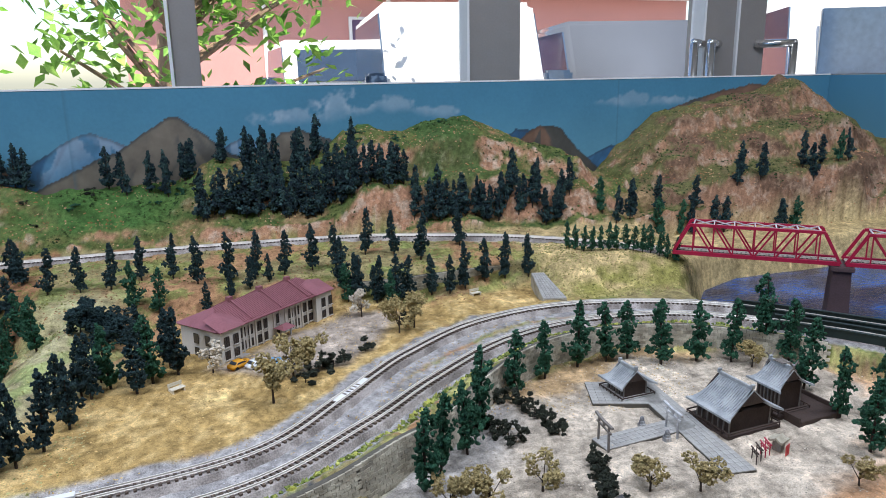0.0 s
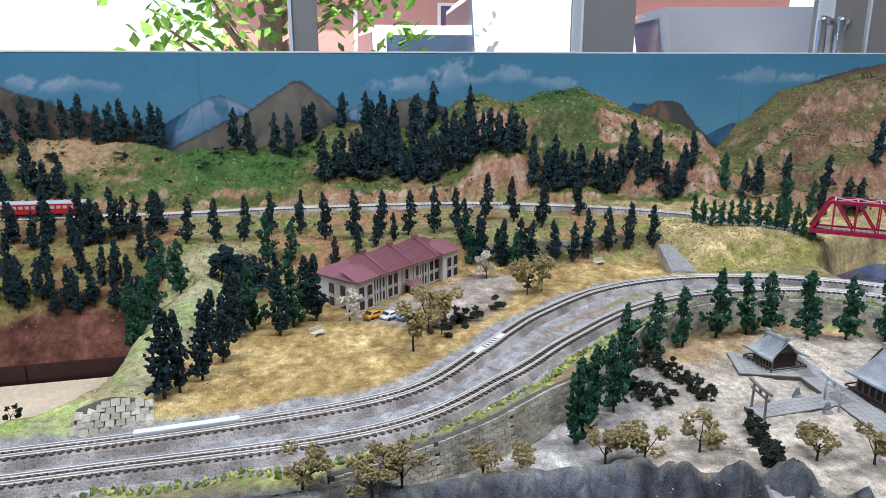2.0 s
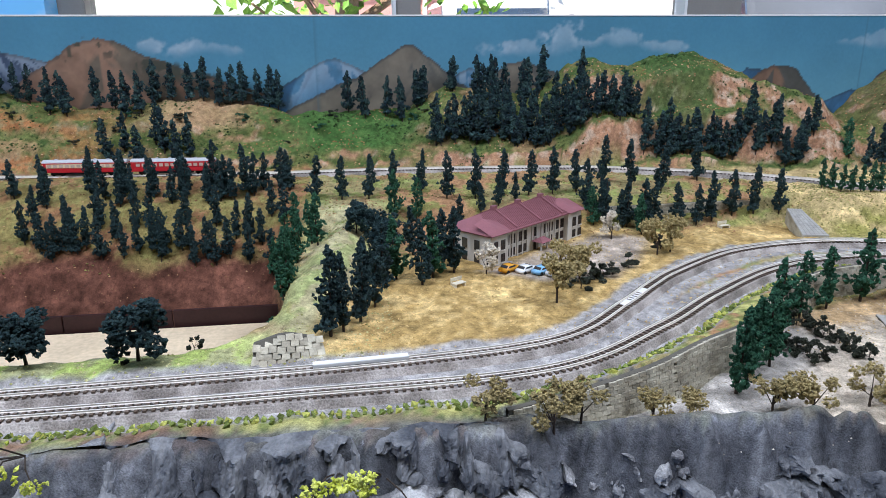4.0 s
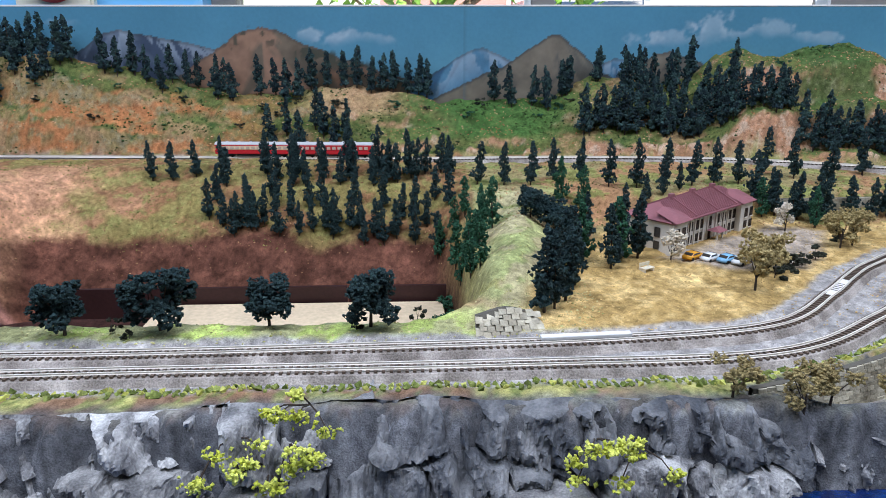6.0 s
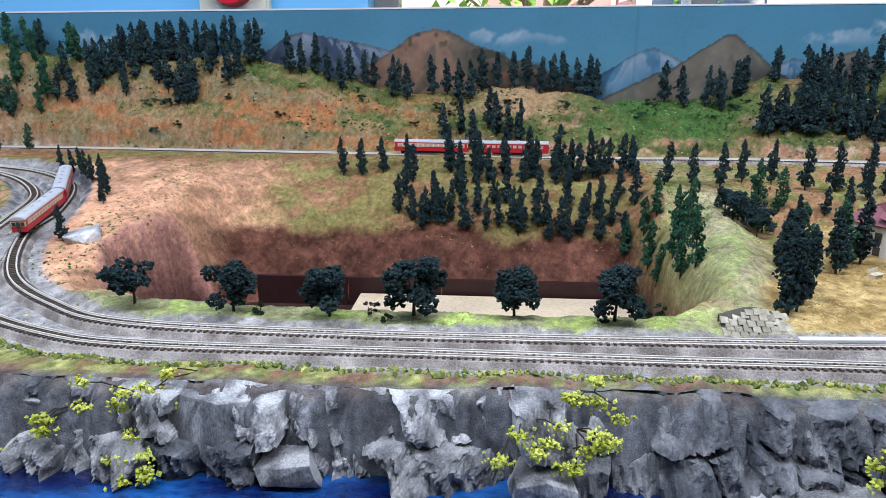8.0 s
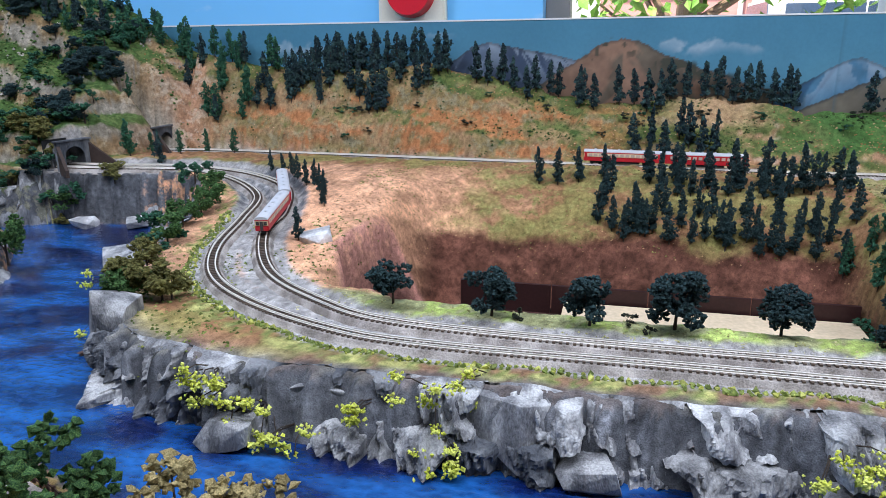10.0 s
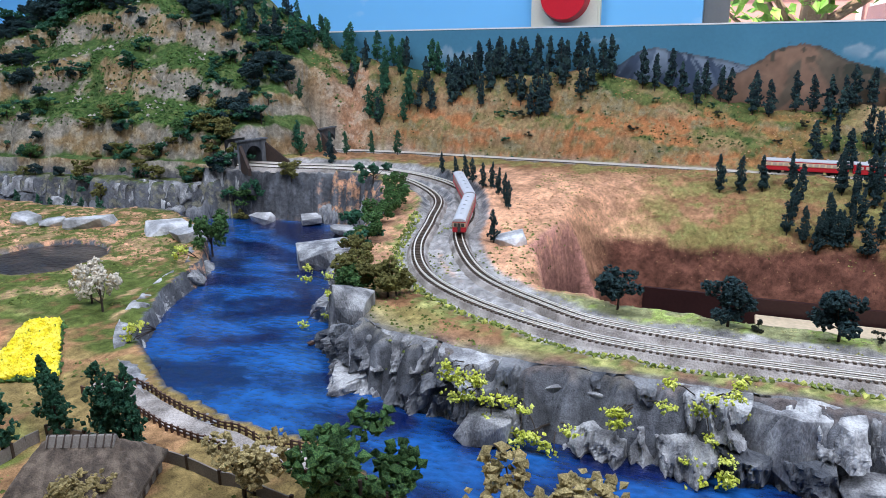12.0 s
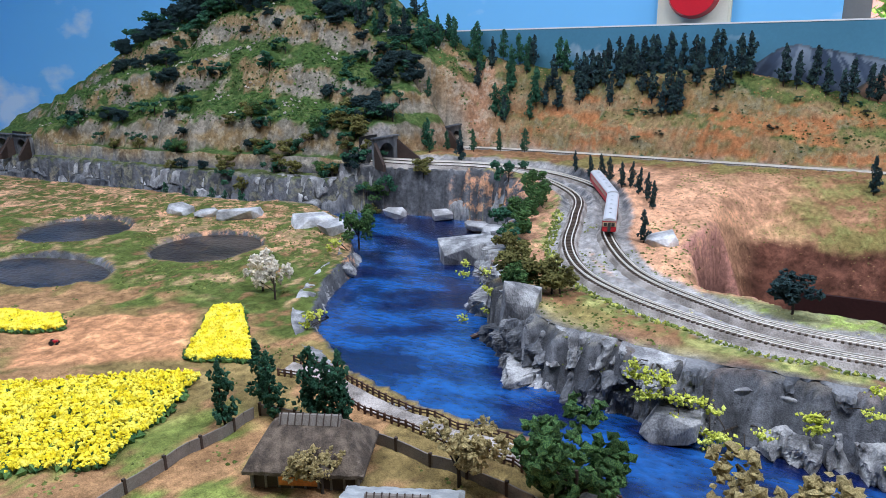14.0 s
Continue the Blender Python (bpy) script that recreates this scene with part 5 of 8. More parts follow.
def bush(x, y, tall, tone, group="", wide=1.0, z=None):
    z = ground_z(x, y) if z is None else z
    s = tall * tree_rnd.uniform(0.88, 1.15)
    m = pose(x, y, z - 0.001, 0, 0, tree_rnd.uniform(0, 360)) @ Matrix.Diagonal((s * wide, s * wide, s, 1))
    name, label = LOOKS[tone]
    t = thing(name, m, label, "shrub" if "shrub" in name or "bush" in name else "tree", group)
    crown, stem = tree_rnd.choice(BUSH[tone])
    part("trunk", stem, None, t)
    part("crown", crown, None, t)
    return t


def near_track(x, y, gap=0.022):
    return min(min((p.x - x) ** 2 + (p.y - y) ** 2 for p in line[::3]) for line in (near_pts, far_pts, back_pts)) < gap * gap


for x, y in FRONT_ROW:
    fir(x, y, 0.072, group="row of firs before the back line")
for x, y in WALL_ROW:
    fir(x, y, 0.070, group="firs along the garden wall")
for x, y in SLOPE:
    fir(x, y, 0.062, "fir_green" if x > -0.24 and y < 1.0 else "fir", "firs on the brown slope")
for k in range(34):
    x = -0.60 + 0.37 * (k + tree_rnd.random()) / 34
    fir(x, tree_rnd.uniform(1.035, 1.15), 0.06, group="firs on the brown slope")
for x, y in HILL_WEST + HILL_MID + HILL_FAR_WEST:
    if near_track(x, y):
        y += 0.03
    fir(x, y, 0.074, "fir_green" if x < -1.3 and tree_rnd.random() < 0.6 else "fir", "firs on the hills")
for k in range(62):
    x = 0.02 + 0.68 * (k + tree_rnd.random()) / 62
    y = np.interp(x, [0.0, 0.25, 0.45, 0.6, 0.75], [1.285, 1.262, 1.215, 1.18, 1.15]) + tree_rnd.uniform(0, 0.028)
    fir(x, y, 0.072 if k % 6 else 0.092, group="firs behind the back line")
for k in range(24):
    x, y = tree_rnd.gauss(0.20, 0.055), tree_rnd.uniform(1.29, 1.39)
    fir(x, y, 0.078, group="firs on the hills")
for k in range(20):
    fir(-1.26 + 0.34 * (k + tree_rnd.random()) / 20, tree_rnd.uniform(1.355, 1.40), 0.078, group="firs on the hills")
for k in range(16):
    fir(tree_rnd.uniform(-1.52, -1.30), tree_rnd.uniform(1.335, 1.40), 0.068, "fir_green" if k % 2 else "fir", "firs on the hills")
for x, y in ((-1.40, 1.245), (-1.46, 1.235), (-1.52, 1.225), (-1.35, 1.26), (-1.56, 1.20), (-1.58, 1.25)):
    fir(x, y, 0.05, "fir_green", "conifers beside the tunnel")
for k in range(7):
    fir(0.04 + tree_rnd.uniform(-0.07, 0.08), 1.395, 0.07, group="firs on the hills")
for k in range(22):
    x = 0.76 + 0.62 * k / 22 + tree_rnd.uniform(-0.01, 0.01)
    fir(x, np.interp(x, [0.7, 0.95, 1.4], [1.15, 1.125, 1.10]) + tree_rnd.uniform(0, 0.05), 0.072, "fir" if tree_rnd.random() < 0.75 else "fir_green", "firs at the foot of the red hill")
for k in range(14):
    fir(0.585 + (0.742 - 0.585) * k / 13, 0.995 + (0.917 - 0.995) * k / 13, 0.046, "fir_green", "green hedge row beside the back line")
for x, y in YARD_TREES:
    fir(x, y, 0.082, "fir_green", "green conifers round the shrine yard")
for x, y in LAWN_DARK:
    fir(x, y, 0.078, group="firs along the lawn")
for i, (x, y) in enumerate(LAWN_MIX):
    fir(x, y, 0.078, "fir" if i % 2 else "fir_green", "firs along the lawn")
for x, y in LAWN_GREEN:
    fir(x, y, 0.066, "fir_green", "firs along the lawn")
for i, (x, y) in enumerate(BEHIND_SCHOOL):
    fir(x, y, 0.048 if i < 4 else 0.064, "fir_green" if i in (4, 7) else "fir", "firs behind the school")
for x, y in ((-0.13, 0.735), (-0.115, 0.774), (-0.1, 0.81), (-0.029, 0.827), (-0.06, 0.876)):
    fir(x, y, 0.070, group="firs along the lawn")
for x, y in ((-0.10, 0.905), (-0.115, 0.94), (-0.085, 0.93), (-0.13, 0.915), (-0.09, 0.955), (-0.125, 0.965)):
    bush(x, y, 0.034, "fir", "shrubs on the ridge", 1.2)
for x, y in ((-0.235, 0.80), (-0.24, 0.85), (-0.228, 0.75), (-0.232, 0.90), (-0.25, 0.93), (-0.26, 0.97)):
    bush(x, y, 0.030, "fir_green", "shrubs on the ridge", 1.3)
for x, y in RIM_BUSHES:
    bush(x, y + 0.012, 0.052, "fir", "round trees on the rim of the cutting", 1.2)
for x, y in RIM_TUFTS:
    bush(x, y + 0.006, 0.011, "shrub", "tufts on the rim of the cutting", 1.1)
for x, y in CURVE_TREES:
    fir(x, y, 0.044, group="firs beside the curve")
for x, y in FARM_POPLARS:
    fir(x, y, 0.072, "fir_green", "poplars behind the farmhouse")
for i, (x, y) in enumerate(CLIFF_SHRUBS):
    bush(x, y, 0.036, ("olive", "fir_green", "leaf")[i % 3], "shrubs on the cliffs", 1.3)
for k in range(30):
    x = -2.5 + 0.95 * tree_rnd.random()
    y = tree_rnd.uniform(1.03, 1.13)
    bush(x, y, 0.028, ("olive", "fir_green", "leaf", "fir_green")[k % 4], "shrubs on the cliffs", 1.5)
for k in range(6):
    fir(-2.12 + 0.045 * k, 0.955 + 0.01 * (k % 2), 0.055, "fir_green", "conifers at the valley foot")
for k in range(10):
    x = -2.3 + 0.5 * tree_rnd.random()
    bush(x, 0.975, 0.022, "leaf", "shrubs on the cliffs", 1.5)
for k in range(230):
    x, y = tree_rnd.uniform(-2.6, -1.62), tree_rnd.uniform(1.15, 1.40)
    h = ground_z(x, y)
    dense = noise.noise(Vector((x * 5, y * 5, 3))) + (0.3 if h > 1.12 else 0.0)
    if dense > 0:
        bush(x, y, tree_rnd.uniform(0.018, 0.04), ("fir", "fir_green")[k % 2], "undergrowth on the green mountain", 1.5)
for k in range(26):
    x, y = tree_rnd.gauss(-1.80, 0.09), tree_rnd.uniform(1.28, 1.40)
    fir(x, y, 0.055, "fir_green" if k % 3 else "fir", "conifers on the green mountain")
for k in range(34):
    x, y = tree_rnd.gauss(-2.28, 0.12), tree_rnd.uniform(1.29, 1.40)
    bush(x, y, 0.05, ("fir", "fir_green")[k % 2], "undergrowth on the green mountain", 1.4)
for k in range(40):
    x, y = -1.15 + 1.8 * tree_rnd.random(), tree_rnd.uniform(1.31, 1.385)
    bush(x, y, tree_rnd.uniform(0.007, 0.014), "fir_green" if k % 2 else "shrub", "low scrub on the hills", 1.8)
for k in range(26):
    x, y = tree_rnd.uniform(-1.70, -1.60), tree_rnd.uniform(1.04, 1.20)
    if not near_track(x, y, 0.030):
        bush(x, y, tree_rnd.uniform(0.022, 0.042), ("fir", "fir_green", "olive", "fir_green")[k % 4], "shrubs round the tunnel mouth", 1.4)
for k in range(34):
    x, y = tree_rnd.uniform(-2.7, -1.66), tree_rnd.uniform(0.995, 1.10)
    bush(x, y, tree_rnd.uniform(0.018, 0.036), ("fir_green", "fir", "olive")[k % 3], "shrubs on the cliffs", 1.6)
for x, y in SCHOOL_TAN:
    bush(x, y, 0.048, "tan", "tan trees before the school", 1.0)
for x, y in YARD_TAN + CLIFF_TAN:
    bush(x, y, 0.029, "tan", "tan bushes round the shrine yard", 1.25)
for x, y in ((0.017, 0.787), (0.217, 0.911)):
    bush(x, y, 0.036, "blossom", "blossoming trees by the school", 1.0)
for x, y in ((0.129, 0.748), (0.147, 0.756), (0.162, 0.764), (0.193, 0.791), (0.11, 0.724), (0.136, 0.764), (0.267, 0.864)):
    bush(x, y, 0.017, "shrub", "dark shrubs before the school", 1.4)
for a in (HEDGE_A, HEDGE_B, HEDGE_C):
    for (x0, y0), (x1, y1) in zip(a, a[1:]):
        for k in range(4):
            t = (k + tree_rnd.uniform(-0.2, 0.2)) / 4
            bush(x0 + (x1 - x0) * t, y0 + (y1 - y0) * t, 0.016, "shrub", "dark hedge shrubs by the shrine path", 1.1)
for x, y, s in ((-1.405, 0.499, 0.055), (-1.445, 0.520, 0.06)):
    bush(x, y, s, "blossom", "blossoming trees by the river", 0.9)
bush(-1.452, 0.765, 0.062, "leaf", "", 0.9, z=0.785)
bush(-0.922, 0.262, 0.075, "leaf", "", 1.1, z=0.775)
for x, y, s in ((-1.01, 0.248, 0.055), (-1.10, 0.195, 0.045), (-0.80, 0.235, 0.088), (-0.752, 0.215, 0.088), (-0.845, 0.18, 0.05), (-0.76, 0.19, 0.05)):
    bush(x, y, s, "tan", "tan trees by the river path", 1.25, z=0.784)
for x, y in ((-1.155, 0.70), (-1.13, 0.66), (-1.11, 0.60), (-1.09, 0.565), (-1.05, 0.575), (-1.17, 0.76), (-1.185, 0.82), (-1.19, 0.90), (-1.22, 0.96)):
    bush(x, y, 0.040, "olive" if y < 0.75 else "leaf", "bushes above the river bend", 1.2)


def sprig(x, y, z, seed, toward=(0, -1)):
    """A wiry branch with bright tufts that leans out from the rock."""
    rnd = random.Random(seed)
    t = thing("yellow_sprig", pose(x, y, z), "bright yellow-green foam tufts on a wiry branch in the rocks", "shrub", "yellow sprigs on the cliff")
    tips = []
    root = Vector((0, 0.02, -0.01))
    for k in range(5):
        tip = Vector((rnd.uniform(-0.027, 0.027), -0.010 - rnd.uniform(0, 0.010), rnd.uniform(-0.028, 0.020)))
        mid = root.lerp(tip, 0.6) + Vector((0, -0.004, 0.006))
        bm = rod(bmesh.new(), root, mid, 0.0006, 5)
        part("branch", rod(bm, mid, tip, 0.0005, 5), M["bark"], t)
        tips.append(tip)
    for tip in tips:
        spots = [(tip + Vector((rnd.gauss(0, 0.0040), rnd.gauss(0, 0.0022), rnd.gauss(0, 0.0024))), rnd.uniform(0.0008, 0.0020)) for _ in range(34)]
        vs, fs = clumps(spots, rnd, 0.6)
        part("tuft", raw_mesh("tuft", vs, fs, M["yellow"]), None, t)


for i, (x, y, z) in enumerate(((-0.908, 0.436, 0.828), (-0.885, 0.432, 0.812), (-0.856, 0.43, 0.80), (-0.826, 0.428, 0.788), (-0.756, 0.436, 0.816), (-0.708, 0.436, 0.826), (-0.700, 0.424, 0.780), (-0.671, 0.46, 0.835), (-0.412, 0.433, 0.82), (-0.372, 0.43, 0.815), (-0.385, 0.43, 0.795), (-0.358, 0.445, 0.838), (-0.155, 0.43, 0.815), (-0.125, 0.43, 0.81), (-1.165, 0.635, 0.815), (-1.15, 0.60, 0.80), (-1.30, 0.455, 0.80), (-1.44, 0.70, 0.80))):
    sprig(x, y, z, i)


def join_far_firs():
    """The firs along the far edge of the layout, joined into one wood."""
    verts, faces, slots = [], [], []
    for m, me, slot in far_firs:
        base = len(verts)
        verts.extend((m @ v.co)[:] for v in me.vertices)
        for p in me.polygons:
            faces.append([base + i for i in p.vertices])
            slots.append(slot)
    me = bpy.data.meshes.new("far_firs")
    me.from_pydata(verts, [], faces)
    for mat in (M["fir"], M["fir_green"], M["bark"]):
        me.materials.append(mat)
    me.polygons.foreach_set("material_index", slots)
    me.update()
    tagged(new("far_fir_wood", me), "dark green foam fir trees along the far hills", "trees", kind="stuff")


join_far_firs()

# ---- tracks ----
def sweep(pts, profile):
    """A profile (across, up) swept along a line of points."""
    bm = bmesh.new()
    rings = []
    for i, p in enumerate(pts):
        a, b = pts[max(i - 1, 0)], pts[min(i + 1, len(pts) - 1)]
        d = (b - a).normalized()
        side = Vector((d.y, -d.x, 0)).normalized()
        rings.append([bm.verts.new(p + side * u + Vector((0, 0, w))) for u, w in profile])
    n = len(profile)
    for r, s in zip(rings, rings[1:]):
        for k in range(n):
            bm.faces.new((r[k], r[(k + 1) % n], s[(k + 1) % n], s[k]))
    bm.faces.new(rings[0][::-1])
    bm.faces.new(rings[-1])
    bmesh.ops.recalc_face_normals(bm, faces=bm.faces)
    return bm


SLEEPER = mesh_of(boxm(-0.0013, 0.0013, -0.0083, 0.0083, 0, 0.0016), M["sleeper"], name="sleeper")


def railway(pts, label, parts_from, parts_to):
    t = thing("railway_track", pose(0, 0, 0), label, "railway track")
    for u in (-0.0045, 0.0045):
        part("rail", sweep(pts[::2], [(u - 0.0009, 0.0), (u + 0.0009, 0.0), (u + 0.0004, 0.0006), (u + 0.00055, 0.0019), (u - 0.00055, 0.0019), (u - 0.0004, 0.0006)]), M["rail"], t)
    part("ballast", sweep(pts[::3], [(-0.0165, -0.0105), (0.0165, -0.0105), (0.0105, -0.0022), (-0.0105, -0.0022)]), M["ballast"], t, "grey stone ballast bed")
    vs, fs, count = [], [], 0
    rnd = random.Random(4)
    cube = [Vector(v.co) for v in SLEEPER.vertices]
    faces = [list(p.vertices) for p in SLEEPER.polygons]
    for a, b in zip(pts, pts[1:]):
        d = b - a
        m = Matrix.Translation(a + Vector((0, 0, -0.0018))) @ Euler((0, 0, math.atan2(d.y, d.x) + rnd.uniform(-0.02, 0.02))).to_matrix().to_4x4()
        if parts_from <= a.x <= parts_to and a.y < 0.8 and count < 150:
            ob = part("sleeper", SLEEPER, None, t)
            ob.matrix_local = m
            count += 1
        else:
            k = len(vs)
            vs += [m @ v for v in cube]
            fs += [[i + k for i in f] for f in faces]
    ob = part("sleepers_joined", raw_mesh("sleepers_joined", vs, fs, M["sleeper"]), None, t)
    tagged(ob, kind="stuff")
    return t


railway(near_pts, "nickel-railed model track on brown sleepers above the cliff", -0.75, 0.15)
railway(far_pts, "nickel-railed model track on brown sleepers beside the lawn", -0.75, 0.15)
railway(back_pts, "model railway track along the foot of the hills", 9, 10)


def crossing(x, y, turn, w):
    t = thing("crossing_plate", pose(x, y, 0.8327, 0, 0, turn), "white level-crossing plates between the rails", "crossing plate", "crossing plates")
    part("plate", boxm(-w / 2, w / 2, -0.0036, 0.0036, -0.002, 0.0012, bevel=0.0003), M["white_trim"], t)


crossing(0.150, 0.674, 45, 0.06)
crossing(-0.135, 0.567, 4, 0.080)


# ---- trains ----
def railcar(name, p, q, two_tone, label, group):
    """A diesel railcar of N scale between two places on the rails."""
    p, q = Vector(p), Vector(q)
    d = q - p
    c = (p + q) / 2
    m = Matrix.Translation(c + Vector((0, 0, 0.0019))) @ Euler((0, -math.atan2(d.z, math.hypot(d.x, d.y)), math.atan2(d.y, d.x))).to_matrix().to_4x4()
    t = thing(name, m, label, "railcar", group)
    h = d.length / 2
    part("lower_body", boxm(-h, h, -0.0092, 0.0092, 0.0062, 0.0135, bevel=0.0006), M["train_red"], t)
    part("upper_body", boxm(-h + 0.0002, h - 0.0002, -0.0091, 0.0091, 0.0136, 0.0215, bevel=0.0006), M["train_cream"] if two_tone else M["train_red"], t, "cream window band" if two_tone else "")
    part("stripe", boxm(-h + 0.0001, h - 0.0001, -0.00925, 0.00925, 0.0205, 0.0222), M["train_red"], t)
    bm = prism(bmesh.new(), [(-0.0092, 0.0), (0.0092, 0.0), (0.0088, 0.0018), (0.006, 0.0036), (0.002, 0.0044), (-0.002, 0.0044), (-0.006, 0.0036), (-0.0088, 0.0018)], -h, h, Matrix.Translation((0, 0, 0.0221)) @ pose(0, 0, 0, 0, 0, 90))
    part("roof", bm, M["train_roof"], t, "grey arched roof")
    k = -h + 0.02
    while k < h - 0.015:
        part("roof_vent", boxm(k - 0.002, k + 0.002, -0.002, 0.002, 0.0262, 0.0278, bevel=0.0004), M["train_roof"], t)
        k += 0.021
    n = 13
    for s in (-1, 1):
        for i in range(n):
            x = -h + 0.012 + (2 * h - 0.024) * i / (n - 1)
            pane = part("side_window", boxm(x - 0.0031, x + 0.0031, min(s * 0.00905, s * 0.0095), max(s * 0.00905, s * 0.0095), 0.0146, 0.0196), M["painted_lit_pane"], t)
        for x in (-h + 0.004, h - 0.004):
            part("door", boxm(x - 0.0024, x + 0.0024, min(s * 0.0091, s * 0.0096), max(s * 0.0091, s * 0.0096), 0.0068, 0.0205), M["train_red"], t)
        part("end_window", boxm(s * h - 0.0004, s * h + 0.0004, -0.0075, -0.003, 0.0146, 0.0196), M["glass_dark"], t)
        part("end_window", boxm(s * h - 0.0004, s * h + 0.0004, 0.003, 0.0075, 0.0146, 0.0196), M["glass_dark"], t)
        part("end_door", boxm(s * h - 0.0005, s * h + 0.0005, -0.0022, 0.0022, 0.0068, 0.0198), M["glass_dark"], t)
        bogie = part("bogie", boxm(s * h * 0.68 - 0.011, s * h * 0.68 + 0.011, -0.0062, 0.0062, 0.0022, 0.0058, bevel=0.0004), M["black"], t)
        for dx in (-0.007, 0.007):
            bm = bmesh.new()
            bmesh.ops.create_cone(bm, cap_ends=True, segments=14, radius1=0.003, radius2=0.003, depth=0.0105, matrix=pose(s * h * 0.68 + dx, 0, 0.003, 90))
            part("wheel", bm, M["black"], bogie)
    part("underframe", boxm(-h * 0.45, h * 0.45, -0.0075, 0.0075, 0.0025, 0.0058, bevel=0.0004), M["black"], t)


# pale warm colour imitates interior light behind the panes; nothing glows
M["painted_lit_pane"] = material("coach_window_painted_lit", (0.55, 0.42, 0.33), scale=60, fine=400, vary=0.25, bump=0.0, rough=0.15, spec=0.5)


def along(pts, x, length, gap=0.004):
    """Two places on a line, a car's length apart, from the first place past x."""
    i = next(k for k, p in enumerate(pts) if p.x >= x)
    n = round(length / 0.0062)
    return pts[i], pts[min(i + n, len(pts) - 1)], pts[min(i + n, len(pts) - 1)].x + gap


a, b, nx = along(back_pts, -0.64, 0.134)
railcar("railcar", a, b, True, "red and cream diesel railcar with windows coloured as if lit on the back line", "train on the back line")
a, b, nx = along(back_pts, nx, 0.134)
railcar("railcar", a, b, False, "all-red diesel railcar coupled on the back line", "train on the back line")
i0 = min(range(len(far_pts)), key=lambda k: (far_pts[k] - Vector((-1.043, 0.785, 0.84))).length)
railcar("railcar", far_pts[i0 - 21], far_pts[i0], True, "red and cream diesel railcar leaning through the curve", "train on the curve")
railcar("railcar", far_pts[i0 - 43], far_pts[i0 - 22], False, "red diesel railcar with a grey roof on the curve", "train on the curve")


# ---- bridges ----
def truss_bridge(p, q, label):
    p, q = Vector(p), Vector(q)
    d = q - p
    L = d.length
    t = thing("truss_bridge", Matrix.Translation(p) @ Euler((0, 0, math.atan2(d.y, d.x))).to_matrix().to_4x4(), label, "bridge", "truss bridge spans")
    w, h, n = 0.020, 0.046, 8
    s = L / n
    for y in (-w, w):
        part("bottom_chord", bar(bmesh.new(), (0, y, 0), (L, y, 0), 0.004, 0.006), M["bridge_red"], t)
        part("top_chord", bar(bmesh.new(), (s * 0.8, y, h), (L - s * 0.8, y, h), 0.0035, 0.0045), M["bridge_red"], t)
        part("end_post", bar(bmesh.new(), (0, y, 0), (s * 0.8, y, h), 0.0035, 0.0045), M["bridge_red"], t)
        part("end_post", bar(bmesh.new(), (L, y, 0), (L - s * 0.8, y, h), 0.0035, 0.0045), M["bridge_red"], t)
        for k in range(1, n):
            part("upright", bar(bmesh.new(), (k * s, y, 0), (k * s, y, h), 0.002, 0.002), M["bridge_red"], t)
            if k < n - 1:
                a, b = ((k * s, y, h), ((k + 1) * s, y, 0)) if k < n // 2 else ((k * s, y, 0), ((k + 1) * s, y, h))
                part("diagonal", bar(bmesh.new(), a, b, 0.0018, 0.0026), M["bridge_red"], t)
    top = M["bridge_pale"]
    for k in range(1, n):
        part("top_strut", bar(bmesh.new(), (k * s, -w, h + 0.001), (k * s, w, h + 0.001), 0.0018, 0.002), top, t)
        if k < n - 1:
            part("top_brace", bar(bmesh.new(), (k * s, -w, h + 0.001), ((k + 1) * s, w, h + 0.001), 0.0014, 0.0014), top, t)
            part("top_brace", bar(bmesh.new(), (k * s, w, h + 0.0014), ((k + 1) * s, -w, h + 0.0014), 0.0014, 0.0014), top, t)
    part("deck", boxm(0, L, -0.010, 0.010, -0.002, 0.001), M["sleeper"], t)
    for u in (-0.0045, 0.0045):
        part("rail", boxm(0, L, u - 0.0005, u + 0.0005, 0.0012, 0.003), M["rail"], t)
    for k in range(36):
        ob = part("sleeper", SLEEPER, None, t)
        ob.matrix_local = Matrix.Translation(((k + 0.5) * L / 36, 0, 0.0002))


B0, B1, B2 = Vector((0.748, 0.932, 0.866)), Vector((0.925, 0.772, 0.866)), Vector((1.115, 0.60, 0.866))
truss_bridge(B0, B1, "crimson steel through-truss bridge span with pale top bracing")
truss_bridge(B1 + (B2 - B1) * 0.03, B2, "crimson steel through-truss bridge span over the water")
for b in (B1 + (B2 - B1) * 0.015, B2):
    t = thing("bridge_pier", pose(b.x, b.y, 0, 0, 0, -42), "dark brown tapered bridge pier standing in the water", "bridge pier", "bridge piers")
    part("shaft", prism(bmesh.new(), [(-0.017, 0.74), (0.017, 0.74), (0.0125, 0.855), (-0.0125, 0.855)], -0.022, 0.022), M["pier"], t)
    part("cap", boxm(-0.016, 0.016, -0.027, 0.027, 0.855, 0.862, bevel=0.001), M["pier"], t)
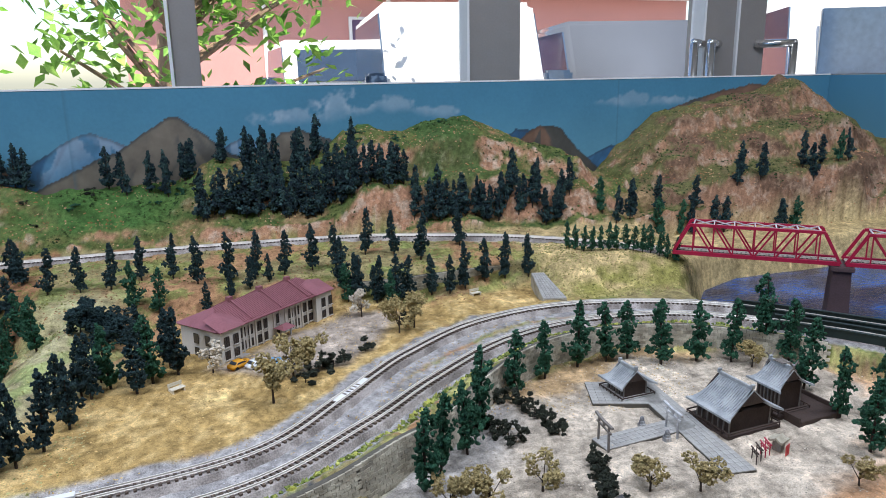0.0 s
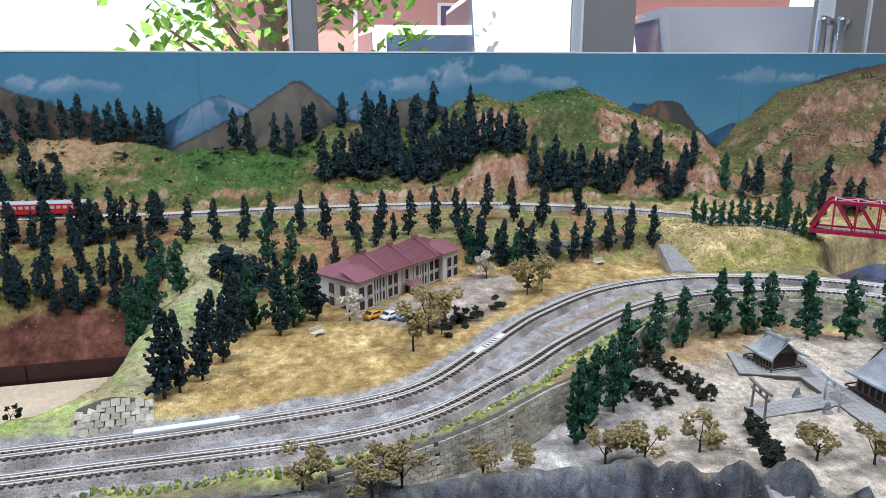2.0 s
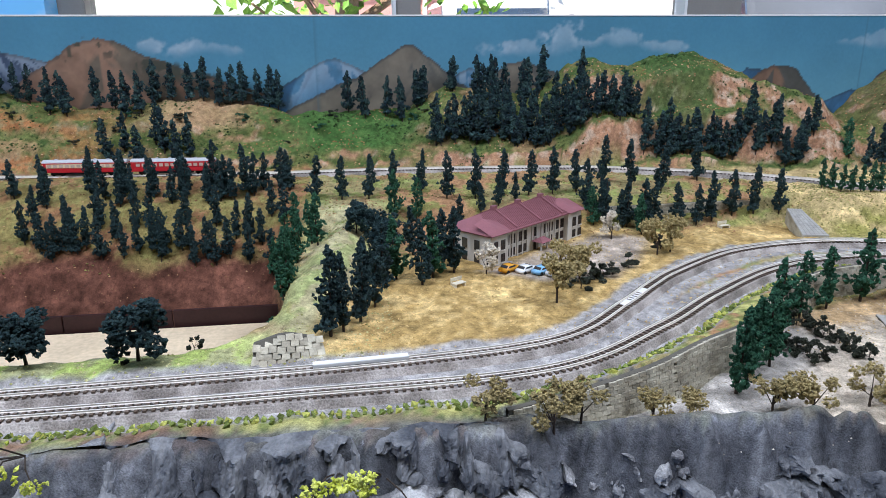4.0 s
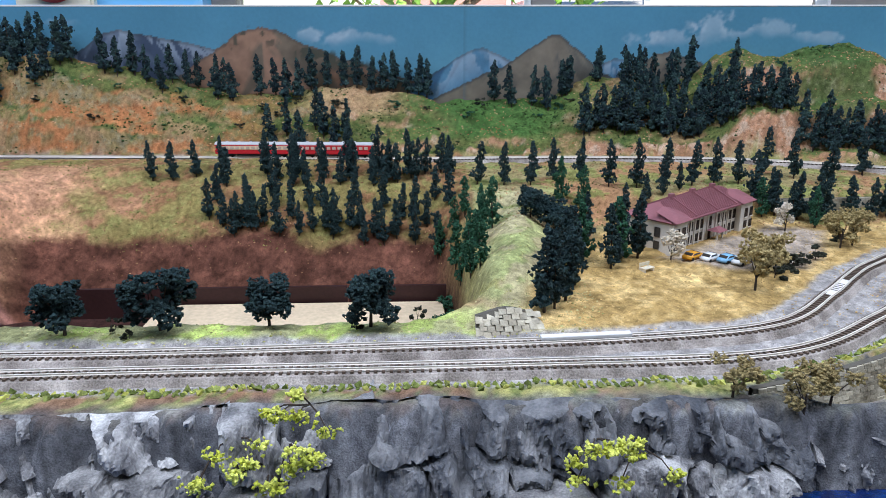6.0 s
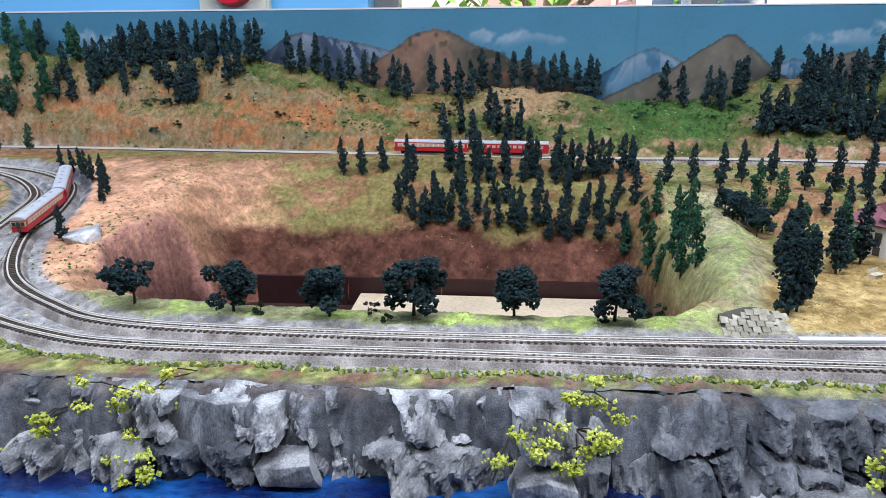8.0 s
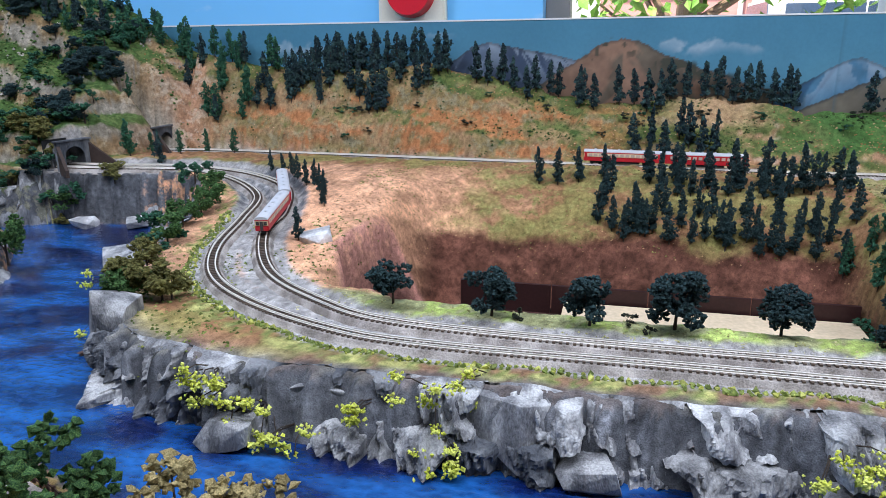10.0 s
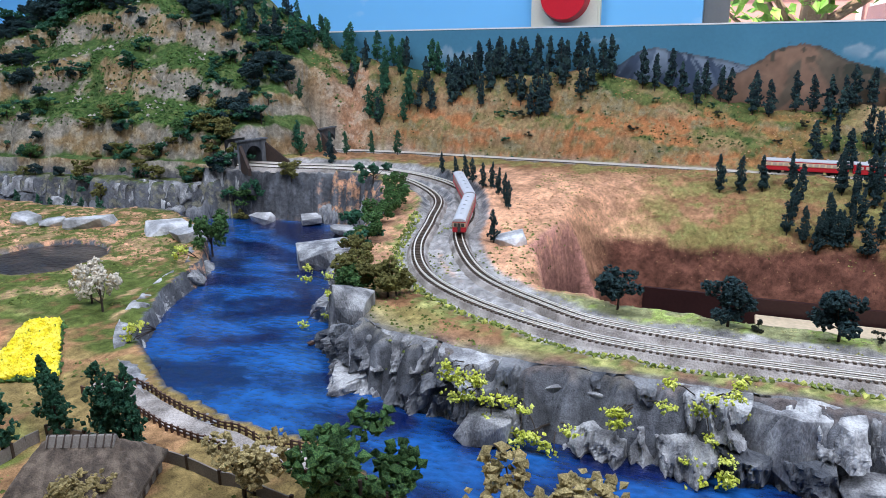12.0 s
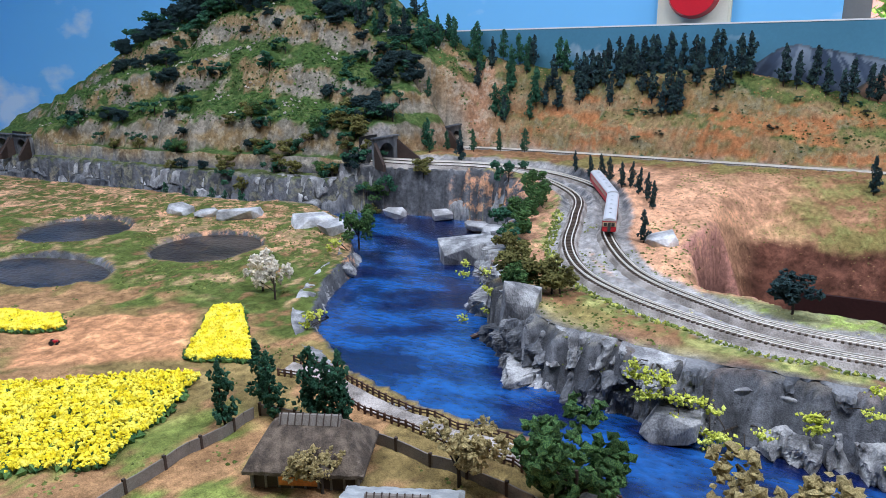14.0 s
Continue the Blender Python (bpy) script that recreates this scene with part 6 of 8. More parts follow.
for line, nm in ((near_pts, "near"), (far_pts, "far")):
    i = next(k for k, p in enumerate(line) if p.x > 0.70 and p.y < 0.75)
    seg = line[i::3]
    t = thing("girder_bridge", pose(0, 0, 0), "dark green plate girder bridge carrying a track over the water", "bridge", "girder bridges")
    for u in (-0.0125, 0.0125):
        part("girder", sweep(seg, [(u - 0.001, -0.020), (u + 0.001, -0.020), (u + 0.001, 0.004), (u - 0.001, 0.004)]), M["girder"], t)
        part("flange", sweep(seg, [(u - 0.0024, 0.0042), (u + 0.0024, 0.0042), (u + 0.0024, 0.0056), (u - 0.0024, 0.0056)]), M["girder"], t)
    part("deck", sweep(seg, [(-0.011, -0.012), (0.011, -0.012), (0.011, -0.0107), (-0.011, -0.0107)]), M["girder"], t)

# ---- rocks ----
def rock_mesh(rnd, w, d, h, mat, n=7, jag=0.30):
    """A hewn block: jittered corners and a few proud points, hulled and chipped."""
    bm = bmesh.new()
    for sx in (-1, 1):
        for sy in (-1, 1):
            for sz in (-1, 1):
                bm.verts.new((sx * w / 2 * rnd.uniform(1 - 2 * jag, 1), sy * d / 2 * rnd.uniform(1 - jag, 1), sz * h / 2 * rnd.uniform(1 - 2 * jag, 1)))
    for k in range(n):
        bm.verts.new((rnd.uniform(-0.46, 0.46) * w, -d / 2 * rnd.uniform(0.9, 1.5), rnd.uniform(-0.46, 0.46) * h))
    bmesh.ops.convex_hull(bm, input=bm.verts[:])
    bmesh.ops.delete(bm, geom=[v for v in bm.verts if not v.link_faces], context="VERTS")
    bmesh.ops.bevel(bm, geom=bm.edges[:], offset=min(w, h) * 0.012, segments=1, affect="EDGES")
    return mesh_of(bm, mat, name="rock")


def cliff(name, line, label, wide, tall, seed, dark, highest=0.9, relief=1.0):
    """A weathered rock face down to the water, cut into its blocks; dark(x) says how dark its paint is."""
    rnd = random.Random(seed)
    t = thing(name, pose(0, 0, 0), label, "cliff", kind="structure")
    pts = smooth_path([(x, y, 0) for x, y in line], 0.002)
    n, rows = len(pts), 34
    W = 0.002 * (n - 1)
    top, place, inward = [], [], []
    for i, p in enumerate(pts):
        a, b = pts[max(i - 10, 0)], pts[min(i + 11, n - 1)]
        d = (b - a).normalized()
        w = Vector((-d.y, d.x, 0))
        place.append(p)
        inward.append(w)
        top.append(min(ground_z(*(p + w * 0.040)[:2]) + 0.002, highest))
    S, V = np.meshgrid(np.arange(n) * 0.002, np.linspace(0, 1, rows), indexing="ij")
    H = 0.066
    # courses of blocks with slanting joints
    warp_s, warp_v = S + 0.02 * fbm(S, V * H, 22, seed) + 0.30 * (V - 0.5) * H * np.sin(S * 9 + seed), V * H + 0.016 * fbm(S, V * H, 12, seed + 3)
    seeds = []
    for r in range(max(1, round(H / tall))):
        x = -rnd.random() * wide
        while x < W + wide:
            step = wide * rnd.choice((0.5, 0.8, 1.0, 1.5))
            seeds.append((x + step / 2, (r + 0.5 + rnd.uniform(-0.22, 0.22)) * tall, rnd.uniform(-0.42, 0.42), rnd.uniform(-0.25, 0.55), rnd.uniform(0.0, 0.013), rnd.uniform(-0.5, 0.5)))
            x += step
    A = np.array(seeds)
    best, second, owner = np.full(S.shape, 9.0), np.full(S.shape, 9.0), np.zeros(S.shape, int)
    for k, (cx, cy, *_) in enumerate(seeds):
        q = np.maximum(np.abs(warp_s - cx) / wide, np.abs(warp_v - cy) / tall) + 0.25 * np.hypot((warp_s - cx) / wide, (warp_v - cy) / tall)
        second = np.where(q < best, best, np.minimum(second, q))
        owner = np.where(q < best, k, owner)
        best = np.minimum(best, q)
    gap = second - best
    du, dv = S - A[owner, 0], V * H - A[owner, 1]
    out = A[owner, 4] + A[owner, 2] * du + A[owner, 3] * dv
    out = out + 0.004 * np.abs(np.sin((du * math.pi / wide + A[owner, 5]) * 1.3 + 14 * dv))
    out = out - 0.010 * sstep(0.14, 0.0, gap) - 0.004 * sstep(0.05, 0.0, gap)
    flute = np.abs(fbm(S + 0.25 * V * H, V * H * 0.22, 75, seed + 9))
    out = 0.55 * out + 0.45 * np.round(out / 0.005) * 0.005
    out = relief * (out + 0.016 * fbm(S, V * H, 9, seed + 11) - 0.022 * flute + 0.006 * fbm(S, V * H, 90, seed + 21, 3))
    co = np.zeros(S.shape + (3,))
    for i in range(n):
        v = V[i]
        z = WATER_Z - 0.008 + (top[i] - WATER_Z + 0.008) * v
        lean = -0.010 + 0.034 * v**1.2 - out[i] * (1 - sstep(0.93, 1.0, v))
        co[i, :, 0], co[i, :, 1], co[i, :, 2] = place[i].x + inward[i].x * lean, place[i].y + inward[i].y * lean, z
    faces = {}
    for i in range(n - 1):
        for j in range(rows - 1):
            faces.setdefault(int(owner[i, j]), []).append((i * rows + j, (i + 1) * rows + j, (i + 1) * rows + j + 1, i * rows + j + 1))
    flat = co.reshape(-1, 3)
    for k in sorted(faces):
        used = sorted({q for f in faces[k] for q in f})
        where = {q: c for c, q in enumerate(used)}
        xm = float(np.mean(flat[used, 0]))
        mat = M["rock_dark"] if rnd.random() < dark(xm) else M["rock"]
        part("rock", raw_mesh("rock", flat[used].tolist(), [[where[q] for q in f] for f in faces[k]], mat), None, t)
    return t


cliff("rock_cliff", SHORE_N[8:20], "grey plaster rock cliff below the tracks at the river", 0.075, 0.033, 5, lambda x: 0.12 if x < -0.42 else 0.85, relief=1.25)
cliff("rock_cliff", SHORE_N[2:9], "grey quarried rock wall along the far river bank", 0.11, 0.033, 9, lambda x: 0.25, 0.868, 0.6)
cliff("rock_cliff", SHORE_N[0:3], "grey rock wall at the foot of the green mountain", 0.11, 0.033, 12, lambda x: 0.3, 0.835, 0.6)
cliff("rock_bank", RIVER_W[3:9][::-1], "pale grey rock edge of the field bank", 0.05, 0.066, 15, lambda x: 0.0, 0.80, 0.6)


def boulder(x, y, z, w, d, h, mat, seed, label, turn=0):
    rnd = random.Random(seed)
    ob = part("boulder", rock_mesh(rnd, w, d, h, M[mat], 12, 0.3), None)
    ob.matrix_world = pose(x, y, z, rnd.uniform(-8, 8), rnd.uniform(-8, 8), turn)
    tagged(ob, label, "boulder")


def wedge_rock():
    """The big pale wedge that hangs over the cliff."""
    bm = bmesh.new()
    V = [bm.verts.new(v) for v in ((-0.060, -0.006, 0.006), (0.060, -0.002, 0.002), (0.006, -0.030, 0.008), (0.004, -0.040, -0.050), (-0.052, -0.016, -0.014), (0.056, -0.010, -0.008), (-0.05, 0.03, 0.002), (0.05, 0.03, 0.0), (0.0, 0.01, -0.045), (-0.022, -0.018, -0.034), (0.034, -0.016, -0.030))]
    bmesh.ops.convex_hull(bm, input=V)
    bmesh.ops.bevel(bm, geom=bm.edges[:], offset=0.0012, segments=1, affect="EDGES")
    ob = part("boulder", bm, M["rock"])
    ob.matrix_world = pose(-0.640, 0.460, 0.818)
    tagged(ob, "large pale wedge-shaped rock jutting from the cliff", "boulder")


wedge_rock()
boulder(-0.812, 0.480, 0.806, 0.085, 0.05, 0.026, "rock", 2, "flat pale rock slab on the cliff top")
boulder(-0.585, 0.432, 0.775, 0.06, 0.03, 0.032, "rock", 3, "grey rock block at the waterline")
boulder(-0.885, 0.425, 0.777, 0.055, 0.035, 0.035, "rock", 4, "light grey boulder at the waterline")
boulder(-1.065, 0.53, 0.826, 0.045, 0.04, 0.065, "rock", 5, "upright grey crag above the river bend")
boulder(-1.278, 0.84, 0.775, 0.125, 0.06, 0.062, "rock", 6, "streaked grey rock island in the river", 30)
boulder(-0.20, 0.425, 0.766, 0.15, 0.05, 0.035, "rock", 7, "long pale rock shelf at the water")
boulder(-0.395, 0.43, 0.772, 0.055, 0.03, 0.035, "rock", 8, "grey rock block at the waterline")
boulder(-0.972, 0.812, 0.838, 0.05, 0.035, 0.022, "rock_pale", 9, "pale boulder beside the curve", 30)
for i, (x, y, w, h) in enumerate(((-1.90, 0.80, 0.05, 0.024), (-1.76, 0.815, 0.09, 0.034), (-1.83, 0.80, 0.05, 0.02), (-1.60, 0.83, 0.09, 0.03), (-1.53, 0.80, 0.06, 0.026))):
    boulder(x, y, 0.800, w, w * 0.6, h, "rock_pale", 20 + i, "white-streaked boulder at the edge of the fields", 20 * i)
for i, (x, y) in enumerate(((-1.30, 0.985), (-1.34, 1.0), (-1.235, 0.93), (-1.21, 0.86), (-1.55, 1.035), (-1.45, 1.05))):
    boulder(x, y, 0.775, 0.06, 0.035, 0.02, "rock_pale", 40 + i, "flat pale rock at the far shore", 25 * i)


# ---- retaining walls ----
def stone_wall(name, line, foot, label, lean=0.004, courses=None):
    """Courses of squared stones along a plan line; its top follows the given heights."""
    t = thing(name, pose(0, 0, 0), label, "wall", kind="structure")
    pts = smooth_path(line, 0.0075)
    rnd = random.Random(len(line) * 7)
    vs, fs = [], []
    low = bmesh.new()
    back = []
    for a, b in zip(pts, pts[1:]):
        d = (b - a).normalized()
        n = Vector((d.y, -d.x, 0)).normalized()
        h = a.z - foot
        rows = max(3, int(h / 0.0036))
        for r in range(rows):
            z0, z1 = foot + h * r / rows, foot + h * (r + 0.9) / rows
            s = 0.5 * (r % 2)
            p0 = a.lerp(b, s * 1.0)
            p1 = a.lerp(b, s + 0.94)
            o0, o1 = lean * (1 - r / rows) + rnd.uniform(0, 0.0006), lean * (1 - (r + 0.9) / rows) + rnd.uniform(0, 0.0006)
            k = len(vs)
            for p, z, o in ((p0, z0, o0), (p1, z0, o0), (p1, z1, o1), (p0, z1, o1)):
                vs.append((p.x + n.x * o, p.y + n.y * o, z))
            for p, z, o in ((p0, z0, o0), (p1, z0, o0), (p1, z1, o1), (p0, z1, o1)):
                vs.append((p.x - n.x * 0.002, p.y - n.y * 0.002, z))
            fs += [(k, k + 1, k + 2, k + 3), (k + 3, k + 2, k + 6, k + 7), (k, k + 3, k + 7, k + 4), (k + 1, k + 5, k + 6, k + 2), (k, k + 4, k + 5, k + 1)]
    part("stones", raw_mesh("stones", vs, fs, M["stone"]), None, t)
    tagged(t.children[0], "buff squared stones in courses", kind="stuff")
    rings = []
    for i, p in enumerate(pts):
        d = (pts[min(i + 1, len(pts) - 1)] - pts[max(i - 1, 0)]).normalized()
        n = Vector((d.y, -d.x, 0)).normalized()
        rings.append([low.verts.new(p * 1 + n * o + Vector((0, 0, z - p.z))) for o, z in ((lean - 0.0012, foot - 0.01), (-0.0012, p.z - 0.0004), (-0.006, p.z - 0.0004), (-0.006, foot - 0.01))])
    for r, s in zip(rings, rings[1:]):
        for k in range(4):
            low.faces.new((r[k], r[(k + 1) % 4], s[(k + 1) % 4], s[k]))
    bmesh.ops.recalc_face_normals(low, faces=low.faces)
    part("core", low, M["joint"], t)


stone_wall("retaining_wall", WALL_TOP, 0.798, "buff stone retaining wall below the curving tracks", 0.006)
stone_wall("ridge_revetment", [(-0.228, 0.610, 0.834), (-0.20, 0.610, 0.842), (-0.17, 0.614, 0.834)], 0.822, "sloping stone revetment at the end of the grassy ridge", 0.022)
stone_wall("garden_wall", [(0.20, 0.985, 0.855), (0.30, 0.975, 0.857), (0.42, 0.985, 0.856), (0.51, 0.99, 0.852)], 0.828, "long grey stone garden wall behind the firs", 0.001)
t = thing("paved_slope", pose(0.496, 0.918, 0.838, 0, 0, 0) @ Matrix.Diagonal((0.9, 0.62, 1, 1)), "sloping pale concrete-block revetment at the lawn corner", "revetment", kind="structure")
bm = bmesh.new()
V = [bm.verts.new(v) for v in ((-0.016, -0.06, -0.010), (0.022, -0.075, -0.010), (0.010, 0.01, 0.016), (-0.010, 0.02, 0.016))]
bm.faces.new(V)
r = bmesh.ops.extrude_face_region(bm, geom=bm.faces[:])
bmesh.ops.translate(bm, vec=(0, 0, -0.02), verts=[v for v in r["geom"] if isinstance(v, bmesh.types.BMVert)])
bmesh.ops.recalc_face_normals(bm, faces=bm.faces)
part("slab", bm, M["stone"], t)
A, B, C, D = (Vector(v) for v in ((-0.016, -0.06, -0.010), (0.022, -0.075, -0.010), (0.010, 0.01, 0.016), (-0.010, 0.02, 0.016)))
for i in range(6):
    for j in range(14):
        u0, u1, v0, v1 = (i + 0.06) / 6, (i + 0.94) / 6, (j + 0.06) / 14, (j + 0.94) / 14
        q = [A.lerp(B, u).lerp(D.lerp(C, u), v) for u, v in ((u0, v0), (u1, v0), (u1, v1), (u0, v1))]
        bm = bmesh.new()
        lo = [bm.verts.new(p) for p in q]
        hi = [bm.verts.new(p + Vector((0.0003, 0, 0.0012))) for p in q]
        bm.faces.new(hi)
        for k in range(4):
            bm.faces.new((lo[k], lo[(k + 1) % 4], hi[(k + 1) % 4], hi[k]))
        part("block", bm, M["pave"], t)


# ---- school ----
def school():
    L, D, H = 0.194, 0.064, 0.043
    m = Matrix.Translation((0.025, 0.821, 0.820)) @ Euler((0, 0, radians(38.5))).to_matrix().to_4x4()
    t = thing("school_building", m, "long two-storey cream school with a dark red tiled roof", "building")
    part("base", boxm(-0.003, L + 0.003, -0.008, D + 0.002, -0.012, 0.004, bevel=0.0004), M["base"], t)
    part("wall", boxm(0, L, 0.002, D, 0.0041, H), M["plaster"], t, "cream rendered walls")
    for x0 in (-0.001, L - 0.030):
        part("wing", boxm(x0, x0 + 0.031, -0.006, 0.0019, 0.0041, H), M["plaster"], t)
    part("cornice", boxm(-0.003, L + 0.003, -0.008, D + 0.003, H, H + 0.0018, bevel=0.0003), M["roof_red"], t)
    e, ridge = 0.005, H + 0.019

    def hip(x0, x1, y0, y1, z0, zr, cut0, cut1, name="roof"):
        bm = bmesh.new()
        ym = (y0 + y1) / 2
        a, b, c, d = (bm.verts.new(v) for v in ((x0, y0, z0), (x1, y0, z0), (x1, y1, z0), (x0, y1, z0)))
        r0, r1 = bm.verts.new((x0 + cut0, ym, zr)), bm.verts.new((x1 - cut1, ym, zr))
        for f in ((a, b, r1, r0), (c, d, r0, r1), (b, c, r1), (d, a, r0), (d, c, b, a)):
            bm.faces.new(f)
        return bm

    part("roof", hip(-e, L + e, -e, D + e, H + 0.0019, ridge, 0.03, 0.03), M["roof_red"], t, "dark red tiled hipped roof")
    for x in (0.0, L - 0.031):
        bm = bmesh.new()
        z = H + 0.002
        pts = ((x - 0.004, -0.011, z), (x + 0.034, -0.011, z), (x + 0.034, 0.018, z + 0.0105), (x - 0.004, 0.018, z + 0.0105), (x + 0.015, -0.002, z + 0.0058), (x + 0.015, 0.022, z + 0.0135))
        v = [bm.verts.new(p) for p in pts]
        for f in ((0, 1, 4), (1, 2, 5, 4), (3, 0, 4, 5)):
            bm.faces.new([v[k] for k in f])
        part("wing_roof", bm, M["roof_red"], t)
    n = 60
    slope = (ridge - H - 0.0019) / (D / 2 + e)
    for k in range(n):
        x = 0.004 + (L - 0.008) * k / (n - 1)
        inset = max(0.0, 0.03 - min(x + e, L + e - x)) / 0.03
        y1 = -e + (D / 2 + e) * (1 - inset)
        bm = bar(bmesh.new(), (x, -e, H + 0.0026), (x, y1, H + 0.0026 + (y1 + e) * slope), 0.0011, 0.0007)
        part("roof_rib", bm, M["roof_red"], t)
    for x in (0.05, 0.10, 0.15):
        part("fire_wall", prism(bmesh.new(), [(-e - 0.001, H + 0.002), (D / 2, ridge + 0.0005), (D + e, H + 0.002), (D + e, H + 0.0045), (D / 2, ridge + 0.0035), (-e - 0.001, H + 0.0045)], -0.0011, 0.0011, pose(x, 0, 0, 0, 0, 90) @ Matrix.Diagonal((1, -1, 1, 1))), M["roof_red"], t)
        part("chimney", boxm(x - 0.004, x + 0.004, D / 2 - 0.003, D / 2 + 0.003, ridge, ridge + 0.006, bevel=0.0004), M["roof_red"], t)
    xs = [0.008, 0.022, 0.040, 0.052, 0.066, 0.078, 0.122, 0.134, 0.148, 0.160, 0.178, 0.192]
    for x in xs + [0.100]:
        wing = x < 0.03 or x > L - 0.03
        y = -0.006 if wing else 0.002
        for z0, z1 in ((0.008, 0.0185), (0.0235, 0.036)):
            if x == 0.1 and z0 < 0.02:
                continue
            w = part("window", boxm(x - 0.0032, x + 0.0032, y - 0.0006, y - 0.0001, z0, z1), M["glass_dark"], t, "dark window with brown frame")
            for bx in ((x - 0.0038, x - 0.0030, z0, z1), (x + 0.0030, x + 0.0038, z0, z1), (x - 0.0004, x + 0.0004, z0, z1)):
                part("frame", boxm(bx[0], bx[1], y - 0.0011, y - 0.0007, bx[2], bx[3]), M["wood_dark"], w)
            part("sill", boxm(x - 0.0045, x + 0.0045, y - 0.0016, y - 0.0001, z0 - 0.0012, z0 - 0.0001), M["plaster"], w)
            part("frame", boxm(x - 0.0030, x + 0.0030, y - 0.0011, y - 0.0007, (z0 + z1) / 2 - 0.0004, (z0 + z1) / 2 + 0.0004), M["wood_dark"], w)
    for y in (0.016, 0.036):
        for z0, z1 in ((0.008, 0.0185), (0.0235, 0.036)):
            part("window", boxm(-0.0016, -0.0011, y - 0.004, y + 0.004, z0, z1), M["glass_dark"], t)
    for k in range(1, 13):
        x = 0.03 + (L - 0.06) * k / 13
        part("pilaster", boxm(x - 0.0012, x + 0.0012, 0.0006, 0.0019, 0.0041, H), M["plaster"], t)
    porch = part("porch", boxm(0.092, 0.108, -0.014, 0.0005, 0.0, 0.003), M["base"], t, "entrance porch with a red hipped roof")
    part("porch_roof", hip(0.089, 0.111, -0.018, 0.001, 0.019, 0.0245, 0.007, 0.007), M["roof_red"], porch)
    for x in (0.0935, 0.1065):
        part("column", boxm(x - 0.001, x + 0.001, -0.0135, -0.0115, 0.003, 0.019), M["plaster"], porch)
    part("porch_door", boxm(0.096, 0.104, 0.0009, 0.0016, 0.003, 0.016), M["wood_dark"], porch)
    for k in range(4):
        part("step", boxm(0.094 - 0.001 * k, 0.106 + 0.001 * k, -0.0155 - 0.0022 * (k + 1), -0.0141 - 0.0022 * k + 0.0001, -0.002, 0.0028 - 0.0008 * k), M["pave"], porch)


school()


def small_car(x, y, turn, mat, label):
    t = thing("parked_car", pose(x, y, ground_z(x, y) + 0.0006, 0, 0, turn), label, "car", "cars by the school")
    bm = prism(bmesh.new(), [(-0.0145, 0.002), (0.0145, 0.002), (0.0148, 0.0045), (0.0125, 0.0062), (0.006, 0.0068), (0.0025, 0.0095), (-0.0075, 0.0096), (-0.0115, 0.0066), (-0.0146, 0.006)], -0.0058, 0.0058)
    bmesh.ops.bevel(bm, geom=bm.edges[:], offset=0.0005, segments=2, affect="EDGES")
    part("body", bm, M[mat], t, smooth=True)
    for s in (-1, 1):
        part("side_window", prism(bmesh.new(), [(0.0045, 0.0070), (0.002, 0.0090), (-0.007, 0.0091), (-0.0095, 0.0070)], s * 0.00585, s * 0.00605), M["glass_dark"], t)
        for wx in (-0.009, 0.009):
            bm = bmesh.new()
            bmesh.ops.create_cone(bm, cap_ends=True, segments=14, radius1=0.0023, radius2=0.0023, depth=0.0014, matrix=pose(wx, s * 0.0054, 0.0023, 90))
            part("wheel", bm, M["black"], t)
    part("windscreen", bar(bmesh.new(), (0.0062, 0, 0.0071), (0.0029, 0, 0.0094), 0.0098, 0.0006), M["glass_dark"], t)
    part("rear_window", bar(bmesh.new(), (-0.0112, 0, 0.0071), (-0.0080, 0, 0.0094), 0.0098, 0.0006), M["glass_dark"], t)


small_car(0.047, 0.796, 35, "car_orange", "orange toy taxi parked before the school")
small_car(0.066, 0.791, 35, "car_white", "white toy saloon parked before the school")
small_car(0.084, 0.785, 35, "car_blue", "light blue toy car parked before the school")
small_car(0.099, 0.779, 35, "car_white", "white toy saloon parked before the school")


def bench(x, y, turn):
    t = thing("park_bench", pose(x, y, ground_z(x, y), 0, 0, turn), "small cream model bench on the dry lawn", "bench", "benches")
    for k in range(3):
        part("seat_slat", boxm(-0.008, 0.008, -0.004 + 0.0027 * k, -0.0019 + 0.0027 * k, 0.0034, 0.0041), M["bench"], t)
    for k in range(2):
        part("back_slat", boxm(-0.008, 0.008, 0.0043, 0.005, 0.0052 + 0.0021 * k, 0.0068 + 0.0021 * k), M["bench"], t)
    for x0 in (-0.0065, 0.0065):
        part("leg", boxm(x0 - 0.0007, x0 + 0.0007, -0.0038, 0.005, -0.001, 0.0034), M["bench"], t)
        part("back_post", boxm(x0 - 0.0007, x0 + 0.0007, 0.005, 0.0057, -0.001, 0.0088), M["bench"], t)


bench(-0.021, 0.756, 30)
bench(0.401, 0.944, 10)


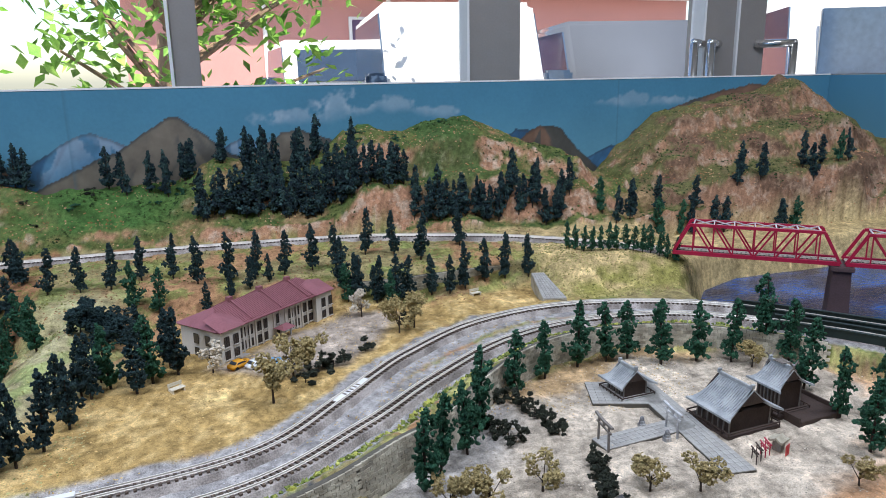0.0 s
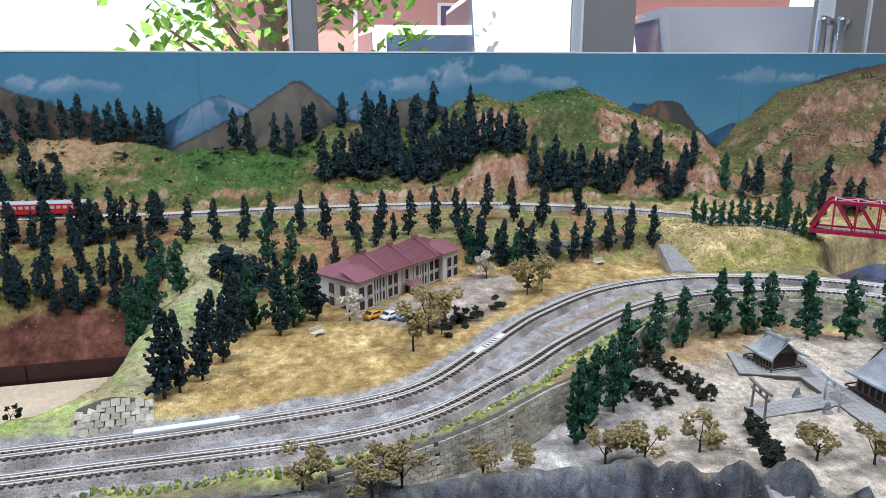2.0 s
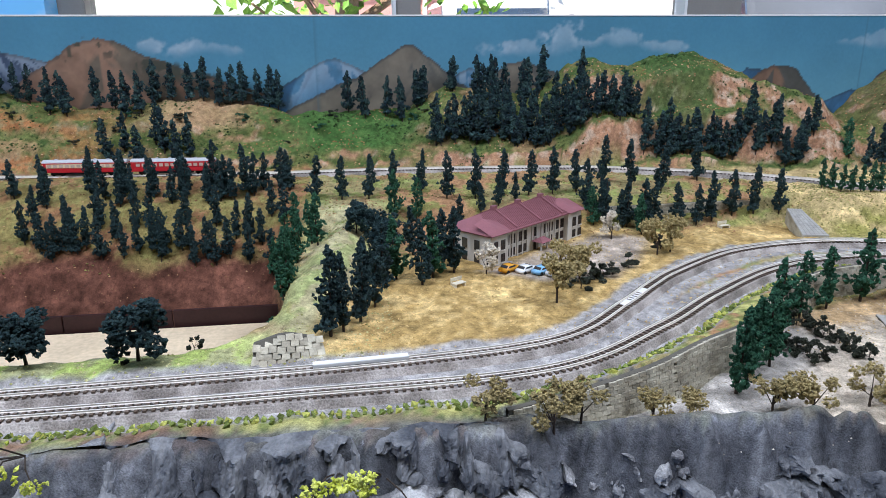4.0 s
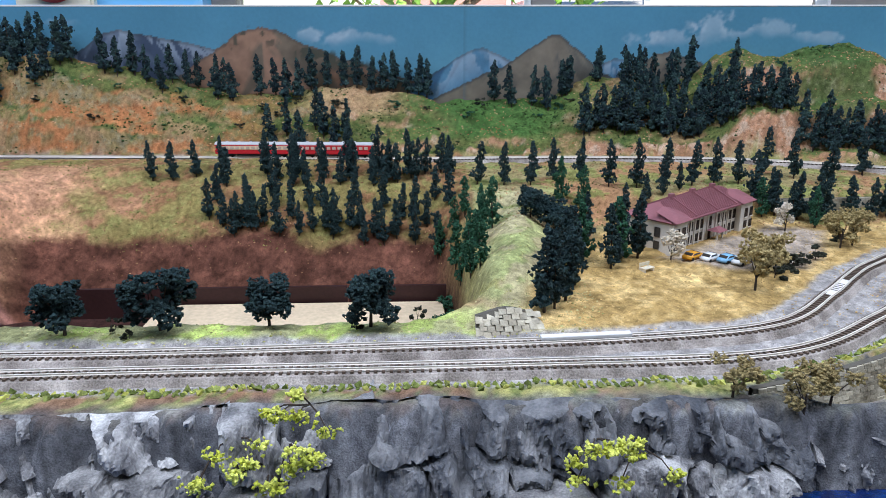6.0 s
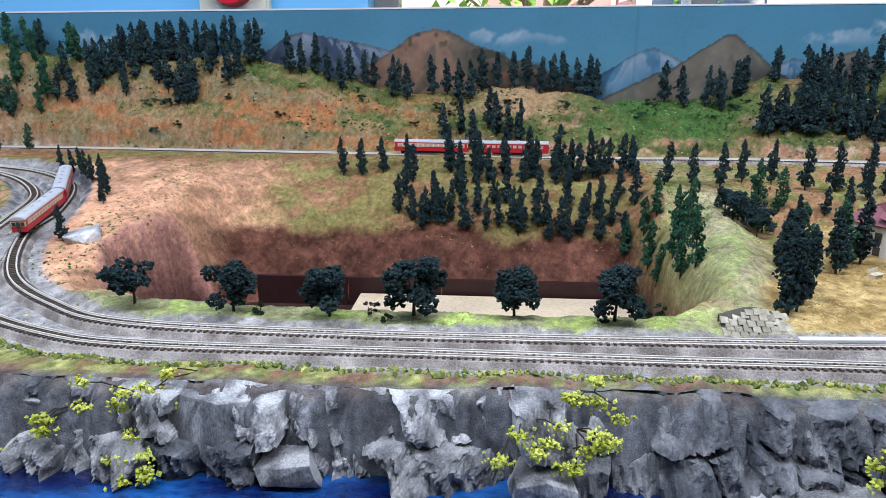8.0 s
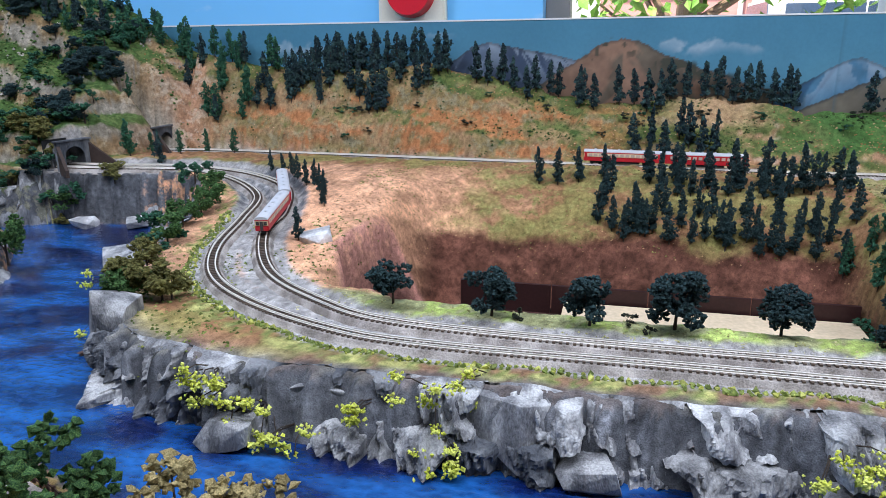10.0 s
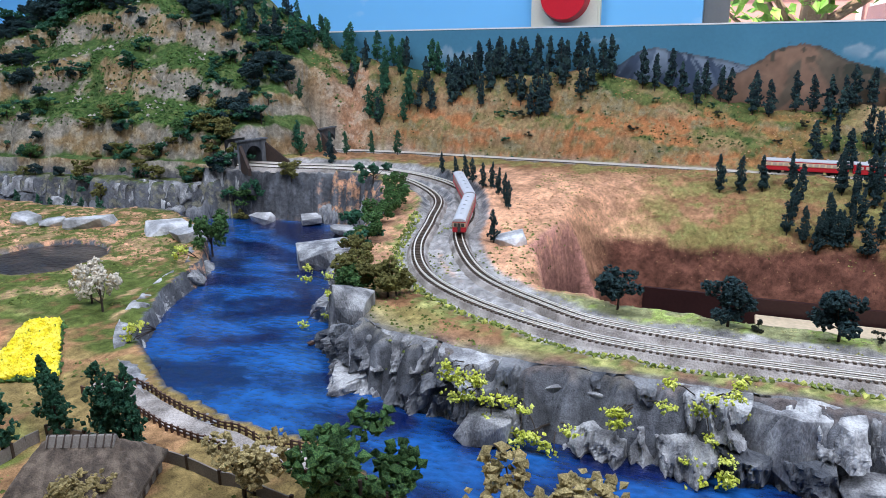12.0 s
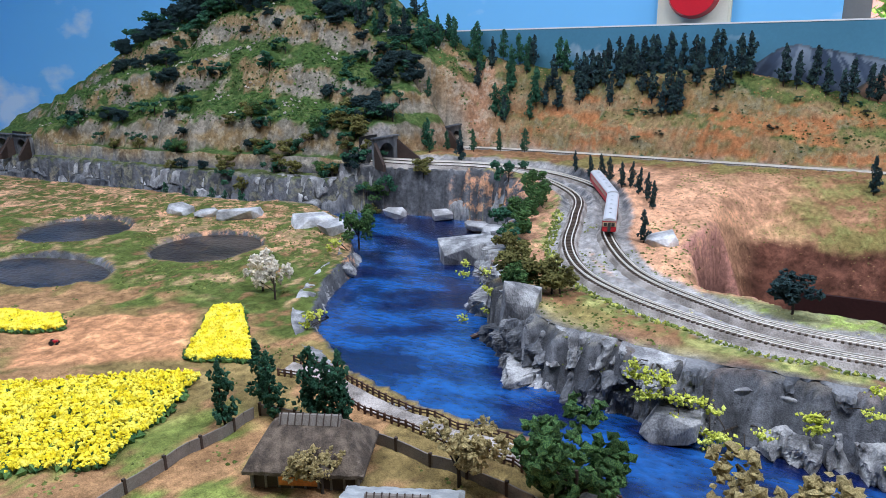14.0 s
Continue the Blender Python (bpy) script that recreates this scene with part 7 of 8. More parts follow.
# ---- shrine ----
def curved_roof(L, D, z0, zr, gable, over=0.006, n=8):
    """A hip-and-gable roof with swept eaves, along x."""
    bm = bmesh.new()
    h = D / 2 + over
    prof = [(-h + (2 * h) * k / (2 * n)) for k in range(2 * n + 1)]

    def z(y):
        u = 1 - abs(y) / h
        return z0 + (zr - z0) * (0.55 * u + 0.45 * u * u)

    ends = [-L / 2 - over, L / 2 + over]
    ring = []
    for x in ends:
        ring.append([bm.verts.new((x + (0.010 if gable else 0) * (1 if x < 0 else -1) * (1 - min(1, abs(y) / h)) ** 0.5 * 1.0, y, z(y) + 0.002 * (abs(y) / h) ** 4)) for y in prof])
    under = [[bm.verts.new((v.co.x, v.co.y, v.co.z - 0.0022)) for v in r] for r in ring]
    for k in range(2 * n):
        bm.faces.new((ring[0][k], ring[0][k + 1], ring[1][k + 1], ring[1][k]))
        bm.faces.new((under[0][k + 1], under[0][k], under[1][k], under[1][k + 1]))
    for e in (0, 1):
        for k in range(2 * n):
            bm.faces.new((ring[e][k], under[e][k], under[e][k + 1], ring[e][k + 1]))
    for k in (0, 2 * n):
        bm.faces.new((ring[0][k], ring[1][k], under[1][k], under[0][k]))
    bmesh.ops.recalc_face_normals(bm, faces=bm.faces)
    return bm


def hall(x, y, turn, L, D, wall_h, zr, label, finials=False, veranda=True, name="shrine_hall"):
    z = ground_z(x, y)
    t = thing(name, pose(x, y, z, 0, 0, turn), label, "shrine", "shrine halls")
    b = 0.004
    part("platform", boxm(-L / 2 - 0.005, L / 2 + 0.005, -D / 2 - 0.005, D / 2 + 0.005, -0.002, b, bevel=0.0005), M["wood_dark"], t)
    part("wall", boxm(-L / 2 + 0.003, L / 2 - 0.003, -D / 2 + 0.003, D / 2 - 0.003, b + 0.0001, wall_h + 0.004), M["wood_dark"], t, "dark brown plank walls")
    k = -L / 2 + 0.003
    while k <= L / 2 - 0.003 + 1e-6:
        for s in (-1, 1):
            part("post", boxm(k - 0.0007, k + 0.0007, s * (D / 2 - 0.0025) - 0.0007, s * (D / 2 - 0.0025) + 0.0007, b, wall_h + 0.003), M["wood_grey"], t)
        k += (L - 0.006) / 6
    if veranda:
        for s in (-1, 1):
            part("veranda_rail", boxm(-L / 2 - 0.0045, L / 2 + 0.0045, s * (D / 2 + 0.0045) - 0.0005, s * (D / 2 + 0.0045) + 0.0005, b + 0.003, b + 0.0042), M["wood_dark"], t)
            part("veranda_rail", boxm(s * (L / 2 + 0.0045) - 0.0005, s * (L / 2 + 0.0045) + 0.0005, -D / 2 - 0.0045, D / 2 + 0.0045, b + 0.0031, b + 0.0043), M["wood_dark"], t)
        for k in range(7):
            xx = -L / 2 - 0.004 + (L + 0.008) * k / 6
            for s in (-1, 1):
                part("rail_post", boxm(xx - 0.0004, xx + 0.0004, s * (D / 2 + 0.0045) - 0.0004, s * (D / 2 + 0.0045) + 0.0004, b, b + 0.003), M["wood_dark"], t)
    roof = part("roof", curved_roof(L, D, wall_h, zr, True), M["roof_grey"], t, "silver-grey swept tile roof")
    h = D / 2 + 0.006
    for k in range(int(L / 0.0028)):
        xx = -L / 2 + 0.001 + k * 0.0028
        for s in (-1, 1):
            bm = bmesh.new()
            for y0, y1 in ((0.0, 0.5), (0.5, 1.0)):
                f = lambda u: wall_h + (zr - wall_h) * (0.55 * (1 - u) + 0.45 * (1 - u) ** 2) + 0.0002
                bar(bm, (xx, s * h * y0, f(y0)), (xx, s * h * y1, f(y1)), 0.0008, 0.0006)
            part("tile_rib", bm, M["roof_grey"], roof)
    part("ridge_beam", boxm(-L / 2 + 0.003, L / 2 - 0.003, -0.0014, 0.0014, zr - 0.0005, zr + 0.003, bevel=0.0004), M["roof_grey"], t)
    for s in (-1, 1):
        part("gable", prism(bmesh.new(), [(-D * 0.26, wall_h + (zr - wall_h) * 0.42), (D * 0.26, wall_h + (zr - wall_h) * 0.42), (0, zr - 0.001)], -0.0008, 0.0008, pose(s * (L / 2 - 0.001), 0, 0, 0, 0, 90)), M["wood_dark"], t)
        part("ridge_end", boxm(s * (L / 2 - 0.003) - 0.0014, s * (L / 2 - 0.003) + 0.0014, -0.0022, 0.0022, zr + 0.0005, zr + 0.0055, bevel=0.0004), M["roof_grey"], t)
    if finials:
        for s in (-1, 1):
            for q in (-1, 1):
                part("crossed_finial", bar(bmesh.new(), (s * (L / 2 - 0.002), -0.005 * q, zr - 0.003), (s * (L / 2 - 0.002), 0.006 * q, zr + 0.009), 0.0011, 0.0011), M["wood_grey"], t)
        for k in range(5):
            xx = -L / 2 + 0.012 + (L - 0.024) * k / 4
            part("ridge_log", rod(bmesh.new(), (xx, -0.0055, zr + 0.004), (xx, 0.0055, zr + 0.004), 0.0009, 8), M["wood_grey"], t)
    return t


hall(0.447, 0.617, 92, 0.034, 0.034, 0.017, 0.033, "small raised shrine pavilion with a grey swept roof")
hall(0.508, 0.522, 92, 0.050, 0.056, 0.020, 0.045, "main shrine hall with a broad silver-grey roof")
hall(0.572, 0.528, 92, 0.034, 0.034, 0.029, 0.048, "inner shrine hall with crossed roof finials", True, True)
t = thing("stone_terrace", pose(0.584, 0.515, 0.803, 0, 0, 92), "low dark timber terrace round the inner hall", "terrace")
part("deck", boxm(-0.028, 0.026, -0.032, 0.026, -0.002, 0.0045, bevel=0.0004), M["wood_dark"], t)
for s in (-1, 1):
    part("parapet", boxm(-0.028, 0.026, s * 0.029 - 0.001 - 0.003, s * 0.029 + 0.001 - 0.003, 0.0046, 0.009), M["wood_dark"], t)


def paving(x0, y0, x1, y1, w, rows, cols):
    d = Vector((x1 - x0, y1 - y0, 0))
    t = thing("shrine_path", pose(x0, y0, 0.8045, 0, 0, math.degrees(math.atan2(d.y, d.x))), "grey stone-slab path in the shrine yard", "path", kind="structure")
    L = d.length
    part("bed", boxm(0, L, -w / 2, w / 2, -0.004, 0.0), M["joint"], t)
    me = mesh_of(boxm(-L / cols * 0.48, L / cols * 0.48, -w / rows * 0.47, w / rows * 0.47, 0, 0.0009), M["pave"], name="slab")
    for i in range(cols):
        for j in range(rows):
            ob = part("slab", me, None, t)
            ob.location = ((i + 0.5) * L / cols, -w / 2 + (j + 0.5) * w / rows, 0.0001)


paving(0.355, 0.527, 0.462, 0.533, 0.024, 4, 16)
paving(0.475, 0.655, 0.445, 0.44, 0.030, 5, 30)
paving(0.405, 0.628, 0.475, 0.600, 0.055, 8, 10)


t = thing("path_bridge", pose(0.300, 0.412, 0.803, 0, 0, 65), "pale plank footbridge at the end of the shrine path", "footbridge")
part("deck", boxm(-0.07, 0.004, -0.013, 0.013, -0.004, 0.0012, bevel=0.0004), M["rock_pale"], t)
for q in (-1, 1):
    part("kerb", boxm(-0.07, 0.004, q * 0.0145 - 0.0014, q * 0.0145 + 0.0014, -0.004, 0.0045, bevel=0.0004), M["wood_grey"], t)


def torii(x, y, turn, s, mat, label, group=""):
    t = thing("torii_gate", pose(x, y, ground_z(x, y), 0, 0, turn) @ Matrix.Diagonal((s, s, s, 1)), label, "torii gate", group)
    for q in (-1, 1):
        part("post", rod(bmesh.new(), (q * 0.0115, 0, -0.002), (q * 0.0105, 0, 0.026), 0.0012, 10), M[mat], t)
    part("tie_beam", boxm(-0.015, 0.015, -0.0008, 0.0008, 0.0195, 0.0215), M[mat], t)
    bm = bmesh.new()
    for q in (-1, 1):
        bar(bm, (0, 0, 0.0262), (q * 0.018, 0, 0.0275), 0.0026, 0.0022)
    part("lintel", bm, M[mat], t)
    part("plaque", boxm(-0.0012, 0.0012, -0.001, 0.001, 0.0216, 0.0252), M[mat], t)


torii(0.358, 0.5245, 82, 1.0, "wood_grey", "tall weathered grey torii gate at the shrine path", "torii gates")
torii(0.434, 0.522, 82, 0.95, "rock_pale", "pale stone torii gate before the shrine", "torii gates")
for k in range(4):
    torii(0.470 + 0.008 * k, 0.452 + 0.003 * k, 70, 0.42, "bridge_red" if k > 1 else "wood_dark", "little red torii of the side shrine", "small red torii")
t = thing("side_shrine", pose(0.508, 0.462, 0.803, 0, 0, 20), "tiny roofed side shrine with red offerings", "shrine")
part("body", boxm(-0.004, 0.004, -0.004, 0.004, -0.001, 0.009), M["wood_grey"], t)
part("roof", curved_roof(0.010, 0.010, 0.009, 0.0135, False, 0.002, 4), M["stone"], t)
for k in range(4):
    part("red_banner", boxm(-0.008 + 0.002 * k, -0.0068 + 0.002 * k, -0.0105, -0.0101, -0.001, 0.010), M["train_red"], t)
for x, y in ((0.415, 0.544), (0.421, 0.512)):
    t = thing("guardian_statue", pose(x, y, 0.803), "weathered stone guardian statue on a pedestal", "statue", "guardian statues")
    bm = bmesh.new()
    box(bm, -0.003, 0.003, -0.003, 0.003, -0.001, 0.004)
    box(bm, -0.0022, 0.0022, -0.0022, 0.0022, 0.004, 0.007)
    bmesh.ops.create_icosphere(bm, subdivisions=2, radius=0.0025, matrix=Matrix.Translation((0, 0, 0.0088)) @ Matrix.Diagonal((1, 0.8, 1.3, 1)))
    part("statue", bm, M["rock"], t)


# ---- cutting: board and panels ----
tagged(part("plywood_sheet", boxm(-0.64, -0.245, 0.655, 0.945, 0.712, 0.720, bevel=0.001), M["board"]), "glossy tan plywood sheet lying in the cutting", "plywood sheet")
for x in (-0.6, -0.3):
    tagged(part("batten", boxm(x - 0.015, x + 0.015, 0.67, 0.93, 0.690, 0.7118), M["wood_dark"]), "dark batten under the plywood sheet", "batten", "battens")
t = thing("back_panel", pose(-0.80, 0.950, 0.69), "dark red-brown boards at the back of the cutting", "panel", kind="structure")
for k in range(4):
    part("panel_board", boxm(0.14 * k + 0.001, 0.14 * k + 0.139, 0, 0.006, 0, 0.052), M["pit_wall"], t)


# ---- tunnel portals ----
def portal(x, y, z, turn, label):
    t = thing("tunnel_portal", pose(x, y, z, 0, 0, turn), label, "tunnel portal", "tunnel portals")
    n = 14
    bm = bmesh.new()
    arc = [(-0.021, -0.012)] + [(0.021 * -math.cos(math.pi * k / n), 0.018 + 0.020 * math.sin(math.pi * k / n)) for k in range(n + 1)] + [(0.021, -0.012)]
    out = [(-0.036, -0.012)] + [(-0.036 + 0.072 * k / n, 0.048) for k in range(n + 1)] + [(0.036, -0.012)]
    va = [[bm.verts.new((p[0], yy, p[1])) for p in arc] for yy in (0.0, 0.05)]
    vo = [[bm.verts.new((p[0], yy, p[1])) for p in out] for yy in (0.0, 0.008)]
    for k in range(len(arc) - 1):
        bm.faces.new((va[0][k], va[0][k + 1], vo[0][k + 1], vo[0][k]))
        bm.faces.new((va[0][k], va[1][k], va[1][k + 1], va[0][k + 1]))
        bm.faces.new((vo[0][k], vo[0][k + 1], vo[1][k + 1], vo[1][k]))
    bmesh.ops.recalc_face_normals(bm, faces=bm.faces)
    part("arch_wall", bm, M["rock_dark"], t, "dark grey stone arch wall")
    # black sheet across the bore, added for the darkness inside
    part("tunnel_end", boxm(-0.03, 0.03, 0.05, 0.052, -0.012, 0.05), M["black"], t)
    part("coping", boxm(-0.039, 0.039, -0.003, 0.010, 0.0482, 0.0515, bevel=0.0006), M["rock_dark"], t)
    for s in (-1, 1):
        part("wing_wall", prism(bmesh.new(), [(0, -0.012), (0.05, -0.012), (0.05, 0.002), (0, 0.042)], -0.003, 0.003, pose(s * 0.034, 0, 0, 0, 0, -90 + s * 25)), M["wood_dark"], t)


portal(-1.600, 1.098, 0.8705, 78, "grey stone tunnel portal of the river line")
portal(-1.53, 1.291, 0.8765, 90, "grey stone tunnel portal of the back line")
for k in range(2):
    portal(-2.80 + 0.085 * k, 1.0, 0.842, 0, "dark arched opening in the mountain foot")

# ---- farm ----
def flower_field(outline, label, seed):
    rnd = random.Random(seed)
    xs, ys = [p[0] for p in outline], [p[1] for p in outline]
    spots, green = [], []
    want = 5200
    arr = np.array(outline)
    while len(spots) < want:
        x, y = rnd.uniform(min(xs), max(xs)), rnd.uniform(min(ys), max(ys))
        if inside(np.array([x]), np.array([y]), outline)[0]:
            z = ground_z(x, y)
            spots.append((Vector((x, y, z + 0.004 + rnd.uniform(0, 0.004))), rnd.uniform(0.0012, 0.0026)))
            if rnd.random() < 0.25:
                green.append((Vector((x + rnd.uniform(-0.004, 0.004), y, z + 0.0025)), rnd.uniform(0.003, 0.0046)))
    t = thing("flower_field", pose(0, 0, 0), label, "flower field", kind="stuff")
    vs, fs = clumps(spots, rnd, 0.5)
    part("blossom", raw_mesh("blossom", vs, fs, M["rape"]), None, t)
    vs, fs = clumps(green, rnd, 0.5)
    part("leaves", raw_mesh("leaves", vs, fs, M["leaf"]), None, t)


flower_field([(-1.375, 0.318), (-1.305, 0.345), (-1.415, 0.448), (-1.452, 0.438)], "bright yellow rape flower patch by the river", 1)
flower_field([(-1.52, 0.165), (-1.40, 0.255), (-1.325, 0.297), (-1.275, 0.14), (-1.36, 0.085)], "bright yellow rape flower field beside the lane", 2)
flower_field([(-1.66, 0.26), (-1.575, 0.315), (-1.62, 0.34), (-1.72, 0.30)], "small yellow rape flower patch at the field edge", 3)
for i, (cx, cy, a, b) in enumerate(PADDIES):
    bm = bmesh.new()
    bm.faces.new([bm.verts.new((cx + a * 1.04 * math.cos(k * 0.1571), cy + b * 1.04 * math.sin(k * 0.1571), ground_z(cx, cy) + 0.0045)) for k in range(40)])
    tagged(part("paddy_water", bm, M["paddy"]), "flooded brown rice paddy with still water", "paddy", "paddies", kind="structure")
t = thing("tractor", pose(-1.55, 0.285, ground_z(-1.55, 0.285), 0, 0, 40), "tiny red-brown farm tractor on the bare field", "tractor")
part("body", boxm(-0.004, 0.004, -0.0018, 0.0018, 0.0022, 0.005, bevel=0.0004), M["train_red"], t)
part("seat", boxm(-0.0035, -0.0015, -0.001, 0.001, 0.005, 0.0065), M["black"], t)
for x, r in ((-0.0028, 0.0028), (0.0032, 0.0018)):
    for s in (-1, 1):
        bm = bmesh.new()
        bmesh.ops.create_cone(bm, cap_ends=True, segments=14, radius1=r, radius2=r, depth=0.0012, matrix=pose(x, s * 0.0026, r - 0.0003, 90))
        part("wheel", bm, M["black"], t)


def farmhouse(x, y, turn, L, D, label, thatched=True):
    t = thing("farmhouse", pose(x, y, ground_z(x, y), 0, 0, turn), label, "farmhouse", "farmhouses")
    h = 0.017
    part("wall", boxm(-L / 2, L / 2, -D / 2, D / 2, -0.002, h), M["wood_dark"], t)
    for k in range(9):
        xx = -L / 2 + L * k / 8
        for s in (-1, 1):
            part("post", boxm(xx - 0.0008, xx + 0.0008, s * D / 2 - 0.0009, s * D / 2 + 0.0009, -0.002, h), M["wood_grey"], t)
    for k in range(5):
        yy = -D / 2 + D * k / 4
        for s in (-1, 1):
            part("plank", boxm(s * L / 2 - 0.0008, s * L / 2 + 0.0008, yy - 0.0035, yy + 0.0035, -0.001, h - 0.001), M["wood_grey"], t)
    ov, zr = 0.006, 0.046 if thatched else 0.032
    bm = bmesh.new()
    rnd = random.Random(3)
    nx, ny = 26, 18
    grid = []
    for i in range(nx + 1):
        row = []
        for j in range(ny + 1):
            u, v = -1 + 2 * i / nx, -1 + 2 * j / ny
            lift = min(1 - abs(v), (1 - abs(u)) * (2.4 if thatched else 40))
            row.append(bm.verts.new((u * (L / 2 + ov), v * (D / 2 + ov), h - 0.002 + (zr - h) * min(1, lift) ** 0.9 + rnd.uniform(-0.0006, 0.0006))))
        grid.append(row)
    for i in range(nx):
        for j in range(ny):
            bm.faces.new((grid[i][j], grid[i + 1][j], grid[i + 1][j + 1], grid[i][j + 1]))
    r = bmesh.ops.extrude_face_region(bm, geom=bm.faces[:])
    bmesh.ops.translate(bm, vec=(0, 0, -0.003), verts=[v for v in r["geom"] if isinstance(v, bmesh.types.BMVert)])
    bmesh.ops.recalc_face_normals(bm, faces=bm.faces)
    part("roof", bm, M["thatch"] if thatched else M["roof_grey"], t, "shaggy brown thatched roof" if thatched else "grey shingle roof")
    cap = part("ridge_cap", prism(bmesh.new(), [(-0.005, zr - 0.006), (0.005, zr - 0.006), (0.0012, zr + 0.0012), (-0.0012, zr + 0.0012)], -L * 0.30, L * 0.30, pose(0, 0, 0, 0, 0, 90)), M["wood_grey"], t)
    for k in range(9):
        xx = -L * 0.28 + L * 0.56 * k / 8
        bm = bmesh.new()
        for s in (-1, 1):
            bar(bm, (xx, 0, zr + 0.0022), (xx, s * 0.006, zr - 0.0055), 0.0008, 0.0008)
        part("ridge_tie", bm, M["wood_dark"], cap)
    part("doorway", boxm(-L * 0.25, L * 0.12, -D / 2 - 0.0012, -D / 2 - 0.0003, 0.001, h - 0.003), M["painted_glow"], t, "open doorway with a warm glow painted on in orange")


# orange base colour imitates lamplight in the doorway; no lamp stands inside
M["painted_glow"] = material("orange_painted_glow", (0.75, 0.25, 0.06), scale=60, fine=400, vary=0.4, bump=0.0)
farmhouse(-1.125, 0.218, 22, 0.082, 0.052, "brown thatched farmhouse with weathered plank walls")
farmhouse(-1.022, 0.178, 22, 0.075, 0.055, "low farm outbuilding with a grey shingled roof", False)


def plank_fence(pts, tall, label):
    line = smooth_path([(x, y, 0) for x, y in pts], 0.012)
    t = thing("plank_fence", pose(0, 0, 0), label, "fence", "plank fences")
    for i, (a, b) in enumerate(zip(line, line[1:])):
        za, zb = ground_z(a.x, a.y), ground_z(b.x, b.y)
        part("board", bar(bmesh.new(), (a.x, a.y, za + tall / 2), (b.x, b.y, zb + tall / 2), 0.0012, tall), M["wood_grey"], t)
        if i % 3 == 0:
            part("post", boxm(a.x - 0.0012, a.x + 0.0012, a.y - 0.0012, a.y + 0.0012, za - 0.002, za + tall + 0.002), M["wood_dark"], t)


plank_fence([(-1.235, 0.09), (-1.229, 0.18), (-1.224, 0.262)], 0.011, "dark weathered plank fence beside the farmyard")
plank_fence([(-1.222, 0.264), (-1.17, 0.272), (-1.11, 0.272), (-1.04, 0.262), (-0.95, 0.245), (-0.87, 0.21)], 0.011, "dark weathered plank fence behind the farmhouse")


def rail_fence(pts, label):
    line = smooth_path([(x, y, 0) for x, y in pts], 0.0085)
    t = thing("rail_fence", pose(0, 0, 0), label, "fence", "river path fences")
    for a, b in zip(line, line[1:]):
        za, zb = ground_z(a.x, a.y), ground_z(b.x, b.y)
        part("post", boxm(a.x - 0.0009, a.x + 0.0009, a.y - 0.0009, a.y + 0.0009, za - 0.002, za + 0.0082), M["fence"], t)
        for h in (0.0035, 0.0068):
            part("rail", bar(bmesh.new(), (a.x, a.y, za + h), (b.x, b.y, zb + h), 0.0008, 0.0012), M["fence"], t)


rail_fence([(-1.262, 0.362), (-1.215, 0.362), (-1.145, 0.338), (-1.06, 0.322), (-0.96, 0.302), (-0.87, 0.262)], "brown two-rail fence on the river side of the path")
rail_fence([(-1.262, 0.336), (-1.215, 0.334), (-1.145, 0.312), (-1.06, 0.295), (-0.96, 0.276), (-0.88, 0.242)], "brown two-rail fence on the farm side of the path")
t = thing("river_path", pose(0, 0, 0), "pale gravel path between the river fences", "path", kind="structure")
pl = smooth_path([(-1.262, 0.350, 0), (-1.215, 0.348, 0), (-1.145, 0.325, 0), (-1.06, 0.309, 0), (-0.96, 0.289, 0), (-0.875, 0.252, 0)], 0.012)
bm = bmesh.new()
rows = []
for i, p in enumerate(pl):
    d = (pl[min(i + 1, len(pl) - 1)] - pl[max(i - 1, 0)]).normalized()
    n = Vector((d.y, -d.x, 0))
    rows.append([bm.verts.new((p.x + n.x * u, p.y + n.y * u, ground_z(p.x + n.x * u, p.y + n.y * u) + 0.0014)) for u in (-0.0105, -0.004, 0.004, 0.0105)])
for r, s in zip(rows, rows[1:]):
    for k in range(3):
        bm.faces.new((r[k], r[k + 1], s[k + 1], s[k]))
part("gravel", bm, M["ballast"], t)

t = thing("rowing_boat", pose(-1.135, 0.545, WATER_Z + 0.001, 0, 0, 70), "tiny brown rowing boat moored by the crag", "boat")
bm = prism(bmesh.new(), [(-0.008, 0.003), (-0.005, 0.0), (0.005, 0.0), (0.009, 0.0035)], -0.0025, 0.0025)
part("hull", bm, M["fence"], t)
part("thwart", boxm(-0.001, 0.001, -0.0026, 0.0026, 0.0032, 0.0038), M["wood_grey"], t)


# ---- loose turf and stones ----
def turf(name, label, spots, mat, seed):
    rnd = random.Random(seed)
    vs, fs = clumps(spots, rnd, 0.6)
    ob = part(name, raw_mesh(name, vs, fs, M[mat]), None)
    tagged(ob, label, "turf", kind="stuff")


rnd = random.Random(77)
olive_spots, yellow_spots = [], []
for p in near_pts[::1]:
    if p.y > 0.9 or p.x > 0.7:
        continue
    i = near_pts.index(p)
    q = near_pts[min(i + 1, len(near_pts) - 1)]
    d = (q - p)
    if d.length == 0:
        continue
    d.normalize()
    n = Vector((d.y, -d.x, 0))
    for k in range(5):
        u = rnd.uniform(0.020, 0.034 if p.x < 0 else 0.028)
        c = p + n * u
        (yellow_spots if rnd.random() < 0.3 else olive_spots).append((Vector((c.x, c.y, ground_z(c.x, c.y) + 0.0006)), rnd.uniform(0.0012, 0.0032)))
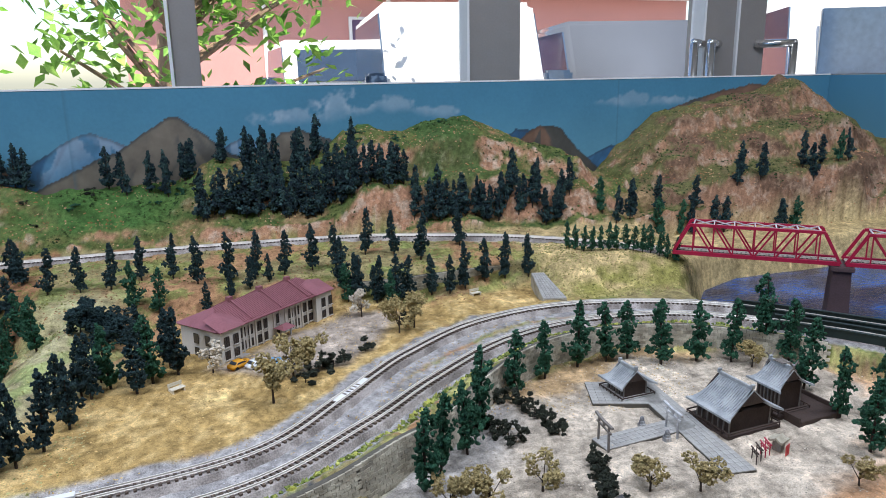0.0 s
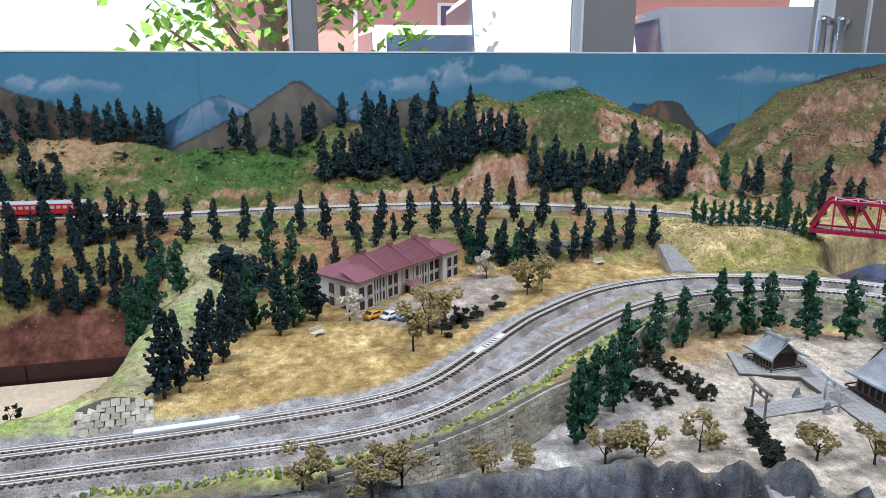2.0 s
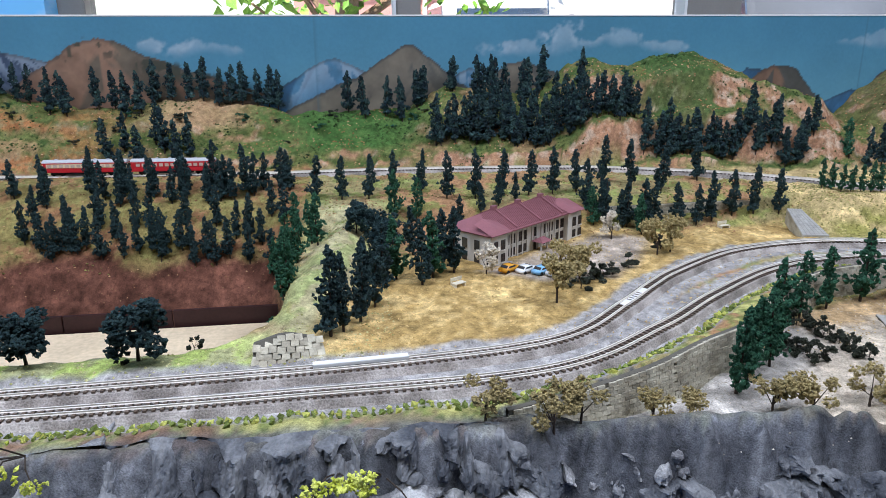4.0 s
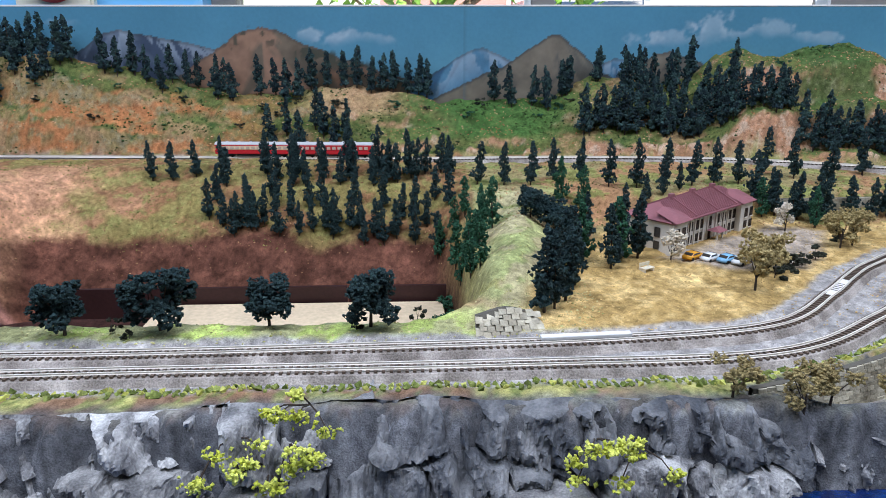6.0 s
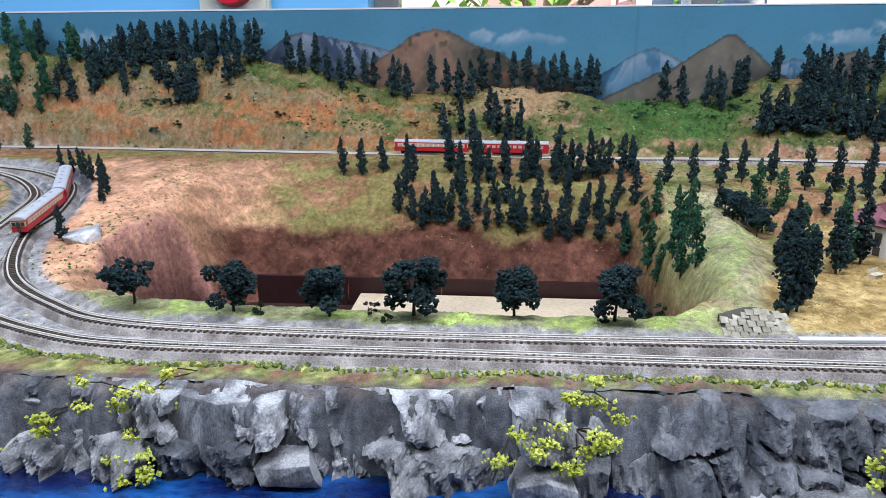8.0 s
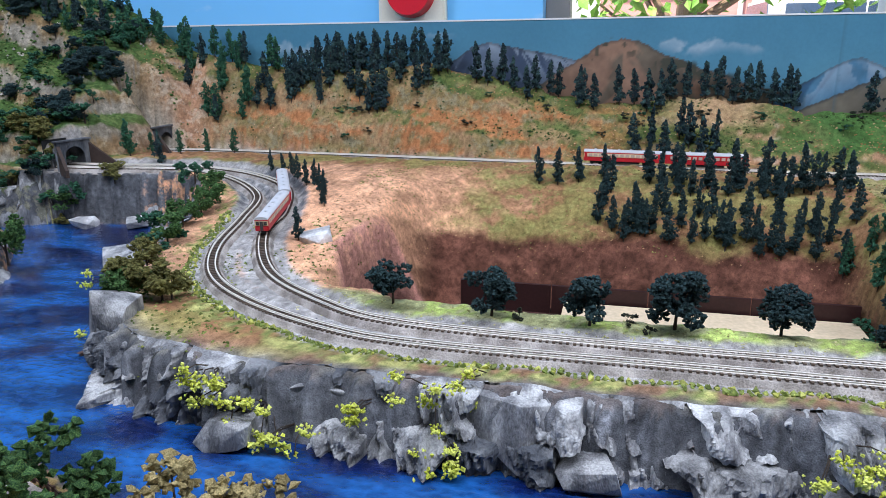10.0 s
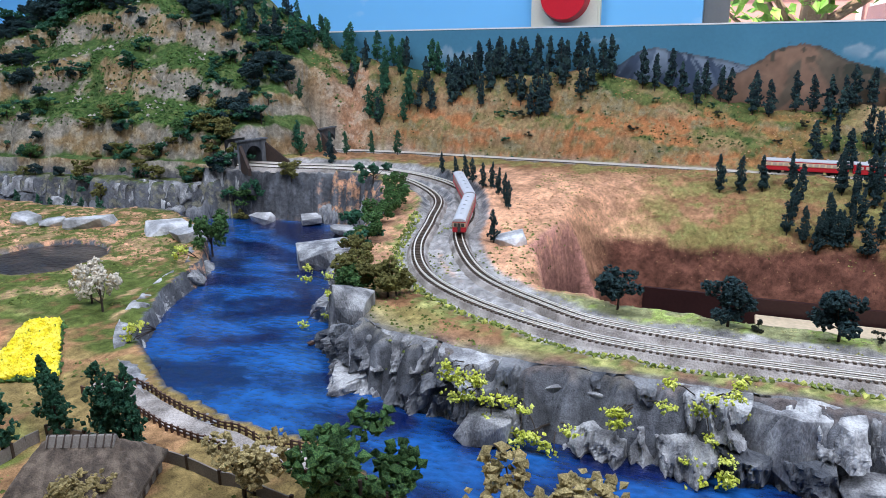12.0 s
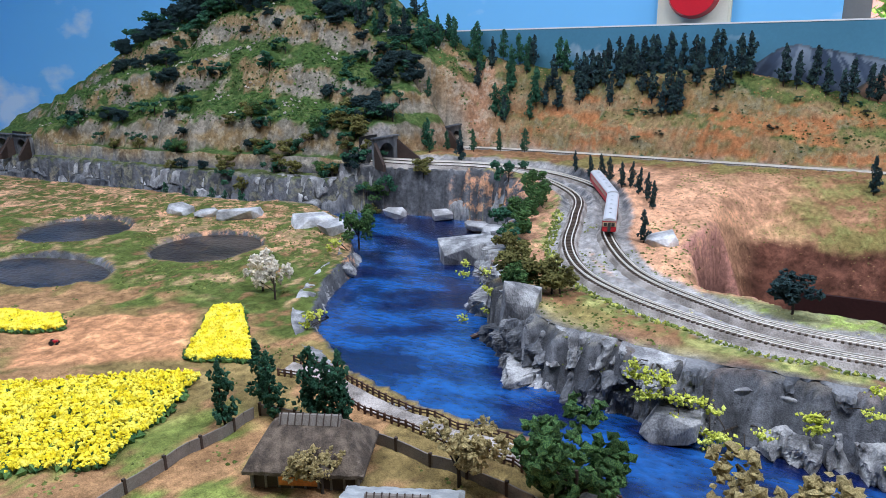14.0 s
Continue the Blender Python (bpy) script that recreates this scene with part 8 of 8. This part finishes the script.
M["verge"] = material("verge_foam", (0.13, 0.17, 0.035), tint=(0.20, 0.23, 0.06), scale=90, fine=700, vary=0.4, bump=1.0, island=0.35, rough=0.9)
M["verge_yellow"] = material("verge_yellow_foam", (0.36, 0.36, 0.07), tint=(0.46, 0.46, 0.12), scale=90, fine=700, vary=0.3, bump=1.0, island=0.3, rough=0.9)
turf("verge_turf", "olive-green foam turf along the cliff edge", olive_spots, "verge", 1)
turf("verge_turf", "yellow-green foam turf along the cliff edge", yellow_spots, "verge_yellow", 2)


# ---- loose flock over the ground ----
OCTA = [Vector(v) for v in ((1, 0, 0), (0, 1, 0), (-1, 0, 0), (0, -1, 0), (0, 0, 1), (0, 0, -0.6))]
OCTA_F = [(0, 1, 4), (1, 2, 4), (2, 3, 4), (3, 0, 4), (1, 0, 5), (2, 1, 5), (3, 2, 5), (0, 3, 5)]


def flock(label, color, tint, count, area, keep, size, seed):
    """Grains of ground foam and crumbled earth: area (x0, x1, y0, y1), keep(x, y) picks the places."""
    rnd = random.Random(seed)
    vs, fs = [], []
    for _ in range(count):
        x, y = rnd.uniform(area[0], area[1]), rnd.uniform(area[2], area[3])
        if not keep(x, y):
            continue
        z = ground_z(x, y)
        r = rnd.uniform(*size)
        a = rnd.uniform(0, 6.28)
        ca, sa = math.cos(a), math.sin(a)
        k = len(vs)
        for v in OCTA:
            q = r * rnd.uniform(0.6, 1.3)
            vs.append((x + (v.x * ca - v.y * sa) * q, y + (v.x * sa + v.y * ca) * q, z + v.z * q * 0.8))
        fs += [(a0 + k, b0 + k, c0 + k) for a0, b0, c0 in OCTA_F]
    mat = material("flock", color, tint=tint, scale=60, fine=700, vary=0.4, bump=0.8, island=0.4, rough=0.95, spec=0.1)
    ob = part("ground_flock", raw_mesh("ground_flock", vs, fs, mat), None)
    tagged(ob, label, "ground cover", kind="stuff")


def patch(x, y, f, seed):
    return noise.noise(Vector((x * f, (y + ground_z(x, y)) * f, seed)))


def hill_zone(x, y):
    return y > np.interp(x, [-3, -1.75, -1.6, -0.03, 0.45, 0.75, 1.9], [1.03, 1.10, 1.32, 1.275, 1.21, 1.15, 1.08])


def off_track(x, y):
    return not near_track(x, y, 0.016)


flock("dark green ground foam on the hills", (0.03, 0.06, 0.02), (0.065, 0.10, 0.03), 17000, (-1.5, 1.55, 1.08, 1.41), lambda x, y: hill_zone(x, y) and patch(x, y, 9, 3) > 0.10, (0.0012, 0.0034), 1)
flock("dark green ground foam on the green mountain", (0.035, 0.08, 0.022), (0.08, 0.135, 0.035), 12000, (-2.75, -1.5, 1.03, 1.41), lambda x, y: hill_zone(x, y) and patch(x, y, 9, 3) > -0.25, (0.0016, 0.0048), 2)
flock("orange and tan earth crumbs on the hills", (0.36, 0.15, 0.065), (0.48, 0.30, 0.17), 13000, (-1.6, 1.55, 1.08, 1.41), lambda x, y: hill_zone(x, y) and patch(x, y, 9, 3) < 0.12, (0.0008, 0.0026), 3)
flock("grey and buff rubble on the green mountain", (0.30, 0.26, 0.22), (0.45, 0.40, 0.34), 2600, (-2.75, -1.5, 1.03, 1.41), lambda x, y: hill_zone(x, y) and patch(x, y, 14, 8) > 0.15, (0.002, 0.006), 4)
flock("olive tufts on the brown slope", (0.11, 0.115, 0.03), (0.20, 0.20, 0.06), 7000, (-1.0, 0.6, 0.95, 1.23), lambda x, y: off_track(x, y) and ground_z(x, y) > 0.77 and patch(x, y, 12, 5) > 0.0, (0.0008, 0.0022), 5)
flock("brown earth crumbs on the slope", (0.24, 0.12, 0.06), (0.40, 0.24, 0.12), 6000, (-1.0, 0.6, 0.90, 1.23), lambda x, y: off_track(x, y) and ground_z(x, y) > 0.735 and patch(x, y, 12, 5) < 0.1, (0.0007, 0.002), 6)
flock("straw-coloured turf on the lawn", (0.40, 0.26, 0.09), (0.52, 0.37, 0.16), 7000, (-0.2, 0.55, 0.58, 0.98), lambda x, y: off_track(x, y) and 0.80 < ground_z(x, y) < 0.832 and patch(x, y, 16, 6) > -0.3, (0.0005, 0.0013), 7)
flock("pale green turf on the ridge and rim", (0.34, 0.33, 0.12), (0.48, 0.44, 0.22), 6000, (-0.9, -0.1, 0.575, 1.0), lambda x, y: off_track(x, y) and ground_z(x, y) > 0.815, (0.0006, 0.0018), 8)
flock("olive turf on the eastern mound", (0.22, 0.21, 0.06), (0.40, 0.34, 0.14), 5000, (0.5, 0.80, 0.86, 1.1), lambda x, y: off_track(x, y) and ground_z(x, y) > 0.82, (0.0006, 0.002), 9)
flock("pale gravel in the shrine yard", (0.36, 0.31, 0.25), (0.54, 0.47, 0.38), 6000, (0.1, 0.8, 0.35, 0.72), lambda x, y: 0.795 < ground_z(x, y) < 0.81, (0.0004, 0.0011), 10)
flock("green and yellow turf between the fields", (0.085, 0.115, 0.028), (0.20, 0.215, 0.065), 15000, (-2.2, -0.9, 0.08, 0.90), lambda x, y: ground_z(x, y) > 0.782 and y < 0.9 and patch(x, y, 10, 7) > 0.0 and (y > 0.45 or patch(x, y, 22, 9) > 0.18) and not (-1.6 < x < -1.38 and 0.22 < y < 0.42), (0.0008, 0.0028), 11)
flock("grey ballast stones between the tracks", (0.27, 0.265, 0.27), (0.46, 0.455, 0.46), 12000, (-1.15, 0.7, 0.49, 0.86), lambda x, y: 0.815 < ground_z(x, y) < 0.832 and 0.013 < min(math.hypot(p.x - x, p.y - y) for p in near_pts[::4]) < 0.03, (0.0005, 0.0011), 12)
